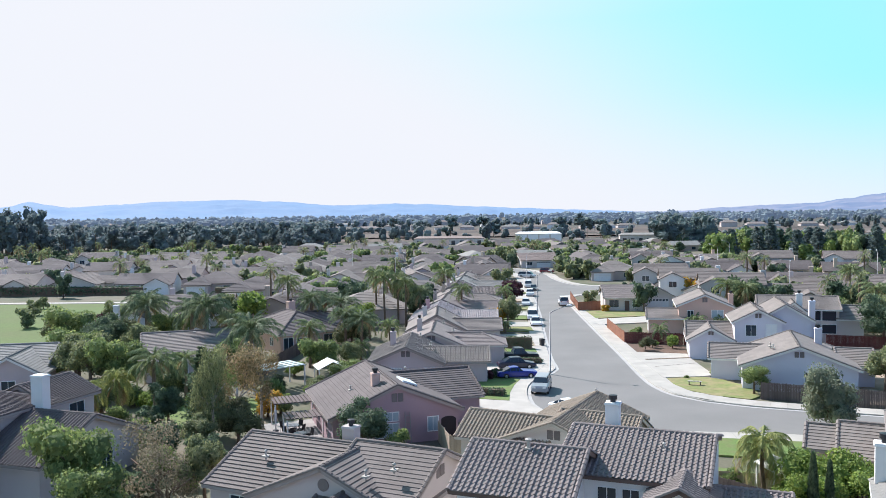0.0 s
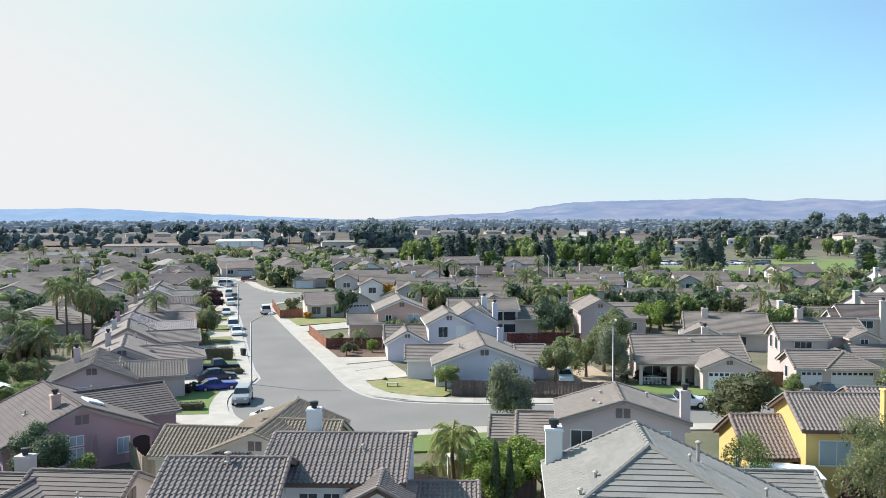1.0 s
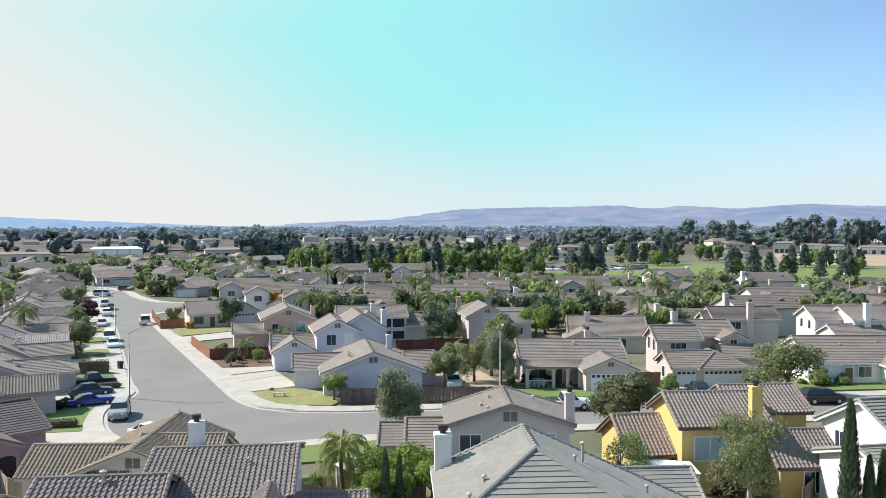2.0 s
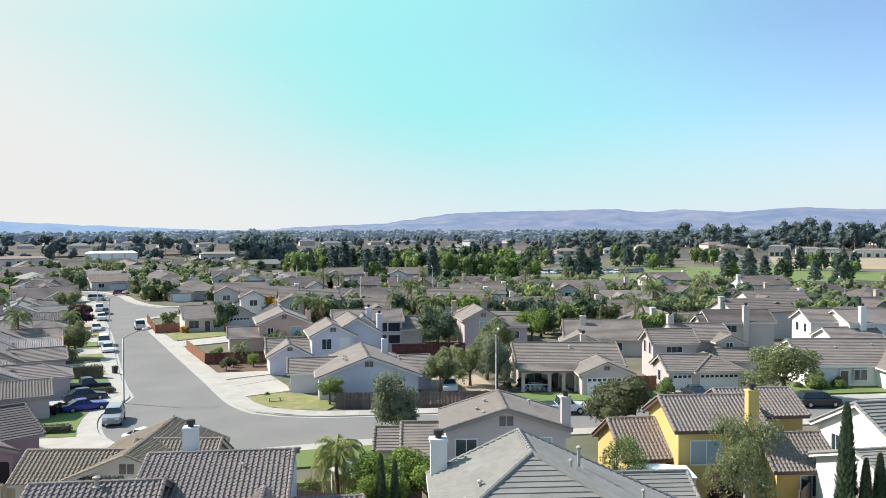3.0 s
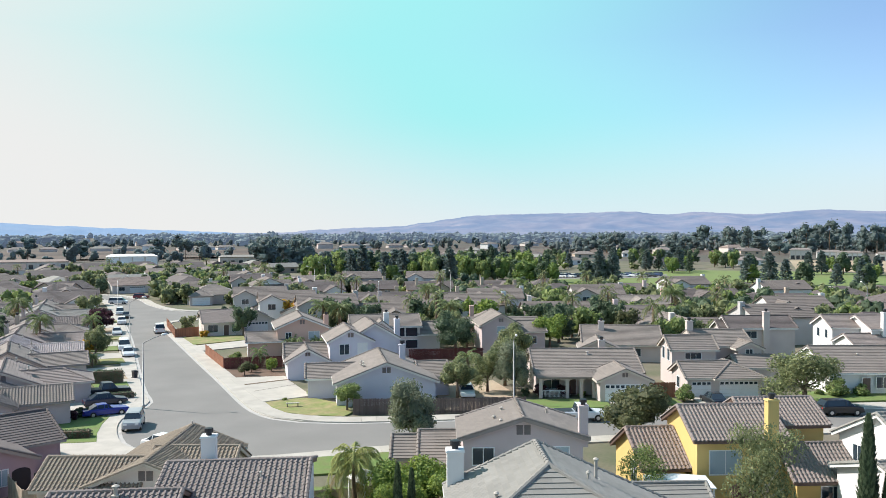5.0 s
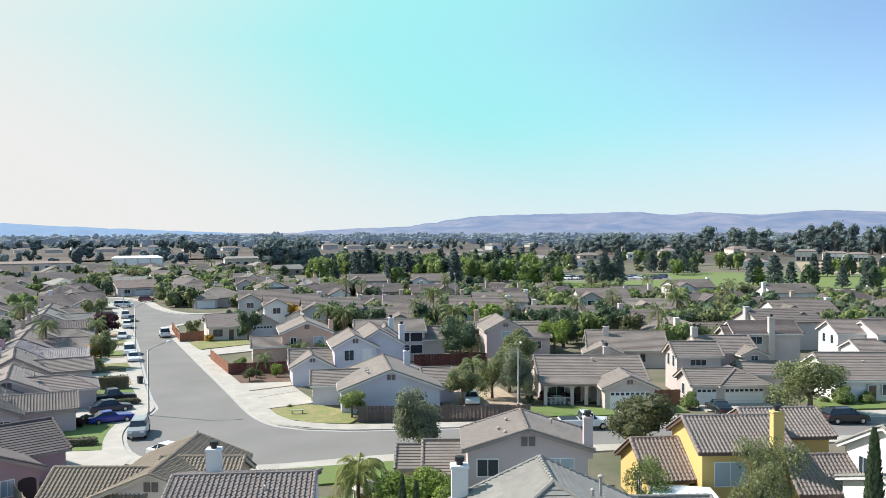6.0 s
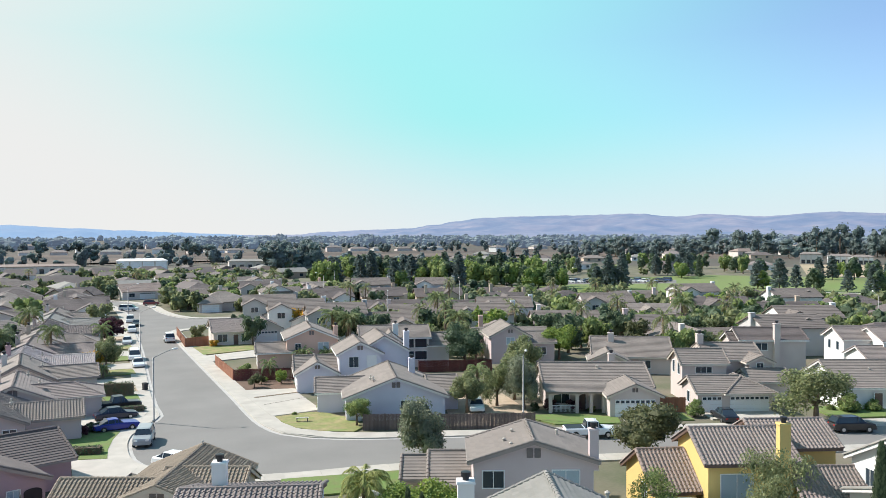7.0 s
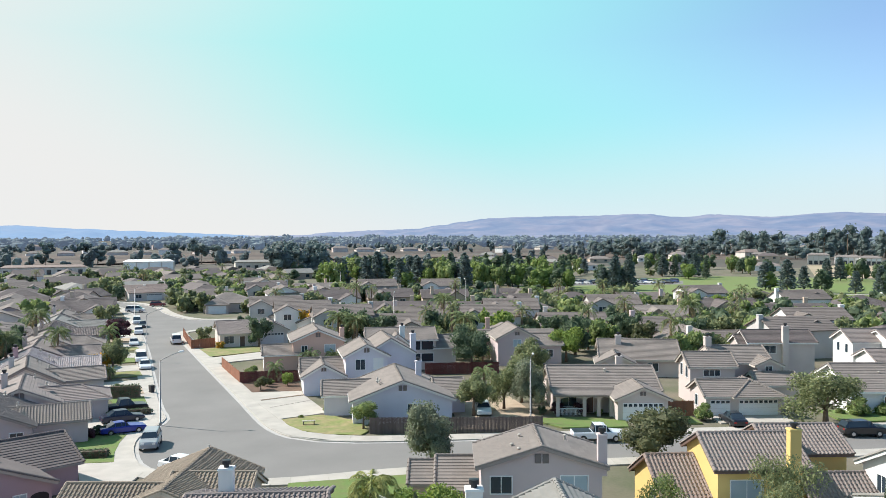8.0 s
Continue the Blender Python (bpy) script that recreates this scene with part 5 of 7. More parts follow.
broadleaf("streettree", "olive", 2.6, 2.4, 0.5, 6000, 0.12, 47, core=0.3)
broadleaf("shrub", "green", 1.2, 0.8, 0.1, 2600, 0.09, 20)
broadleaf("darkshrub", "dark", 1.2, 0.8, 0.1, 2600, 0.09, 21)
broadleaf("plumshrub", "plum", 1.2, 0.9, 0.2, 2800, 0.085, 22)
broadleaf("limeshrub", "lime", 1.2, 0.9, 0.1, 3200, 0.08, 23)
broadleaf("goldshrub", "gold", 1.2, 1.0, 0.2, 1600, 0.12, 24)
broadleaf("yardtree", "green", 2.6, 2.2, 0.5, 1150, 0.27, 25)
broadleaf("yardtree2", "olive", 2.6, 2.3, 0.4, 1150, 0.27, 26)
broadleaf("yardtree3", "dark", 2.6, 2.2, 0.4, 1150, 0.27, 27)
broadleaf("yardlime", "lime", 2.4, 2.1, 0.4, 1100, 0.27, 35)
broadleaf("yardrust", "rust", 2.5, 2.1, 0.4, 1100, 0.27, 36)
broadleaf("farbush", "green", 2.4, 1.9, 0.2, 240, 0.54, 37, core=0.85)
broadleaf("farbush2", "dark", 2.4, 2.0, 0.2, 240, 0.54, 38, core=0.85)
broadleaf("farbush3", "olive", 2.4, 1.9, 0.2, 240, 0.54, 39, core=0.85)
broadleaf("parktree", "parkgreen", 4.2, 6.0, 1.2, 620, 0.78, 28, core=0.8)
broadleaf("parktree2", "green", 4.0, 6.2, 1.2, 620, 0.78, 29, core=0.8)
broadleaf("parktree3", "dark", 4.6, 5.6, 1.4, 620, 0.78, 30, core=0.8)
conifer("pinetree", "pine", 2.9, 14.0, 1000, 0.85, 31, 0.75)
conifer("pinetree2", "hazybluepine", 3.9, 14.5, 1200, 0.9, 32, 0.5)
conifer("gardenpine", "dark", 2.9, 12.0, 4200, 0.34, 45, 0.6)
column_tree("cypress", "dark", 0.62, 9.0, 4200, 0.16, 33)
column_tree("cypress2", "dark", 0.45, 6.0, 2600, 0.14, 34)
palm("queenpalm", 3.0, 2.6, 26, "limepalm", 41, 46, 0.12, sag=0.8, skirt=8)
palm("tallpalm", 6.2, 2.9, 26, "palm", 42, 30, 0.16, 7, 0.35, 84)
palm("fanpalm", 5.2, 3.0, 34, "darkpalm", 43, 30, 0.2, 5, 0.2, 78)
palm("lowpalm", 2.0, 2.3, 20, "palm", 44, 18, 0.15, 2, 0.6)
palm("yardpalm", 5.4, 2.9, 15, "olive", 46, 8, 0.18, 4, 0.6)


def join_plants(name, label, spots):
    """Plants that nobody could count, as one object. spots: kind and pose of each."""
    V, F, S, mats, n = [], [], [], [], 0
    for key, mx in spots:
        for ch in PLANTS[key].children:
            me = ch.data
            co = np.empty(len(me.vertices) * 3)
            me.vertices.foreach_get("co", co)
            m4 = np.array(mx)
            V.append(co.reshape(-1, 3) @ m4[:3, :3].T + m4[:3, 3])
            if me.materials[0] not in mats:
                mats.append(me.materials[0])
            slot = mats.index(me.materials[0])
            for p in me.polygons:
                F.append([v + n for v in p.vertices])
                S.append(slot)
            n += len(me.vertices)
    me = bpy.data.meshes.new(name)
    me.from_pydata(np.concatenate(V).tolist(), [], F)
    for x in mats:
        me.materials.append(x)
    me.polygons.foreach_set("material_index", S)
    me.update()
    return tagged(new(name, me), label, "trees", kind="stuff")


# trees and shrubs round the bend
plant("grayleaf", 31.6, 68.2, "grey-green broadleaf tree beside the street", 1.1, 1.2, 20)
plant("oak2", 46.2, 87.6, "olive-green yard tree behind the board fence", 1.0, 0.98)
plant("oak", 31.9, 86.9, "low round-topped green tree on the corner lawn", 0.66, 0.62, 60)
plant("darkshrub", 33.5, 88.0, "dark clipped shrub beside the corner house", 0.6)
plant("shrub", 31.2, 98.0, "green shrub against the garage wall", 0.6)
plant("darkleaf", 60.4, 115.2, "large dark green tree behind the houses", 1.4, 1.4)
plant("oak2", 55.4, 91.8, "olive-green tree in the side yard", 1.1, 1.25)
plant("grayleaf", 53.2, 86.0, "dense grey-green tree beside the ranch house", 1.05, 1.2, 40)
plant("streettree", 51.4, 89.4, "yellow-green bushy tree beside the ranch house", 0.92, 1.12, 75)
plant("oak2", 62.5, 101.5, "olive-green tree behind the ranch house", 1.2, 1.35)
plant("limeleaf", 79.6, 117.2, "bright green tree behind the ranch house", 1.3, 1.35)
plant("rustleaf", 51.9, 62.0, "brown-green spreading street tree", 1.4, 1.12)
plant("streettree", 79.4, 65.3, "large yellow-green spreading street tree", 1.75, 1.35, 30)
plant("shrub", 69.0, 73.6, "rounded grey-green hedge shrub", 1.15, 1.35)
plant("shrub", 90.0, 66.0, "low green shrub by the porch", 1.0)
plant("shrub", 87.2, 67.2, "rounded green hedge in a garden", 1.4, 1.5)
plant("plumshrub", 55.6, 83.6, "dark red shrub by the porch", 0.9, 0.8)
plant("plumshrub", 58.2, 82.4, "dark red shrub beside the porch steps", 0.9, 0.8, 90)
plant("weeper", 43.4, 38.6, "grey-green weeping tree in front of the yellow house", 1.2, 1.15)
plant("thinleaf", 39.4, 45.9, "airy green tree against the garage roof", 0.95, 0.95)
plant("shrub", 39.4, 44.4, "green shrub below the garage roof", 1.2, 1.5)
plant("plumshrub", 44.6, 41.4, "dark purple shrub by the canopy", 1.1, 1.2)
plant("cypress", 45.7, 32.9, "narrow dark Italian cypress", 1.0, 0.98)
plant("cypress", 46.3, 32.0, "narrow dark Italian cypress beside a taller one", 0.75, 0.62, 50)
plant("cypress", 47.5, 31.9, "narrow dark Italian cypress", 0.8, 0.64, 90)
plant("cypress2", 21.6, 49.2, "thin young cypress in a back yard", 0.8, 0.82)
plant("cypress2", 22.5, 49.0, "thin young cypress in a back yard", 0.75, 0.75, 40)
plant("queenpalm", 20.9, 55.4, "queen palm with yellowed lower fronds", 1.12, 1.24)
plant("limeleaf", 23.6, 53.0, "bright green yard tree in a garden", 1.05, 0.95, 10)
plant("limeleaf", 26.0, 51.0, "bright green yard tree beside the garage", 0.95, 0.9, 120)
plant("limeshrub", 21.6, 52.4, "bright green shrub in a garden", 1.2, 1.3)
plant("limeleaf", 22.2, 50.2, "bright green bushy yard tree", 0.8, 0.8, 200)
plant("shrub", 19.2, 57.5, "green shrub behind the palm", 1.0)
# left of the street
plant("fanpalm", -42.4, 113.6, "tall feathery palm with upright fronds behind a roof", 1.3, 1.4)
plant("fanpalm", -32.0, 106.4, "dense dark palm with a pale trunk behind the roof", 1.35, 1.48, 80)
plant("fanpalm", -35.2, 110.6, "dense dark palm clump behind the roof", 1.2, 1.3, 40)
plant("tallpalm", -29.6, 109.0, "slim palm beside a denser one", 0.9, 0.95, 140)
plant("fanpalm", -22.9, 92.6, "broad drooping dark green palm in a garden", 1.35, 1.28, 10)
plant("tallpalm", -18.4, 105.0, "feathery palm with a bare trunk before the patio doors", 0.95, 0.85, 30)
plant("tallpalm", -28.9, 78.6, "queen palm with a bare trunk and yellowed fronds", 1.05, 0.95, 60)
plant("queenpalm", -33.0, 79.6, "low yellow-green palm beside a taller one", 1.0, 1.25, 20)
plant("queenpalm", -34.4, 77.0, "low palm with hanging yellow fronds", 0.9, 1.1, 130)
plant("tallpalm", -27.6, 84.0, "feathery palm with drooping fronds in a garden", 0.9, 0.8, 210)
plant("oak2", -40.4, 90.6, "dense olive broadleaf tree in a back yard", 1.25, 1.35)
plant("oak", -36.6, 88.4, "leafy green tree in a back yard", 1.1, 1.3, 35)
plant("oak2", -43.6, 94.0, "olive-green tree in a back yard", 1.15, 1.25, 75)
plant("weeper", -20.9, 70.4, "tall dark drooping evergreen in a garden", 0.75, 1.35, 15)
plant("gardenpine", -22.4, 72.6, "dark drooping evergreen in a garden", 0.65, 0.68)
plant("autumnleaf", -19.4, 72.8, "pale-stemmed birch with orange-brown autumn leaves", 1.2, 1.2)
plant("autumnleaf", -17.6, 74.4, "thin birch with brown leaves in a garden", 0.95, 1.1, 90)
plant("rustleaf", -18.6, 70.0, "brown-green shrubby tree below the birch", 0.8, 0.8, 150)
plant("oak2", -21.4, 67.6, "olive-green shrubby tree by the fence", 0.65, 0.65, 50)
plant("oak", -24.6, 52.2, "dense green bushy yard tree", 1.05, 1.3)
plant("oak", -22.6, 49.6, "bushy green tree close to a roof", 0.85, 0.9, 70)
plant("bareleaf", -20.2, 54.8, "half-bare twiggy tree in a garden", 1.2, 1.2)
plant("bareleaf", -18.8, 52.6, "half-bare twiggy tree in a garden", 1.0, 1.0, 60)
plant("oak2", -17.2, 55.4, "green yard tree beside the roof", 0.7, 0.95, 100)
plant("shrub", -19.4, 58.6, "green shrub below the twiggy trees", 1.0, 0.9)
plant("darkshrub", -22.2, 56.4, "dark shrub below the twiggy trees", 1.6, 1.5)
plant("thinleaf", -33.5, 52.0, "bushy tree in the corner of a yard", 1.0, 1.0)
plant("darkleaf", -7.4, 66.4, "dark green tree beside the pink house", 0.95, 0.85)
plant("shrub", -4.8, 65.6, "dark green shrub beside the pink house", 1.2, 1.6)
plant("oak2", -14.8, 87.0, "green garden bush in a garden", 0.6, 0.5)
plant("rustleaf", -19.6, 90.0, "brown-green garden bush in a garden", 0.5, 0.45)
plant("oak", -16.5, 100.0, "green garden tree by the fence", 0.9, 0.9, 30)
plant("rustleaf", -14.5, 118.0, "olive garden tree in a garden", 1.1, 1.1)
plant("lowpalm", -13.0, 128.0, "low feathery palm in a garden", 1.1, 1.3)
plant("fanpalm", -18.0, 133.0, "bright green palm by the fence", 1.2, 1.0)
plant("fanpalm", -21.0, 136.0, "bright green palm by the fence", 1.2, 1.05, 50)
plant("limeleaf", -16.0, 142.0, "bright yellow-green tree in a garden", 1.2, 1.0)
plant("oak", -53.0, 114.0, "dense green tree in a garden", 1.3, 1.4)
plant("darkleaf", -47.0, 112.0, "dark green tree between roofs", 1.2, 1.2)
plant("oak2", -58.0, 120.0, "olive green tree in a garden", 1.2, 1.2, 20)
plant("oak", -40.0, 116.0, "green tree behind a roof", 1.2, 1.2, 50)
plant("plumshrub", -56.0, 132.0, "dark red-leaved tree in a garden", 1.6, 2.2)
plant("rustleaf", -49.0, 121.0, "brown-green tree in a garden", 1.1, 1.0)
for x, y, s in ((-84, 164, 0.75), (-76, 146, 0.85), (-66, 158, 0.8), (-60, 148, 0.9), (-88, 176, 0.6), (-54, 164, 0.8)):
    plant("yardtree2", x, y, "small young tree on the playing field edge", s, s, x * 7)
plant("parktree3", -94.5, 199, "upright dark tree at the field edge", 0.5, 0.5)
for k, x, y, s, sz in (("thinleaf", -22.6, 82.0, 0.9, 1.0), ("oak", -46.0, 100.0, 1.2, 1.2), ("oak2", -40.0, 106.0, 1.2, 1.2), ("darkleaf", -47.0, 108.0, 1.2, 1.2), ("oak", -27.0, 100.0, 0.8, 0.9), ("darkleaf", -26.4, 104.6, 1.0, 1.2)):
    plant(k, x, y, "leafy garden tree in the back yards", s, sz, x * 31)
for k, x, y, s, sz in (("fanpalm", -15.2, 116.0, 1.0, 1.0), ("fanpalm", -12.6, 113.6, 1.0, 0.95), ("lowpalm", -9.6, 125.6, 1.1, 1.3), ("tallpalm", -11.8, 143.0, 1.0, 1.35), ("tallpalm", -9.6, 146.0, 0.95, 1.3), ("tallpalm", -13.6, 147.5, 1.0, 1.4), ("tallpalm", -8.0, 142.0, 0.9, 1.2), ("fanpalm", -5.6, 143.4, 1.0, 1.1), ("tallpalm", -1.6, 172.0, 1.1, 1.1), ("tallpalm", 1.8, 148.0, 0.9, 0.95), ("fanpalm", -22.0, 128.0, 1.1, 1.2), ("tallpalm", -30.0, 150.0, 1.1, 1.2), ("fanpalm", -48.0, 128.0, 1.3, 1.2)):
    plant(k, x, y, "feathery palm with drooping fronds among the gardens", s, sz, x * 31)
# along the street
plant("oak2", 9.3, 137.0, "green street tree in front of a house", 0.95, 1.15)
plant("goldshrub", 7.4, 138.0, "yellowing shrub by a driveway", 1.5, 1.8)
plant("yardtree2", 12.2, 199, "green street tree in a garden", 1.3, 1.4)
plant("plumshrub", 13.2, 178, "dark red-leaved tree by the sidewalk", 2.4, 2.6)
plant("lowpalm", 11.0, 172, "palm by the sidewalk", 1.3, 1.6)
plant("yardtree2", 28.0, 166.4, "olive-green tree by the corner fence", 0.75, 0.85)
plant("yardtree3", 37.0, 158.6, "tall green tree in front of a ranch house", 1.0, 1.35)
plant("goldshrub", 30.0, 160.4, "yellow flowering shrub in a garden", 0.8, 0.7)
plant("lowpalm", 30.6, 120.9, "small palm in a planting bed", 0.9, 1.1)
plant("lowpalm", 38.0, 128.0, "small palm before a pink wall", 1.1, 1.2, 60)
plant("lowpalm", 41.6, 127.2, "small palm before a pink wall", 1.0, 1.1, 100)
plant("shrub", 27.6, 124.4, "green shrub inside the red fence", 1.3, 1.4)
plant("rustleaf", 27.1, 115.4, "clump of brown ornamental grass", 0.4, 0.42)
plant("limeshrub", 31.3, 116.8, "yellow-green shrub in the bed", 0.8, 1.3)
plant("tallpalm", 50.8, 152.0, "tall palm among the roofs", 1.25, 0.95)
plant("tallpalm", 53.0, 149.0, "tall palm among the roofs", 1.15, 0.9, 70)
plant("goldshrub", 52.0, 176.0, "yellow-leaved tree in a garden", 2.4, 2.8)
plant("tallpalm", 70.0, 136.0, "tall palm beside the white house", 1.3, 1.0)
plant("lowpalm", 56.0, 103.0, "low palm in a back yard", 1.1, 1.1)

# trees rising between the roofs behind the bend
for k, x, y, text, s, sz in (("yardlime", 158.1, 161.4, "yellow-green tree behind the ranch roofs", 1.35, 1.50),
                             ("yardtree3", 144.7, 140.5, "dark rounded tree between two houses", 1.20, 1.00),
                             ("yardtree2", 180.8, 171.0, "broad weeping olive tree near the park", 1.90, 1.35),
                             ("tallpalm", 117.8, 129.3, "tall palm beside a garage", 1.20, 1.15),
                             ("yardtree", 112.9, 143.9, "bright green tree between back yards", 1.00, 1.00),
                             ("yardtree2", 116.9, 144.1, "grey-green bushy tree between back yards", 1.20, 1.05),
                             ("yardtree3", 90.5, 105.8, "dark shrub tree beside a garage", 0.80, 0.75),
                             ("yardtree", 74.5, 196.5, "rounded green tree behind the gables", 1.10, 1.10),
                             ("yardtree", 77.1, 191.6, "rounded green tree behind the gables", 1.00, 1.05),
                             ("lowpalm", 66.1, 122.1, "low yellowed palm by a fence", 1.10, 1.10),
                             ("tallpalm", 80.3, 166.3, "tall feathery palm beside the white house", 1.10, 1.15),
                             ("yardtree3", 165.6, 164.2, "dark green tree behind the lime one", 1.20, 1.30),
                             ("yardtree3", 121.5, 143.9, "dark bushy tree beside a chimney", 0.90, 1.00),
                             ("yardtree2", 200.9, 164.6, "olive-green tree at the park's edge", 1.40, 1.20),
                             ("yardtree3", 185.8, 143.8, "dark green tree at the park's edge", 1.30, 1.20),
                             ("yardtree", 147.6, 168.1, "green tree at the park's edge", 1.40, 1.20),
                             ("yardtree2", 167.9, 179.4, "olive-green tree at the park's edge", 1.50, 1.30),
                             ("yardtree", 131.5, 178.3, "green tree behind pink roofs", 1.30, 1.20),
                             ("yardtree3", 149.3, 191.5, "dark tree behind pink roofs", 1.30, 1.30),
                             ("yardpalm", 62.3, 174.7, "palm among the gabled roofs", 1.20, 1.00),
                             ("yardlime", 80.4, 184.8, "bright green tree among the gables", 1.10, 1.10)):
    plant(k, x, y, text, s, sz, x * 17)

# hedges
def hedge(label, a, b, w, h, leaf="dark", seed=5):
    ob = thing("hedge", label, "hedge", Matrix.Identity(4))
    a, b = Vector((*a, 0)), Vector((*b, 0))
    d, L = (b - a).normalized(), (b - a).length
    n, rng = Vector((-d.y, d.x, 0)), random.Random(seed)
    core, leaves = Geo(), Geo()
    core.solid([a - n * w * 0.4, b - n * w * 0.4, b + n * w * 0.4, a + n * w * 0.4], [p + Vector((0, 0, h * 0.9)) for p in (a - n * w * 0.4, b - n * w * 0.4, b + n * w * 0.4, a + n * w * 0.4)])
    m = max(2, int(L / 0.9))
    leaf_cloud(leaves, [(tuple(a + d * (L * (i + 0.5) / m) + Vector((0, 0, h * 0.5))), (0.75, w * 0.62, h * 0.56)) for i in range(m)], int((700 if L < 20 else 160) * m), 0.1 if L < 20 else 0.3, rng)
    part("stem_core", core, BARK, ob)
    part("leaves", leaves, leafmat(leaf), ob)


hedge("tall dark clipped hedge by the sidewalk", (7.8, 118.2), (11.3, 117.2), 1.0, 1.9)
hedge("low dark hedge beside the pickup", (6.6, 105.9), (11.4, 105.9), 0.8, 0.9)
hedge("long dark hedge along the field", (-150, 205), (-98, 205), 2.4, 2.6)
hedge("dark hedge along the far side of the playing field", (-97, 206), (-76, 205), 2.2, 2.2)
hedge("dark hedge along the edge of the playing field", (-58, 202), (-46, 201), 2.0, 2.2)
hedge("dark shrub row below the lawn", (1.6, 88.6), (5.4, 87.4), 1.2, 0.9)

# fences
wood_fence("weathered grey-brown board fence", [(31.9, 84.9), (36.5, 82.7), (42.5, 79.8), (49.2, 77.1)], 1.8, WOODFENCE)
wood_fence("weathered board fence between back yards", [(17.0, 56.0), (20.6, 51.6), (26.0, 52.0)], 1.7, WOODFENCE)
wood_fence("weathered board fence beside the pink house", [(-1.4, 70.4), (-0.4, 65.6), (1.4, 64.3)], 1.8, mat("pale_fence_wood", (0.42, 0.33, 0.25), 0.9, 0.12, 0.7, 12, 0.3, per_island=0.15))
wood_fence("new orange-stained board fence", [(26.0, 138.0), (25.6, 122.0)], 1.7, REDFENCE)
wood_fence("dark red board fence", [(25.6, 122.0), (33.8, 119.8), (36.5, 119.0)], 1.7, DARKFENCE)
wood_fence("new orange-stained board fence at the corner", [(26.4, 183.0), (24.9, 162.0), (29.6, 163.6)], 1.8, REDFENCE)
wood_fence("dark red board fence behind the white house", [(53.0, 116.5), (64.0, 112.6)], 1.8, DARKFENCE)
wood_fence("dark board fence across a yard", [(47.0, 99.0), (55.0, 97.0)], 1.7, DARKFENCE)
wood_fence("red-stained board gate beside the house", [(66.4, 77.4), (70.0, 76.0)], 1.8, REDFENCE)
wood_fence("red-stained board gate beside the garage", [(36.6, 54.0), (39.0, 52.6)], 1.7, REDFENCE)
wood_fence("board fence along the back gardens", [(-24.0, 93.0), (-17.0, 160.0)], 1.7, WOODFENCE)
wood_fence("dark board fence on the field's edge", [(34.2, 276.0), (37.8, 247.0)], 2.2, mat("green_fence", (0.05, 0.06, 0.03), 0.9, 0.2, 0.7, 8, 0.3, per_island=0.3))
wood_fence("board fence beside the yellow house", [(48.0, 38.0), (53.5, 40.5)], 1.7, WOODFENCE)

# street lamps
def street_lamp(x, y, turn, h=8.0):
    ob = thing("street_lamp", "grey metal street lamp with a rising arm", "street lamp", pose(x, y, 0.1, 0, 0, turn), "street lamps")
    g = Geo()
    g.tube([(0, 0, 0), (0, 0, 0.3), (0, 0, 0.32), (0, 0, h)], [0.16, 0.16, 0.105, 0.065], 10)
    part("pole", g, METAL, ob, smooth=True)
    a = Geo()
    a.tube([(0, 0, h - 0.1), (0.25, 0, h + 0.12), (1.2, 0, h + 0.55), (2.1, 0, h + 0.85)], [0.05, 0.045, 0.04, 0.035], 8)
    part("arm", a, METAL, ob, smooth=True)
    hd = Geo()
    hd.tube([(2.0, 0, h + 0.84), (2.15, 0, h + 0.89), (2.55, 0, h + 0.93), (2.7, 0, h + 0.92)], [0.05, 0.12, 0.13, 0.05], 10)
    part("lamp_head", hd, TRIM_WHITE, ob, smooth=True)
    ln = Geo()
    ln.tube([(2.38, 0, h + 0.84), (2.38, 0, h + 0.76)], [0.11, 0.06], 10)
    part("lens", ln, LAMPGLASS, ob)


street_lamp(11.75, 99.2, -5, 7.4)
street_lamp(50.2, 81.2, -115, 7.4)
street_lamp(15.6, 150.0, -5)
street_lamp(20.3, 222.0, -5)
for x, y, turn in ((105.9, 205.2, 70), (82.0, 253.7, 160), (157.6, 114.4, 65), (68.2, 166.4, 65), (96.0, 284.6, 160), (-29.0, 242.0, 90), (-15.0, 221.0, 0)):
    street_lamp(x, y, turn)

# things on and beside the street
def wheelie_bin(x, y, turn):
    ob = thing("wheelie_bin", "dark plastic wheeled rubbish bin at the kerb", "bin", pose(x, y, 0.02, 0, 0, turn))
    g = Geo()
    g.solid([(-.24, -.26, .06), (.24, -.26, .06), (.24, .26, .06), (-.24, .26, .06)], [(-.3, -.34, 1.0), (.3, -.34, 1.0), (.3, .34, 1.0), (-.3, .34, 1.0)])
    part("bin_body", g, DARKMETAL, ob)
    l = Geo()
    l.solid([(-.32, -.37, 1.0), (.32, -.37, 1.0), (.32, .37, 1.0), (-.32, .37, 1.0)], [(-.27, -.3, 1.1), (.27, -.3, 1.1), (.27, .33, 1.13), (-.27, .33, 1.13)])
    part("lid", l, RUBBER, ob)
    for s in (-1, 1):
        w = Geo()
        w.tube([(s * .2, .3, .12), (s * .28, .3, .12)], [.12, .12], 10)
        part("wheel", w, RUBBER, ob)


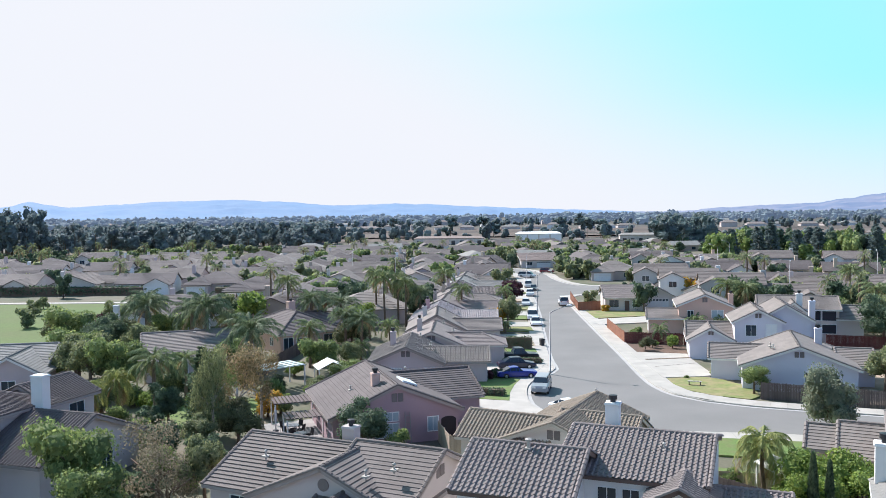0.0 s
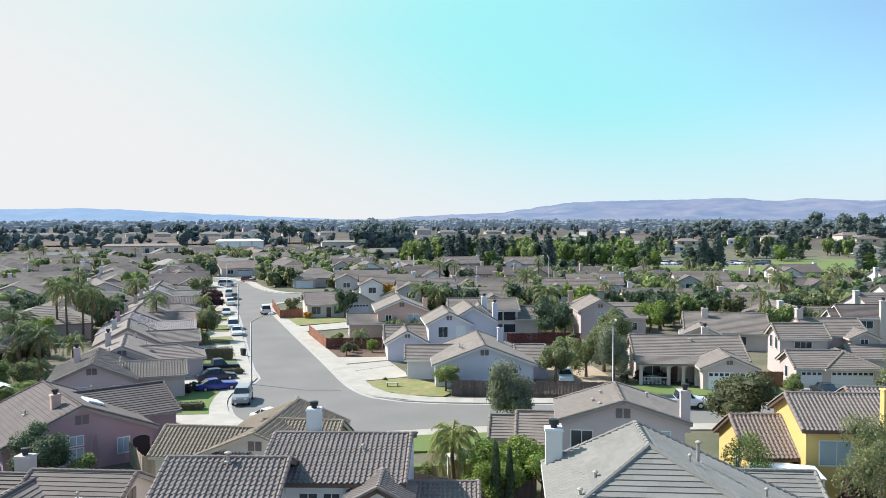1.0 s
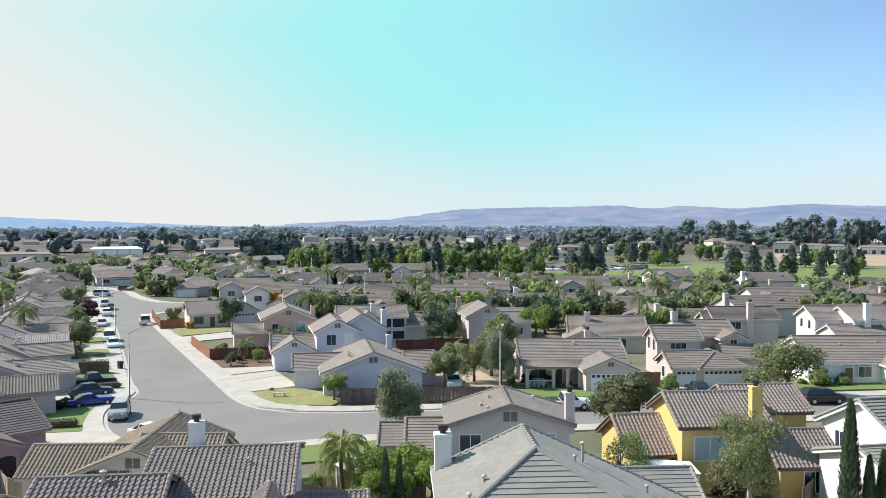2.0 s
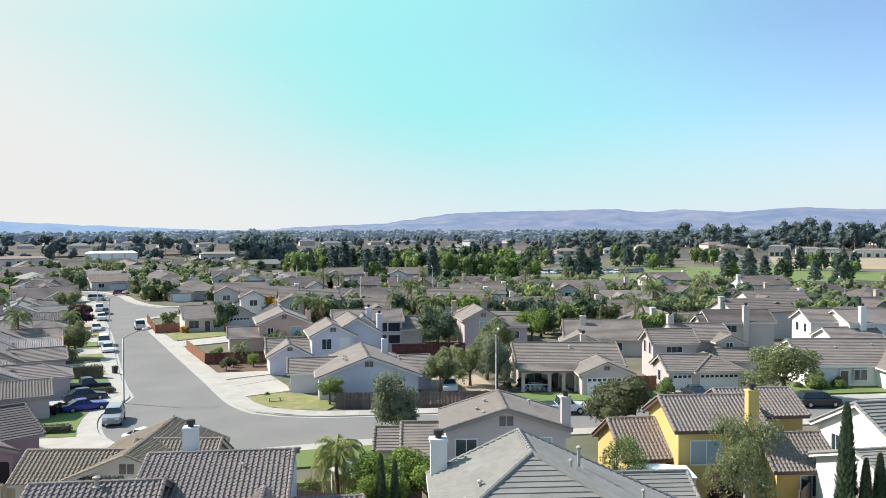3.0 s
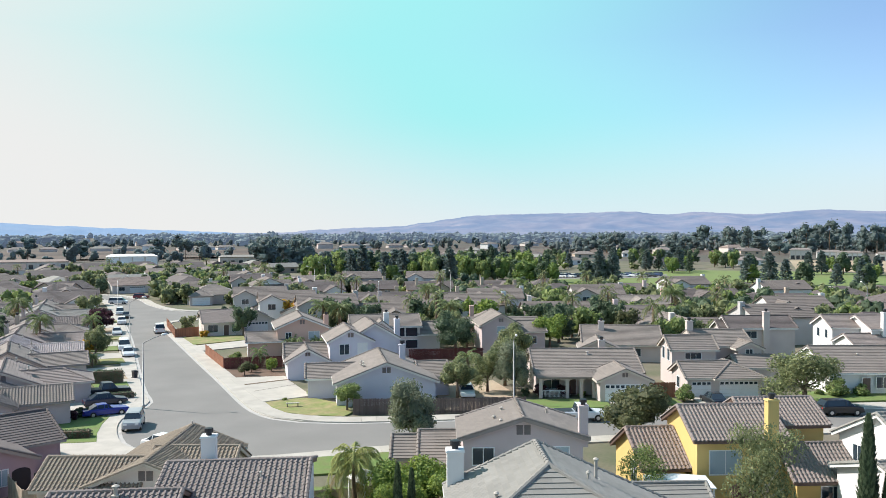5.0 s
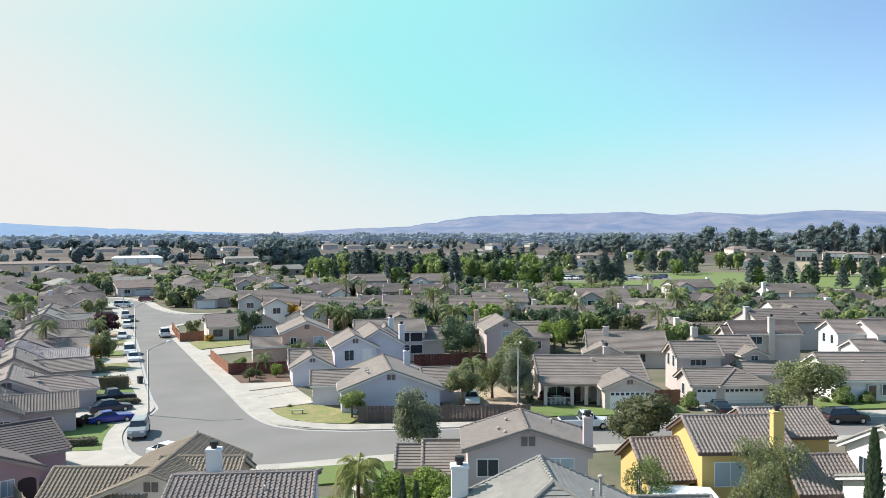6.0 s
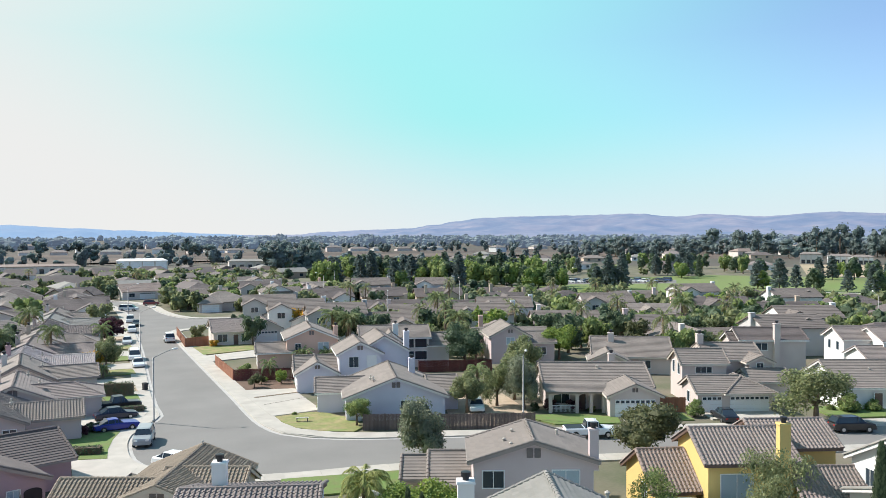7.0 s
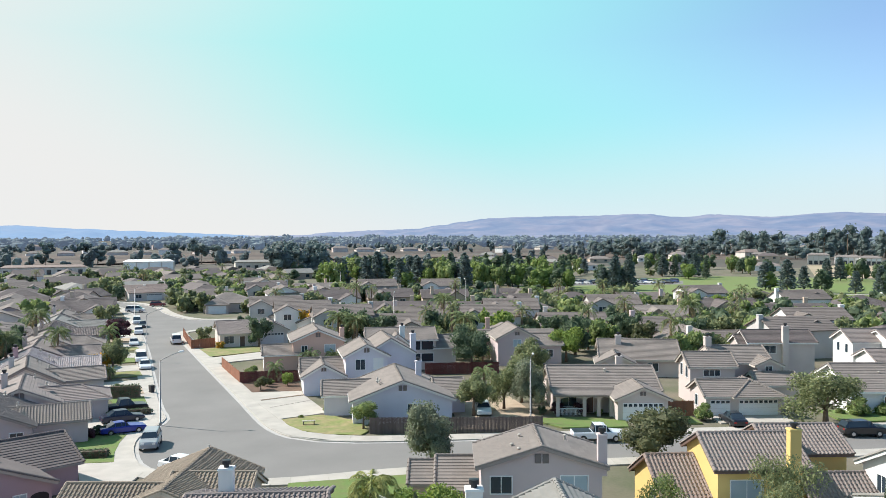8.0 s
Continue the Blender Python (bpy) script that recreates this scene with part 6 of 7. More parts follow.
wheelie_bin(13.1, 120.0, 20)
car("silver sport utility vehicle parked at the kerb", 9.7, 90.0, -13, (0.30, 0.31, 0.325), "suv", coat=0.35)
car("white sedan parked at the bend", 11.3, 79.2, 35, (0.75, 0.75, 0.75), "sedan")
car("glossy deep blue coupe on a driveway", 7.6, 97.4, 97, (0.008, 0.025, 0.25), "coupe", coat=0.3)
car("dark blue sedan on a driveway", 8.0, 103.2, 97, (0.012, 0.018, 0.04), "sedan", coat=0.2)
car("black pickup truck on a driveway", 8.5, 108.3, 97, (0.006, 0.008, 0.014), "pickup", "pickup truck", coat=0.2)
car("white sedan parked on the street", 14.5, 142.4, -3, (0.70, 0.72, 0.74), "sedan")
car("white van parked on the street", 14.7, 150.4, -4, (0.75, 0.75, 0.75), "van", "van")
car("silver sedan parked on the street", 15.6, 173.0, -5, (0.6, 0.6, 0.61), "sedan")
car("white hatchback parked on the street", 18.3, 192.0, -5, (0.7, 0.7, 0.7), "suv")
car("pale van parked on the street", 20.0, 214.0, -5, (0.6, 0.6, 0.6), "van", "van")
car("dark sedan parked on the street", 20.6, 206.0, -5, (0.05, 0.05, 0.06), "sedan")
car("white minivan parked at the far kerb", 23.5, 172.6, 176, (0.74, 0.74, 0.74), "van", "van")
car("white motorhome at the end of the street", 22.6, 246.0, 70, (0.72, 0.72, 0.72), "van", "motorhome")
car("maroon car at the end of the street", 30.5, 262.0, 80, (0.2, 0.02, 0.03), "suv")
car("white car in the sandy side yard", 47.9, 88.4, -24, (0.65, 0.67, 0.66), "sedan")
car("white pickup truck at the kerb", 52.4, 71.4, 66, (0.75, 0.76, 0.78), "pickup", "pickup truck")
car("dark blue-black sedan on a driveway", 70.7, 70.6, 156, (0.01, 0.012, 0.018), "sedan", coat=0.3)
car("black car parked on the street", 79.0, 60.4, 66, (0.012, 0.012, 0.014), "suv")
car("white car on a far driveway", 98.5, 126.0, 30, (0.7, 0.7, 0.72), "van", "van")
car("dark car behind the pink house", 46.6, 136.5, 0, (0.03, 0.03, 0.035), "sedan")

# garden shelters
def shelter(name, label, x, y, turn, w, d, h, material, rise=0.25, slats=0):
    """A roof on four posts; with slats it is an open pergola."""
    ob = thing(name, label, "shelter", pose(x, y, 0, 0, 0, turn))
    for sx in (-1, 1):
        for sy in (-1, 1):
            p = Geo()
            p.box(sx * (w / 2 - .15) - .06, sy * (d / 2 - .15) - .06, 0, sx * (w / 2 - .15) + .06, sy * (d / 2 - .15) + .06, h)
            part("post", p, TRIM_WHITE, ob)
    if slats:
        for i in range(slats):
            s = Geo()
            u = -w / 2 + w * (i + 0.5) / slats
            s.box(u - w / slats * 0.36, -d / 2, h, u + w / slats * 0.36, d / 2, h + 0.1)
            part("slat", s, material, ob)
    else:
        c = Geo()
        for a, b in ((-1, 0), (0, 1)):
            z0, z1 = h + (rise if a == 0 else 0), h + (rise if b == 0 else 0)
            c.solid([(a * w / 2, -d / 2, z0 - .05), (b * w / 2, -d / 2, z1 - .05), (b * w / 2, d / 2, z1 - .05), (a * w / 2, d / 2, z0 - .05)],
                    [(a * w / 2, -d / 2, z0), (b * w / 2, -d / 2, z1), (b * w / 2, d / 2, z1), (a * w / 2, d / 2, z0)])
        part("cover", c, material, ob)


shelter("canopy", "pale blue-white sheet canopy by the yellow house", 40.6, 43.7, -30, 4.4, 3.0, 2.65, WHITEPLASTIC, 0.12)
shelter("canopy", "white canopy in a back yard", 22.2, 55.8, 10, 2.4, 2.4, 2.2, TRIM_WHITE, 0.5)
shelter("pergola", "white slatted pergola with pale roof sheet", -20.6, 92.8, 42, 6.8, 3.6, 2.5, mat("corrugated_sheet", (0.45, 0.52, 0.5), 0.5, 0.1), 0.1, 9)
shelter("gazebo", "white garden shed with a pitched pale roof", -14.1, 93.6, 20, 3.4, 3.2, 2.3, TRIM_WHITE, 0.8)
shelter("pergola", "brown wooden slatted pergola", -14.9, 76.0, 20, 4.2, 3.0, 2.5, WOODFENCE, 0.1, 12)
shelter("pergola", "brown wooden slatted pergola beside the pink house", -12.9, 70.6, 20, 3.8, 2.6, 2.4, WOODFENCE, 0.1, 10)


def lawn_bench(x, y, turn):
    ob = thing("bench", "low weathered wooden bench on the corner lawn", "bench", pose(x, y, 0.17, 0, 0, turn))
    for k in range(3):
        g = Geo()
        g.box(-0.75, -0.2 + 0.14 * k, 0.38, 0.75, -0.09 + 0.14 * k, 0.43)
        part("slat", g, CONCRETE, ob)
    for u in (-0.6, 0.6):
        g = Geo()
        g.box(u - 0.05, -0.18, 0, u + 0.05, 0.18, 0.38)
        part("leg", g, WOODFENCE, ob)


lawn_bench(27.0, 91.6, -15)
wood_fence("low board fence behind the palm", [(17.6, 57.8), (23.4, 56.4)], 1.3, mat("pale_fence_wood", (0.42, 0.33, 0.25), 0.9, 0.12, 0.7, 12, 0.3, per_island=0.15))


# patio things behind the pink house
PATIOMETAL = mat("patio_metal", (0.05, 0.05, 0.055), 0.5, 0.1, metal=0.6)


def patio_table(x, y):
    ob = thing("patio_table", "round dark metal garden table on the patio", "table", pose(x, y, 0.06))
    g = Geo()
    g.tube([(0, 0, 0.70), (0, 0, 0.74)], [0.6, 0.6], 16)
    part("tabletop", g, mat("table_glass", (0.35, 0.38, 0.38), 0.2, 0.05), ob)
    for k in range(4):
        a = math.pi / 4 + k * math.pi / 2
        g = Geo()
        g.tube([(0.5 * math.cos(a), 0.5 * math.sin(a), 0), (0.36 * math.cos(a), 0.36 * math.sin(a), 0.7)], [0.025, 0.025], 6)
        part("leg", g, PATIOMETAL, ob)


def patio_chair(x, y, turn):
    ob = thing("patio_chair", "dark metal garden chair on the patio", "chair", pose(x, y, 0.06, 0, 0, turn), "chairs on the patio")
    g = Geo()
    g.box(-0.24, -0.24, 0.42, 0.24, 0.24, 0.46)
    part("seat", g, PATIOMETAL, ob)
    g = Geo()
    g.solid([(-0.24, 0.22, 0.46), (0.24, 0.22, 0.46), (0.24, 0.26, 0.46), (-0.24, 0.26, 0.46)], [(-0.24, 0.34, 0.95), (0.24, 0.34, 0.95), (0.24, 0.37, 0.95), (-0.24, 0.37, 0.95)])
    part("backrest", g, PATIOMETAL, ob)
    for u in (-0.21, 0.21):
        for v in (-0.21, 0.21):
            g = Geo()
            g.tube([(u * 1.1, v * 1.1, 0), (u, v, 0.42)], [0.018, 0.018], 6)
            part("leg", g, PATIOMETAL, ob)


def closed_umbrella(x, y):
    ob = thing("patio_umbrella", "closed pale canvas umbrella on the patio", "umbrella", pose(x, y, 0.06))
    g = Geo()
    g.tube([(0, 0, 0), (0, 0, 0.08)], [0.28, 0.26], 12)
    part("base", g, PATIOMETAL, ob)
    g = Geo()
    g.tube([(0, 0, 0.08), (0, 0, 2.5)], [0.025, 0.025], 8)
    part("pole", g, PATIOMETAL, ob)
    g = Geo()
    g.tube([(0, 0, 0.9), (0, 0, 1.1), (0, 0, 1.8), (0, 0, 2.5)], [0.2, 0.17, 0.12, 0.03], 10)
    part("canopy", g, mat("pale_canvas", (0.55, 0.52, 0.48), 0.9, 0.1), ob)


for x, y in ((-14.6, 73.4), (-13.4, 70.6)):
    patio_table(x, y)
    for k in range(4):
        a = k * math.pi / 2 + x
        patio_chair(x + 0.95 * math.cos(a), y + 0.95 * math.sin(a), math.degrees(a) - 90)
closed_umbrella(-16.3, 74.2)


def ladder(x, y, turn, lean):
    ob = thing("ladder", "grey metal ladder leaning against the pink wall", "ladder", pose(x, y, 0.05, lean, 0, turn))
    for u in (-0.22, 0.22):
        g = Geo()
        g.box(u - 0.025, -0.03, 0, u + 0.025, 0.03, 2.7)
        part("rail", g, METAL, ob)
    for k in range(8):
        g = Geo()
        g.tube([(-0.22, 0, 0.3 + 0.3 * k), (0.22, 0, 0.3 + 0.3 * k)], [0.018, 0.018], 6)
        part("rung", g, METAL, ob)


ladder(-3.9, 69.55, 18.6, -8)


# planting along the front yards
for k, x, y, sc in (("shrub", 6.6, 116.0, 0.5), ("darkshrub", 5.2, 97.6, 0.75), ("plumshrub", 4.2, 96.2, 0.7), ("shrub", 9.2, 126.2, 0.5), ("lowpalm", 8.6, 133.6, 0.75), ("darkshrub", 9.0, 141.0, 0.6), ("shrub", 27.2, 95.6, 0.35), ("shrub", 31.8, 96.2, 0.45),
                    ("rustleaf", 28.6, 117.4, 0.3), ("limeshrub", 29.4, 119.0, 0.5), ("shrub", 60.0, 81.4, 0.5), ("darkshrub", 54.2, 85.0, 0.6), ("shrub", 86.0, 68.6, 0.6), ("limeshrub", 93.4, 67.0, 0.5)):
    plant(k, x, y, "low garden plant in a front yard bed", sc, sc * 0.95, x * 23)
for k, x, y, sc, sz in (("oak2", -13.6, 82.4, 0.6, 0.55), ("shrub", -17.2, 81.0, 1.2, 1.3), ("limeshrub", -14.4, 86.0, 1.3, 1.2), ("oak", -12.2, 92.4, 0.7, 0.6), ("shrub", -19.6, 88.0, 1.5, 1.5), ("limeshrub", -11.4, 98.6, 1.4, 1.4), ("oak2", -13.0, 104.6, 0.75, 0.7),
                        ("shrub", -17.6, 106.4, 1.5, 1.6), ("lowpalm", -12.4, 110.6, 0.9, 1.0), ("oak", -14.8, 123.0, 0.7, 0.65), ("limeshrub", -19.4, 99.6, 1.2, 1.2), ("darkshrub", -16.0, 110.0, 1.4, 1.4)):
    plant(k, x, y, "bushy green shrub in the back gardens", sc, sz, x * 41)

for k, x, y, sc, sz in (("darkshrub", -28.0, 74.0, 1.5, 1.6), ("shrub", -31.6, 76.0, 1.4, 1.5), ("shrub", -26.2, 68.4, 1.6, 1.8), ("darkshrub", -24.0, 66.0, 1.6, 1.9), ("shrub", -22.6, 62.6, 1.4, 1.6), ("darkshrub", -19.8, 64.2, 1.5, 1.6), ("limeshrub", -30.8, 82.6, 1.4, 1.5), ("darkshrub", -35.6, 82.0, 1.6, 1.7), ("shrub", -25.4, 80.6, 1.3, 1.4), ("darkshrub", -21.4, 77.4, 1.5, 1.6),
                        ("shrub", -33.6, 85.0, 1.5, 1.7), ("darkshrub", -28.6, 88.6, 1.6, 1.7), ("goldshrub", -18.2, 79.6, 1.2, 1.3), ("shrub", -38.4, 84.6, 1.6, 1.8), ("oak2", -30.6, 86.4, 0.8, 0.9), ("oak", -24.6, 86.6, 0.7, 0.8), ("darkleaf", -26.8, 76.2, 0.7, 0.8)):
    plant(k, x, y, "dense green shrub between the back yards", sc, sz, x * 37)

# ---------------------------------------------------------------- middle distance: houses along the back streets
h = House("white two-storey house with a pink gable and low garage", 36.02, 131.0, -11.9, "salmon", "taupe", TRIM_WHITE, "flat", mid=True)
h.block(0.03, 7.96, -0.83, 9.0, 4.66, 1.68, "y")
h.block(-4.6, 1.0, -1.03, 4.65, 2.65, 1.12, "x")
h.window("f", -0.83, 5.9, 2.7, 1.7, 1.2, 1, BLIND)
h.window("f", -0.83, 1.8, 2.7, 0.9, 1.1, 1)
h.vent("f", -0.83, 4.0, 5.2, 0.5, 0.6)
h.chimney(8.3, 3.0, 0.0, 6.2, 0.75, 0.7)
h.garage("l", -4.6, 1.8, 4.6)
h = House("dusty pink two-storey house with a taupe gable and side wing", 67.0, 118.4, -20, "mauve", "taupe", TRIM, "flat", mid=True)
h.block(0.0, 6.4, 0.0, 9.0, 4.6, 1.7, "y")
h.block(5.6, 11.0, 1.5, 8.5, 3.3, 1.3, "x")
h.window("f", 0.0, 3.2, 3.2, 1.3, 1.1, 1, BLIND)
h.window("f", 1.5, 8.8, 1.2, 1.5, 1.2, 1)
h.vent("f", 0.0, 3.2, 5.1, 0.5, 0.5)
h = House("cream ranch house with a porch and brown roof", 30.3, 163.3, -6, "cream", "brown", TRIM, "flat", mid=True)
h.block(0, 7.5, -2.0, 10.5, 2.7, 1.8, "x")
h.block(7.5, 13.4, 1.0, 9.0, 2.7, 1.6, "y")
h.window("f", -2.0, 1.7, 0.8, 1.8, 1.4, 1)
h.door("f", -2.0, 4.2)
h.window("f", -2.0, 6.0, 0.8, 1.4, 1.4, 1)
h.garage("f", 1.0, 10.4, 4.4)
h = House("tan house with garage closing the end of the street", 24.5, 287.0, 8, "cream", "rose", TRIM, "flat", mid=False)
h.block(0, 13, 0, 11, 2.8, 2.2, "x")
h.garage("f", 0, 8.0, 4.9)
h.window("f", 0, 3.0, 0.9, 1.8, 1.2)
h.done()
h = House("beige ranch house among back gardens", -36.5, 96.3, 20, "beige", "taupe", TRIM, "flat", mid=True)
h.block(0, 12.5, 0, 12.0, 2.75, 2.3, "x")
h.window("f", 0, 4.0, 0.9, 1.8, 1.2)
h.pipe(3.0, 5.4, 4.7, 0.2, 0.1)
h.pipe(6.0, 5.6, 4.8, 0.2, 0.1)
h = House("pink-beige house with a dark hip roof and patio windows", -24.2, 114.9, 36, "salmon", "dark", TRIM, "flat", mid=True)
h.block(0, 9.6, 0, 13.0, 3.0, 2.3, "y", (True, True))
h.block(6.0, 14.0, 5.0, 12.0, 2.9, 1.7, "x", (False, True))
h.window("f", 0, 1.2, 0.3, 1.4, 2.0, 1)
h.window("f", 0, 3.2, 1.0, 1.5, 1.1, 2)
h.window("f", 0, 7.6, 0.3, 1.6, 2.0, 1)
h.window("l", 0, 3.0, 1.0, 1.0, 1.1, 1)
h.chimney(5.4, 8.0, 4.5, 6.6, 1.1, 0.9)
h = House("grey house with white-trimmed front gable", -56.0, 90.0, 10, "mauve", "gray", TRIM_WHITE, "flat", mid=True)
h.block(0, 10, 0, 10, 2.8, 2.0, "x")
h.block(4.0, 10.5, -3.0, 4.0, 2.8, 1.8, "y")
h.window("f", -3.0, 7.2, 0.8, 1.4, 1.2)

PLACED = [(39, 138, 15), (73, 121, 13), (38, 176, 15), (31, 292, 14), (-30, 103, 14), (-24, 121, 16), (-51, 95, 12), (40, 98, 16), (41, 115, 16), (53, 131, 16), (61, 90, 15), (76, 80, 16), (98, 72, 18), (117, 86, 20), (100, 92, 16), (83, 110, 15), (-5, 75, 14), (46, 47, 14), (56, 35, 14)]
PLACED += [(-1.5 + 0.08 * 13.5 * k, 98 + 13.4 * k, 13) for k in range(9)]


PLACED.append((52, 497, 34))


def clear(x, y, r):
    return all((x - a) ** 2 + (y - b) ** 2 > (r * 0.5 + q * (0.62 if r > 5 else 0.5)) ** 2 for a, b, q in PLACED)


def inside(x, y, pts):
    hit = False
    for (x0, y0), (x1, y1) in zip(pts, pts[1:] + pts[:1]):
        if (y0 > y) != (y1 > y) and x < (x1 - x0) * (y - y0) / (y1 - y0) + x0:
            hit = not hit
    return hit


OPEN = ([(-200, 208), (-50, 206), (-42, 184), (-42, 172), (-54, 140), (-52, 118), (-84, 108), (-160, 124), (-200, 156)],
        [(132, 229), (78, 290), (104, 386), (210, 364), (311, 311), (460, 386), (530, 282), (229, 112), (203, 159), (168, 201)],
        [(2, 76), (5, 120), (9, 290), (36, 290), (33, 195), (27, 90), (40, 82), (120, 55), (120, 40), (30, 66)],
        [(26, 190), (34, 222), (102, 226), (102, 200)])


def free(x, y, r=6):
    return not any(inside(x, y, p) for p in OPEN) and clear(x, y, r)


# prototypes, then copies
PROTO = []
for wall, roof, kind, text in (("cream", "earth", 0, "cream single-storey house with a brown tiled roof"), ("beige", "taupe", 1, "beige single-storey house with a hip roof"), ("white", "earth", 2, "white two-storey house with a brown gable roof"),
                               ("mauve", "earth", 0, "mauve single-storey house with a taupe roof"), ("tan", "umber", 3, "tan house with a cross-gabled brown roof"), ("gray", "earth", 2, "grey two-storey house with a grey-brown gable roof"),
                               ("salmon", "taupe", 3, "salmon house with a taupe tiled roof"), ("beige", "dark", 1, "beige single-storey house with a dark hip roof"), ("white", "dark", 0, "white single-storey house with a dark brown roof"),
                               ("cream", "umber", 2, "cream two-storey house with a brown roof")):
    h = House(text, 0, -300 - 30 * len(PROTO), 0, wall, roof, TRIM_WHITE if kind == 2 else TRIM, "flat", mid=False, group="houses of the neighbourhood")
    if kind == 0:
        h.block(-7, 7, -5.5, 5.5, 2.75, 2.2, "x")
        h.block(0.5, 6.5, -9.0, 0, 2.65, 1.5, "y")
        h.garage("f", -9.0, 3.5, 4.6, 2.15, False)
        h.window("f", -5.5, -3.5, 0.9, 1.8, 1.2)
        h.window("l", -7, 0.5, 0.9, 1.4, 1.2)
        h.window("b", 5.5, 2.0, 0.9, 1.6, 1.2)
        h.chimney(-5.0, 3.0, 3.0, 6.0, 0.9, 0.8)
    elif kind == 1:
        h.block(-7, 7, -6, 6, 2.75, 2.4, "x", (True, True))
        h.block(-6.5, -0.5, -9, 0, 2.65, 1.6, "y", (True, False))
        h.garage("f", -9, -3.5, 4.6, 2.15, False)
        h.window("f", -6, 3.5, 0.9, 1.8, 1.2)
    elif kind == 2:
        h.block(-6, 6, -4.5, 4.5, 5.0, 1.9, "x")
        h.block(-1.5, 5.5, -8.0, 0, 2.8, 1.5, "y")
        h.block(-6.2, -1.0, -6.0, 2, 5.0, 1.3, "y")
        h.garage("f", -8.0, 2.0, 4.6, 2.15, False)
        h.window("f", -6.0, -3.6, 3.2, 1.6, 1.2)
        h.window("f", -4.5, 2.5, 3.3, 1.8, 1.0)
        h.window("l", -6.2, -2.0, 3.2, 1.4, 1.2)
        h.chimney(6.3, 0.5, 0, 7.4, 0.9, 0.9)
    else:
        h.block(-7, 7, -5, 5, 2.75, 2.1, "x")
        h.block(-6, 0, -8, 6, 2.75, 1.9, "y")
        h.window("f", -8, -3, 0.9, 1.8, 1.2)
        h.window("f", -5, 3.5, 0.9, 1.6, 1.2)
        h.chimney(4.0, 3.0, 3.0, 6.1, 0.9, 0.8)
    PROTO.append(h.done())
PROTO_USED = set()


def town_house(k, x, y, rz):
    base = PROTO[k]
    m = pose(x, y, 0, 0, 0, rz)
    PLACED.append((x, y, 13))
    if k not in PROTO_USED:
        PROTO_USED.add(k)
        base.matrix_world = m
        return base
    return copy_thing(base, m)


# clearly seen ones
town_house(2, 84.0, 152.0, -24)
town_house(2, 96.0, 164.0, -24)
town_house(6, 76.0, 131.5, 66)
town_house(0, 101.0, 147.0, -24)
town_house(5, 124.0, 163.0, -24)
town_house(6, 131.0, 152.0, -30)
town_house(4, 161.0, 141.0, -24)
town_house(2, 137.0, 116.0, -24)
town_house(2, 52.0, 181.0, -12)
town_house(5, 56.5, 167.0, -12)
town_house(5, 50.0, 197.0, -12)
town_house(0, 66.0, 162.0, -20)
town_house(3, 78.0, 176.0, -20)
# two rows behind the second side street
for k, (x, y, a) in enumerate(((47, 239, -8), (62, 236, 82), (78, 238, -8), (95, 236, -12), (45, 258, 172), (62, 256, -8), (80, 257, 82), (98, 254, -12), (48, 279, -8), (66, 277, 82), (84, 276, -8))):
    town_house((1, 2, 8, 4, 0, 9, 3, 5, 7, 2, 6)[k], x, y, a)
# the row goes on to the end of the street
for k, (x, y, a) in enumerate(((8.6, 231, -5), (9.4, 247, 88), (8.0, 264, 0), (-7.5, 226, 88), (-7.0, 243, -4), (-8.5, 261, 86), (-6.0, 279, 0), (10.0, 281, 40))):
    town_house((8, 4, 7, 3, 1, 0, 7, 4)[k], x, y, a)
rng = random.Random(8)
for row in range(15):
    for col in range(18):
        # right of the main street, on streets turned with the bend
        u, v = 30 + col * 17.5, 118 + row * 22.0
        a = radians(-20)
        x, y = 20 + u * math.cos(a) - (v - 118) * math.sin(a), 118 + u * math.sin(a) + (v - 118) * math.cos(a)
        x, y = x + rng.uniform(-2, 2), y + rng.uniform(-2, 2)
        k = rng.choice((0, 1, 2, 3, 4, 5, 7, 8, 9, 7, 4))
        if y > 60 and x > 36 and math.hypot(x, y) < 330 and rng.random() < 0.92 and free(x, y, 12):
            town_house(k, x, y, rng.choice((-20, 70, -20, 160)) + rng.uniform(-4, 4))
for row in range(14):
    for col in range(14):
        # left of it
        y = 132 + row * 20.0 + rng.uniform(-2, 2)
        x = -18.5 + 0.07 * (min(y, 240) - 97) - col * 17.0 + rng.uniform(-1.5, 1.5)
        k = rng.choice((0, 1, 3, 4, 0, 1, 7, 8, 7, 9))
        if x > -0.66 * y - 10 and math.hypot(x, y) < 350 and rng.random() < 0.88 and free(x, y, 12):
            town_house(k, x, y, rng.choice((4, 94, 4, 184)) + rng.uniform(-5, 5))


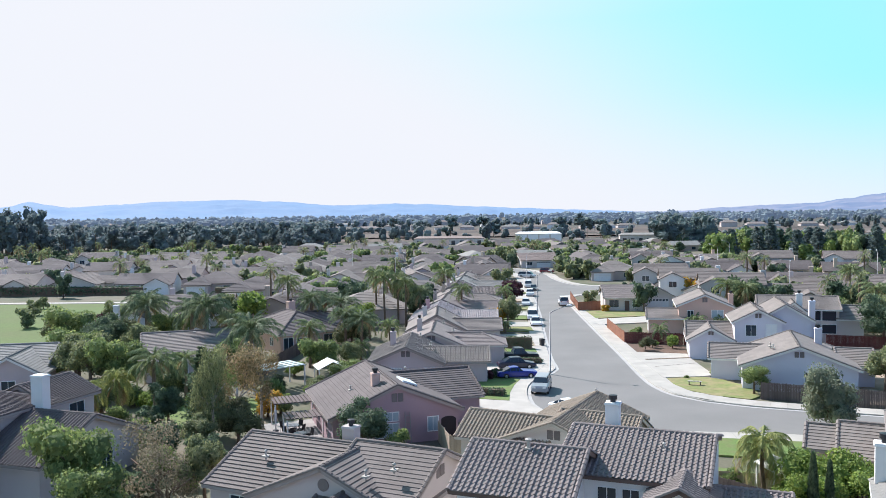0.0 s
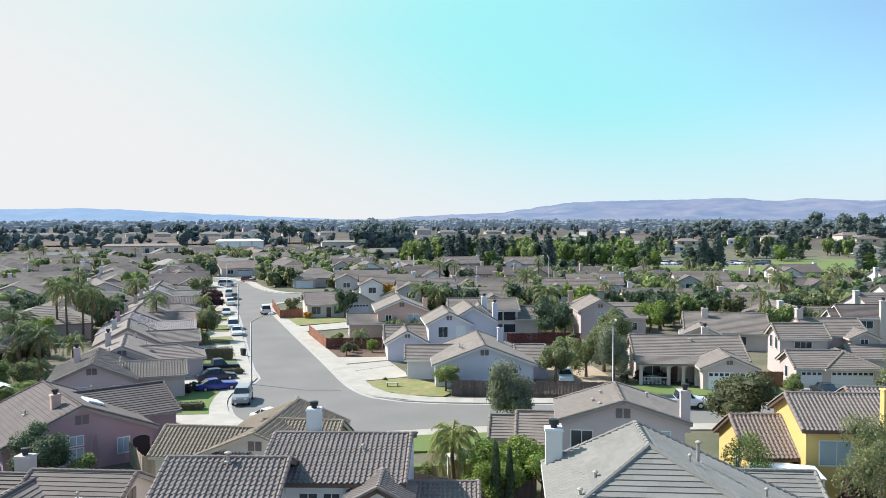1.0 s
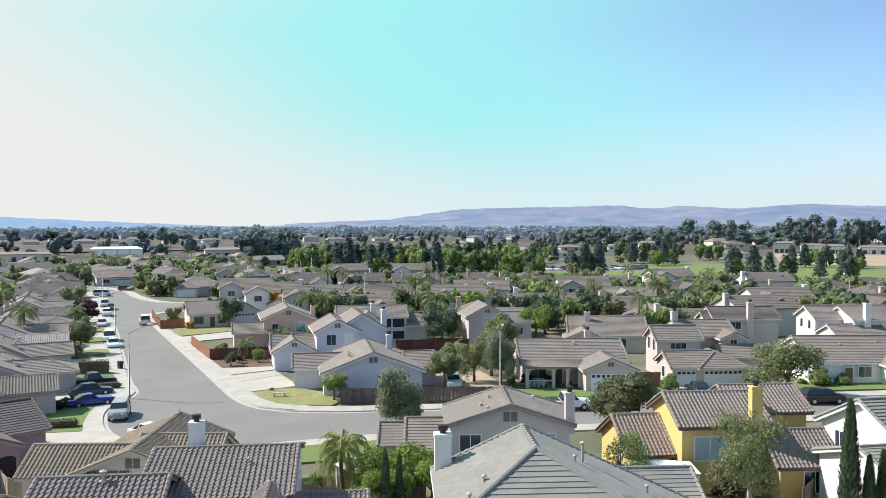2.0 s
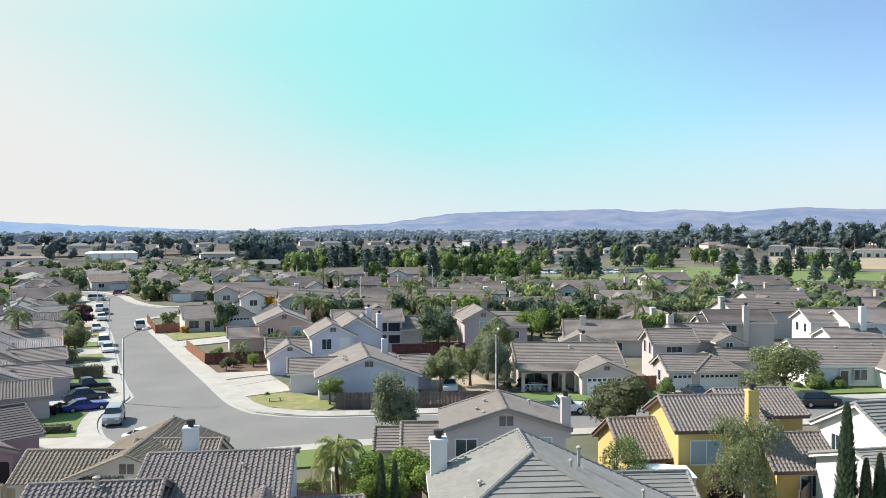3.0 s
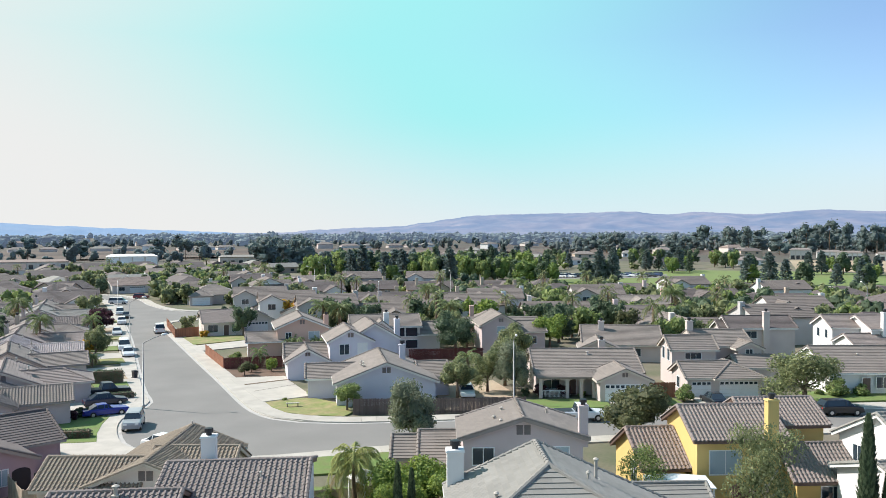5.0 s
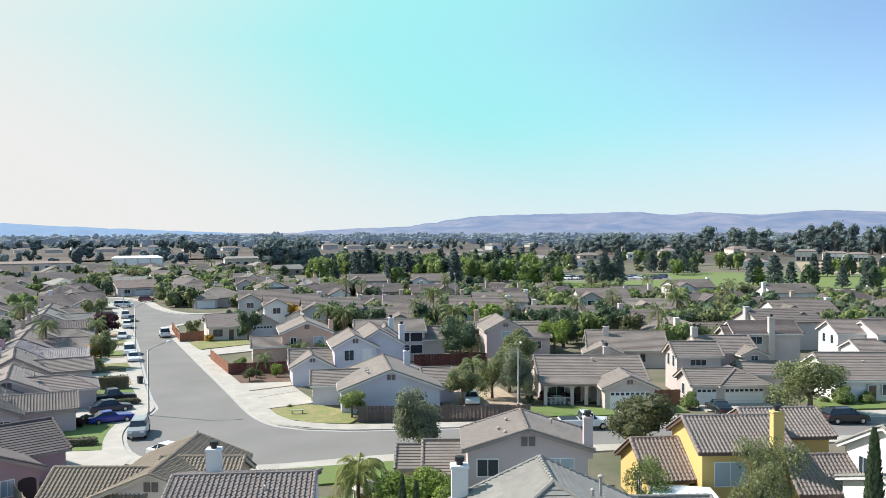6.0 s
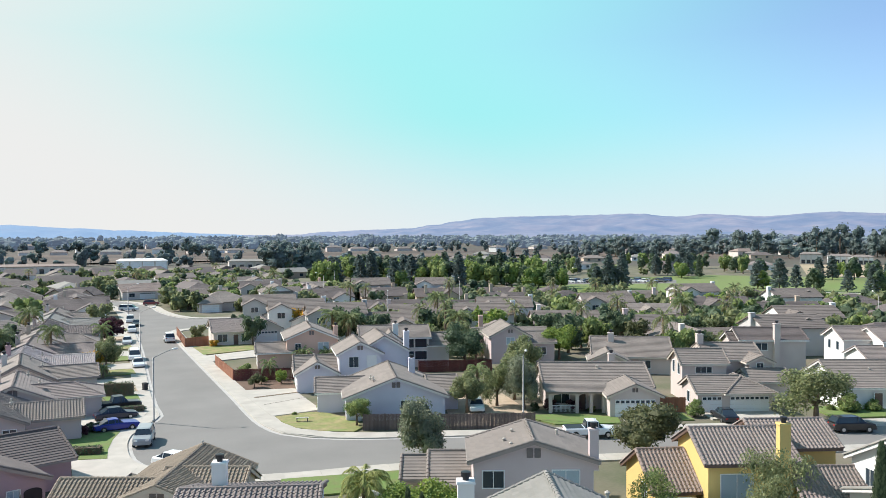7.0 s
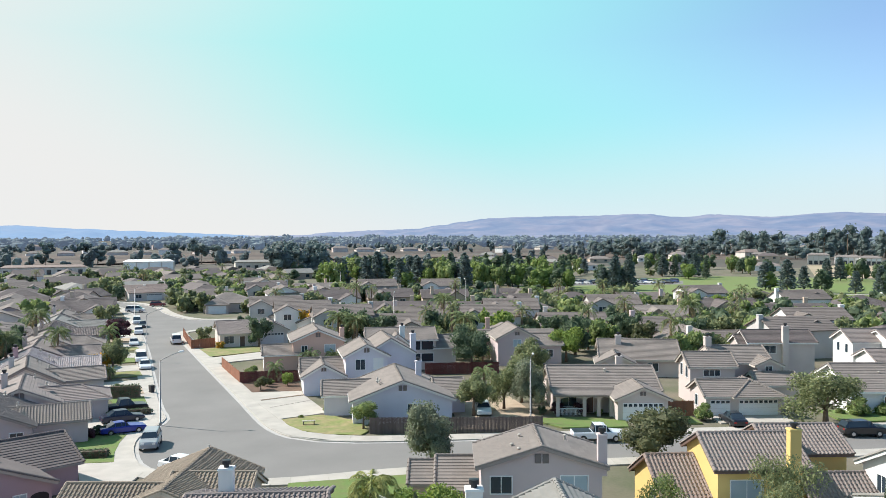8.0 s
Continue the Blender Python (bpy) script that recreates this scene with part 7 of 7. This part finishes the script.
def far_house(x, y, rz, w, d, h, rise, wall, roof, tall=False):
    """A plain distant house: walls, hipped roof, two dark windows."""
    ob = thing("house", "distant %s house with a %s roof" % (wall + " stucco", roof), "house", pose(x, y, 0, 0, 0, rz), "distant houses")
    b = Geo()
    b.box(-w / 2, -d / 2, 0, w / 2, d / 2, h)
    part("wall", b, stucco(wall), ob)
    r = Geo()
    e = 0.5
    lo = [(-w / 2 - e, -d / 2 - e), (w / 2 + e, -d / 2 - e), (w / 2 + e, d / 2 + e), (-w / 2 - e, d / 2 + e)]
    k = d / 2 - 0.1 if not tall else 0.2
    a, c = Vector((-w / 2 + k - e, 0, h + rise)), Vector((w / 2 - k + e, 0, h + rise))
    q = [Vector((*v, h)) for v in lo]
    r.face(q[0], q[1], c, a)
    r.face(q[2], q[3], a, c)
    r.face(q[1], q[2], c)
    r.face(q[3], q[0], a)
    r.face(*[v - Vector((0, 0, 0.02)) for v in reversed(q)])
    part("roof", r, tiles(roof), ob)
    for s in (-0.25, 0.25) if y < 520 else ():
        g = Geo()
        g.box(w * s - 0.9, -d / 2 - 0.05, h - 2.0, w * s + 0.9, -d / 2 + 0.1, h - 0.7)
        part("window", g, GLASS, ob)


for row in range(7):
    for col in range(13):
        x, y = -70 + col * 20.0 + rng.uniform(-3, 3), 296 + row * 25.0 + rng.uniform(-3, 3)
        if free(x, y, 12) and x < 165:
            far_house(x, y, rng.choice((8, 98)) + rng.uniform(-5, 5), rng.uniform(12, 16), rng.uniform(8, 10), 2.8, rng.uniform(1.8, 2.4), rng.choice(("cream", "beige", "white", "tan")), rng.choice(("gray", "earth", "umber", "dark")), rng.random() < 0.5)
            PLACED.append((x, y, 13))

# yard trees among them
GREENS = ("yardtree", "yardtree2", "yardtree3", "yardtree", "yardlime", "yardpalm", "yardtree2", "yardrust", "yardtree3", "yardtree2", "yardtree3")
TEXT = {"yardtree": "green yard tree among the roofs", "yardtree2": "olive-green yard tree among the roofs", "yardtree3": "dark green yard tree among the roofs", "yardlime": "bright green yard tree among the roofs",
        "yardpalm": "palm tree rising among the roofs", "lowpalm": "low palm between houses", "yardrust": "brown-green yard tree among the roofs"}
for k, x, y in (("farbush", -34.0, 206.0), ("farbush2", -58.0, 262.0), ("farbush3", 60.0, 222.5)):
    plant(k, x, y, "low round bush among the far roofs")
made, rest = 0, []
for _ in range(14000):
    if made >= 900:
        break
    r, az = 130 + 300 * rng.random() ** 0.8, radians(rng.uniform(-34, 58) if rng.random() < 0.5 else rng.uniform(4, 58))
    x, y = r * math.sin(az), r * math.cos(az)
    if 25 < x < 50 and 116 < y < 188:
        continue
    if r > (135 if az > 0.05 else 142) and free(x, y, 2.5):
        k = rng.choice(GREENS)
        s = rng.uniform(0.55, 1.15) * 1.28
        sz, turn = s * rng.uniform(0.9, 1.25), rng.uniform(0, 360)
        if "palm" in k:
            s, sz = rng.uniform(0.9, 1.2), rng.uniform(0.9, 1.4)
        if r < 168:
            plant(k, x, y, TEXT[k], s, sz, turn)
        else:
            k = {"yardtree": "farbush", "yardtree2": "farbush3", "yardtree3": "farbush2", "yardlime": "farbush", "yardrust": "farbush3", "lowpalm": "yardpalm"}.get(k, k)
            rest.append((k, pose(x, y, 0, 0, 0, turn) @ Matrix.Diagonal((s, s, sz, 1))))
        PLACED.append((x, y, 3.0))
        made += 1
join_plants("woods", "many green yard trees and palms among far roofs", rest)

# ---------------------------------------------------------------- the park and its trees
def polar(az, r):
    return r * math.sin(radians(az)), r * math.cos(radians(az))


PARKTEXT = {"parktree": "large bright green park tree", "parktree2": "large green park tree", "parktree3": "large dark green park tree", "pinetree": "tall dark pine in the park", "pinetree2": "broad blue-green pine in the park"}
rest = []
for i in range(185):
    if i < 105:
        az, r = rng.uniform(17.5, 34.5), rng.uniform(318, 400)
        k = rng.choice(("parktree", "parktree", "parktree2", "parktree3", "pinetree", "pinetree2", "parktree"))
    elif i < 145:
        az, r = rng.uniform(33, 55), rng.choice((rng.uniform(318, 338), rng.uniform(392, 430)))
        k = rng.choice(("pinetree2", "pinetree2", "pinetree", "pinetree2", "parktree3", "parktree"))
    else:
        az, r = rng.uniform(28, 48), rng.uniform(430, 560)
        k = rng.choice(("parktree3", "parktree2", "pinetree2", "parktree", "parktree3"))
    x, y = polar(az, r)
    s = rng.uniform(0.72, 1.1) * (0.8 if i >= 145 else 0.86 if i >= 105 else 1)
    sz, turn = s * rng.uniform(0.85, 1.05), rng.uniform(0, 360)
    if 33 < az < 43 and 338 < r < 392:
        continue
    if i < 30 or 105 <= i < 140:
        plant(k, x, y, PARKTEXT[k], s, sz, turn)
    else:
        rest.append((k, pose(x, y, 0, 0, 0, turn) @ Matrix.Diagonal((s, s, sz, 1))))
join_plants("woods", "dense green and dark trees behind the park", rest)
for i in range(26):
    az = 33.8 + 0.30 * i
    x, y = polar(az, 352 + i * 0.55 + (i % 2) * 7)
    c = rng.choice(((0.7, 0.7, 0.7), (0.03, 0.03, 0.04), (0.4, 0.4, 0.42), (0.05, 0.08, 0.2), (0.7, 0.7, 0.7)))
    car("parked car in the park's car park", x, y, rng.choice((20, 200)), c, rng.choice(("sedan", "suv", "van")))

# ---------------------------------------------------------------- far buildings, woods and hills
def hall(name, label, x, y, rz, w, d, hgt, wall, roof, bays, category="building"):
    ob = thing(name, label, category, pose(x, y, 0, 0, 0, rz))
    b = Geo()
    b.box(0, 0, 0, w, d, hgt)
    part("wall", b, wall, ob)
    r = Geo()
    r.solid([(-.4, -.4, hgt), (w + .4, -.4, hgt), (w + .4, d + .4, hgt), (-.4, d + .4, hgt)], [(-.4, -.4, hgt + .3), (w + .4, -.4, hgt + .3), (w - 2, d / 2, hgt + 1.4), (2, d / 2, hgt + 1.4)])
    part("roof", r, roof, ob)
    for i in range(bays + 1):
        p = Geo()
        u = w * i / bays
        p.box(u - .35, -.25, 0, u + .35, 0.02, hgt - .2)
        part("pilaster", p, TRIM, ob)
    for i in range(bays):
        p = Geo()
        u = w * (i + .5) / bays
        p.box(u - 1.1, -.1, 0.1, u + 1.1, 0.02, 2.6)
        part("loading_door", p, GLASS, ob)


WHITEWALL = mat("white_cladding", (0.84, 0.84, 0.83), 0.7, 0.05)
hall("warehouse", "large white warehouse beyond the roofs", 39.0, 489.0, -4, 26.5, 16, 6.2, WHITEWALL, TRIM_WHITE, 4)
hall("warehouse", "long low pale building", 104.0, 505.0, -6, 34, 12, 4.4, stucco("cream"), tiles("gray"), 7)
hall("warehouse", "long pale school building", -22.0, 500.0, -4, 42, 12, 3.8, stucco("cream"), tiles("rose"), 8)
for az, r, w, col in ((49.6, 606, 13, "cream"), (51.2, 612, 15, "white"), (52.6, 600, 12, "white"), (54.6, 596, 20, "white"), (46.2, 640, 12, "cream"), (56.4, 604, 16, "white")):
    x, y = polar(az, r)
    hall("building", "white stucco building beyond the park", x, y, -48, w, 14, rng.uniform(3.6, 6.5), stucco(col), tiles("taupe"), 4)

# dry fields of the far plain, strip beside strip
plain = [polar(-60 + 140 * i / 60, 4600) for i in range(61)] + [polar(80 - 140 * i / 60, 545) for i in range(61)]
DRY = mat("dry_plain", (0.085, 0.07, 0.056), 0.97, 0.2, 0.012, 0.15, 0.2, other=(0.065, 0.065, 0.045))
poly("scrubland", plain, 0.03, DRY, "dry brown fields and scrub of the far plain", "ground", 0.0)
for k, (x0, y0, x1, y1, turn, c) in enumerate(((-270, 618, 420, 652, 2, (0.088, 0.066, 0.050)), (-300, 700, 480, 724, -1, (0.10, 0.078, 0.060)), (-320, 770, 560, 850, 1, (0.075, 0.055, 0.044)), (-200, 880, 620, 905, 0, (0.095, 0.073, 0.056)), (-340, 960, 640, 1040, -2, (0.085, 0.066, 0.053)))):
    s = math.tan(radians(turn))
    poly("field", [(x0, y0), (x1, y0 + s * (x1 - x0)), (x1 + 20, y1 + s * (x1 - x0)), (x0 - 20, y1)], 0.06 + 0.01 * k, mat("dry_strip_%s" % "abcde"[k], c, 0.97, 0.2, 0.02, 0.2, 0.2), "strip of dry brown field on the plain", "ground", 0.0)
for i in range(26):
    x = -230 + i * 27 + rng.uniform(-6, 6)
    far_house(x, 925 + rng.uniform(-15, 15), rng.uniform(-8, 8), rng.uniform(14, 22), 10, rng.choice((2.8, 3.0, 5.2)), 2.2, rng.choice(("cream", "white", "beige")), rng.choice(("brown", "taupe", "gray")))
for i in range(60):
    az, r = rng.uniform(-33, 58), rng.uniform(560, 1500)
    x, y = polar(az, r)
    if free(x, y, 14) and not (-270 < x < 420 and 600 < y < 1050):
        far_house(x, y, rng.uniform(-20, 20), rng.uniform(14, 24), 11, rng.choice((2.8, 3.2, 5.4)), 2.3, rng.choice(("cream", "white", "beige")), rng.choice(("brown", "taupe", "gray", "rose")))


for i in range(18):
    x, y = polar(rng.uniform(27, 48), rng.uniform(470, 660))
    far_house(x, y, rng.uniform(-60, 0), rng.uniform(10, 15), 9, rng.choice((2.8, 3.0, 5.2)), 1.9, rng.choice(("cream", "white", "beige", "tan")), rng.choice(("gray", "brown", "dark", "taupe")))


def woods(name, label, spots, leaf, seed, blobs=5, quads=90, core=0.8, kind="stuff", full=False):
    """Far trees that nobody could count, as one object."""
    rr = random.Random(seed)
    t, c = Geo(), Geo()
    for x, y, hgt, wide in spots:
        lobes = []
        for b in range(blobs):
            a = rr.uniform(0, 6.28)
            f = rr.uniform(0.2, 0.88) if not full else 0.25 + 0.5 * b / blobs
            q = wide * (0.5 if not full else 0.3) * (1.15 - f * 0.7)
            lobes.append(((x + q * math.cos(a), y + q * math.sin(a), hgt * f), (wide * rr.uniform(0.25, 0.5), wide * rr.uniform(0.25, 0.5), hgt * (rr.uniform(0.13, 0.24) if not full else rr.uniform(0.26, 0.4)))))
        if quads:
            leaf_cloud(c, lobes, quads, hgt * 0.045 + 0.2, rr, core=core)
        else:
            for p, q in lobes:
                lump(c, p, q, rr, 5, 2)
        t.tube([(x, y, 0), (x, y, hgt * 0.7)], [0.02 * hgt, 0.008 * hgt], 4)
    ob = new(name, c.mesh(name, leaf))
    tagged(ob, label, "trees", kind=kind)
    part("trunks", t, BARK, ob, kind=kind)


belt = []
for i in range(230):
    az = rng.uniform(-33, -8.2)
    x, y = polar(az, rng.uniform(440, 545))
    if noise.noise((az * 0.8, 4.0, 0)) < -0.32:
        continue
    tall = 24 if az < -26.6 else 15.5
    belt.append((x, y, tall * rng.uniform(0.72, 1.08), rng.uniform(5.5, 9)))
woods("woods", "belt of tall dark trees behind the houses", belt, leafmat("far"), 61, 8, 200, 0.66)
big = []
for i in range(110):
    az = rng.uniform(36, 60)
    x, y = polar(az, rng.uniform(700, 980))
    big.append((x, y, rng.uniform(16, 31) * (0.6 if az < 44 else 0.8 if az < 49 else 1), rng.uniform(8, 14)))
for az, r in ((-16.5, 640), (-14.2, 690), (-10.6, 610), (0.0, 640), (2.2, 655), (3.0, 645), (7.6, 690), (8.8, 760), (9.4, 620), (10.2, 640), (-4, 700), (-2.2, 720)):
    x, y = polar(az, r)
    big.append((x, y, rng.uniform(12, 18), rng.uniform(8, 12)))
for i in range(26):
    x, y = polar(rng.uniform(14.3, 17.3), rng.uniform(420, 520))
    big.append((x, y, rng.uniform(12, 18.5), rng.uniform(7, 11)))
woods("woods", "tall dark eucalyptus trees far off", big, leafmat("hazybluepine"), 62, 10, 220, 0.66)
near, mids = [], []
for i in range(1500):
    az, r = rng.uniform(-35, 62), 545 + 800 * rng.random()
    x, y = polar(az, r)
    grove = noise.noise((x * 0.006, y * 0.011, 1.0))
    field = -270 < x < 420 and 600 < y < 1050
    if grove > (0.3 if field else -0.1) and not (230 < x < 640 and 300 < y < 560):
        near.append((x, y, rng.uniform(5, 13), rng.uniform(5, 10)))
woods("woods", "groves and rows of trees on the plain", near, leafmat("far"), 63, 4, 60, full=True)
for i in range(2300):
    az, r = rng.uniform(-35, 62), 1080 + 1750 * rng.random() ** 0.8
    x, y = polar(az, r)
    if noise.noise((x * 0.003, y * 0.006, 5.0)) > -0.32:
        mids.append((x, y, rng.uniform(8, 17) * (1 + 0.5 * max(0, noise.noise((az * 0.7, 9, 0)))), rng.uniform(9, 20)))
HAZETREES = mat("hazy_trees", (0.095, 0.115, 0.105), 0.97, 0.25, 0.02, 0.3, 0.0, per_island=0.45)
# bluish emission paints the haze of distance over these trees
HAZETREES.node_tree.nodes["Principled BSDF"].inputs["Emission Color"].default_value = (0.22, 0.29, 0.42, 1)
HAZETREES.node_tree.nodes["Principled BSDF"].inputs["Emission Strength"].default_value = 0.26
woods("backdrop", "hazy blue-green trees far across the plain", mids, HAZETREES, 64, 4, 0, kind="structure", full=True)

# hills that close the view: heights in metres over the plain, by bearing
HILLS = ((-60, 80), (-40, 82), (-28.5, 66), (-27, 90), (-26.2, 78), (-24.9, 62), (-22.3, 74), (-18.8, 88), (-14.5, 93), (-12.2, 84), (-7.7, 61), (-3.8, 66), (-1.8, 62), (2, 48), (5.2, 36), (8.3, 26), (10.5, 19), (14.2, 10), (16, 13), (18, 27), (21.8, 38), (23.8, 44), (25.7, 62), (27, 78), (28.9, 95), (31.6, 102), (35.5, 106), (39.3, 113), (41.9, 95), (43.7, 107), (47.5, 94), (51.2, 111), (55.3, 100), (62, 96), (80, 90))


def hill_height(az):
    for (a0, h0), (a1, h1) in zip(HILLS, HILLS[1:]):
        if a0 <= az <= a1:
            f = (az - a0) / (a1 - a0)
            f = f * f * (3 - 2 * f)
            return h0 + (h1 - h0) * f
    return 100


def hill_range(label, az0, az1, na, material):
    g = Geo()
    nr = 18
    for i in range(na + 1):
        az = az0 + (az1 - az0) * i / na
        for j in range(nr + 1):
            f = j / nr
            x, y = polar(az, 2900 + 1300 * f)
            top = hill_height(az) + 2 * noise.noise((az * 0.9, 3.1, 0)) + 2 * noise.noise((az * 3.1, 1.7, 0)) + 1.6 * noise.noise((az * 11, 0.4, 0))
            z = top * f ** 1.15 * (1 + 0.55 * noise.noise((x * 0.005, y * 0.005, 2.0)) * (1 - f)) + 60 * f * (1 - f) * noise.noise((x * 0.009, y * 0.006, 7.0)) + 18 * f * (1 - f) * noise.noise((x * 0.03, y * 0.02, 3.0))
            g.v.append((x, y, max(z, 0) - 0.5 * (j == 0)))
    for i in range(na):
        for j in range(nr):
            a = i * (nr + 1) + j
            g.f.append((a, a + nr + 1, a + nr + 2, a + 1))
    tagged(new("backdrop", g.mesh("backdrop", material, True)), label, "hills", kind="structure")


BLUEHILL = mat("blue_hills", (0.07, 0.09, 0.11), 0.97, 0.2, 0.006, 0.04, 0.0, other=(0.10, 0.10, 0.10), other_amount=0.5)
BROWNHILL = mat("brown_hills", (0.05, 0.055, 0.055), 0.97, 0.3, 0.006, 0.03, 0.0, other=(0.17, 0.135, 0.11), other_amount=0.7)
# blue emission stands in for the air haze in front of both ranges
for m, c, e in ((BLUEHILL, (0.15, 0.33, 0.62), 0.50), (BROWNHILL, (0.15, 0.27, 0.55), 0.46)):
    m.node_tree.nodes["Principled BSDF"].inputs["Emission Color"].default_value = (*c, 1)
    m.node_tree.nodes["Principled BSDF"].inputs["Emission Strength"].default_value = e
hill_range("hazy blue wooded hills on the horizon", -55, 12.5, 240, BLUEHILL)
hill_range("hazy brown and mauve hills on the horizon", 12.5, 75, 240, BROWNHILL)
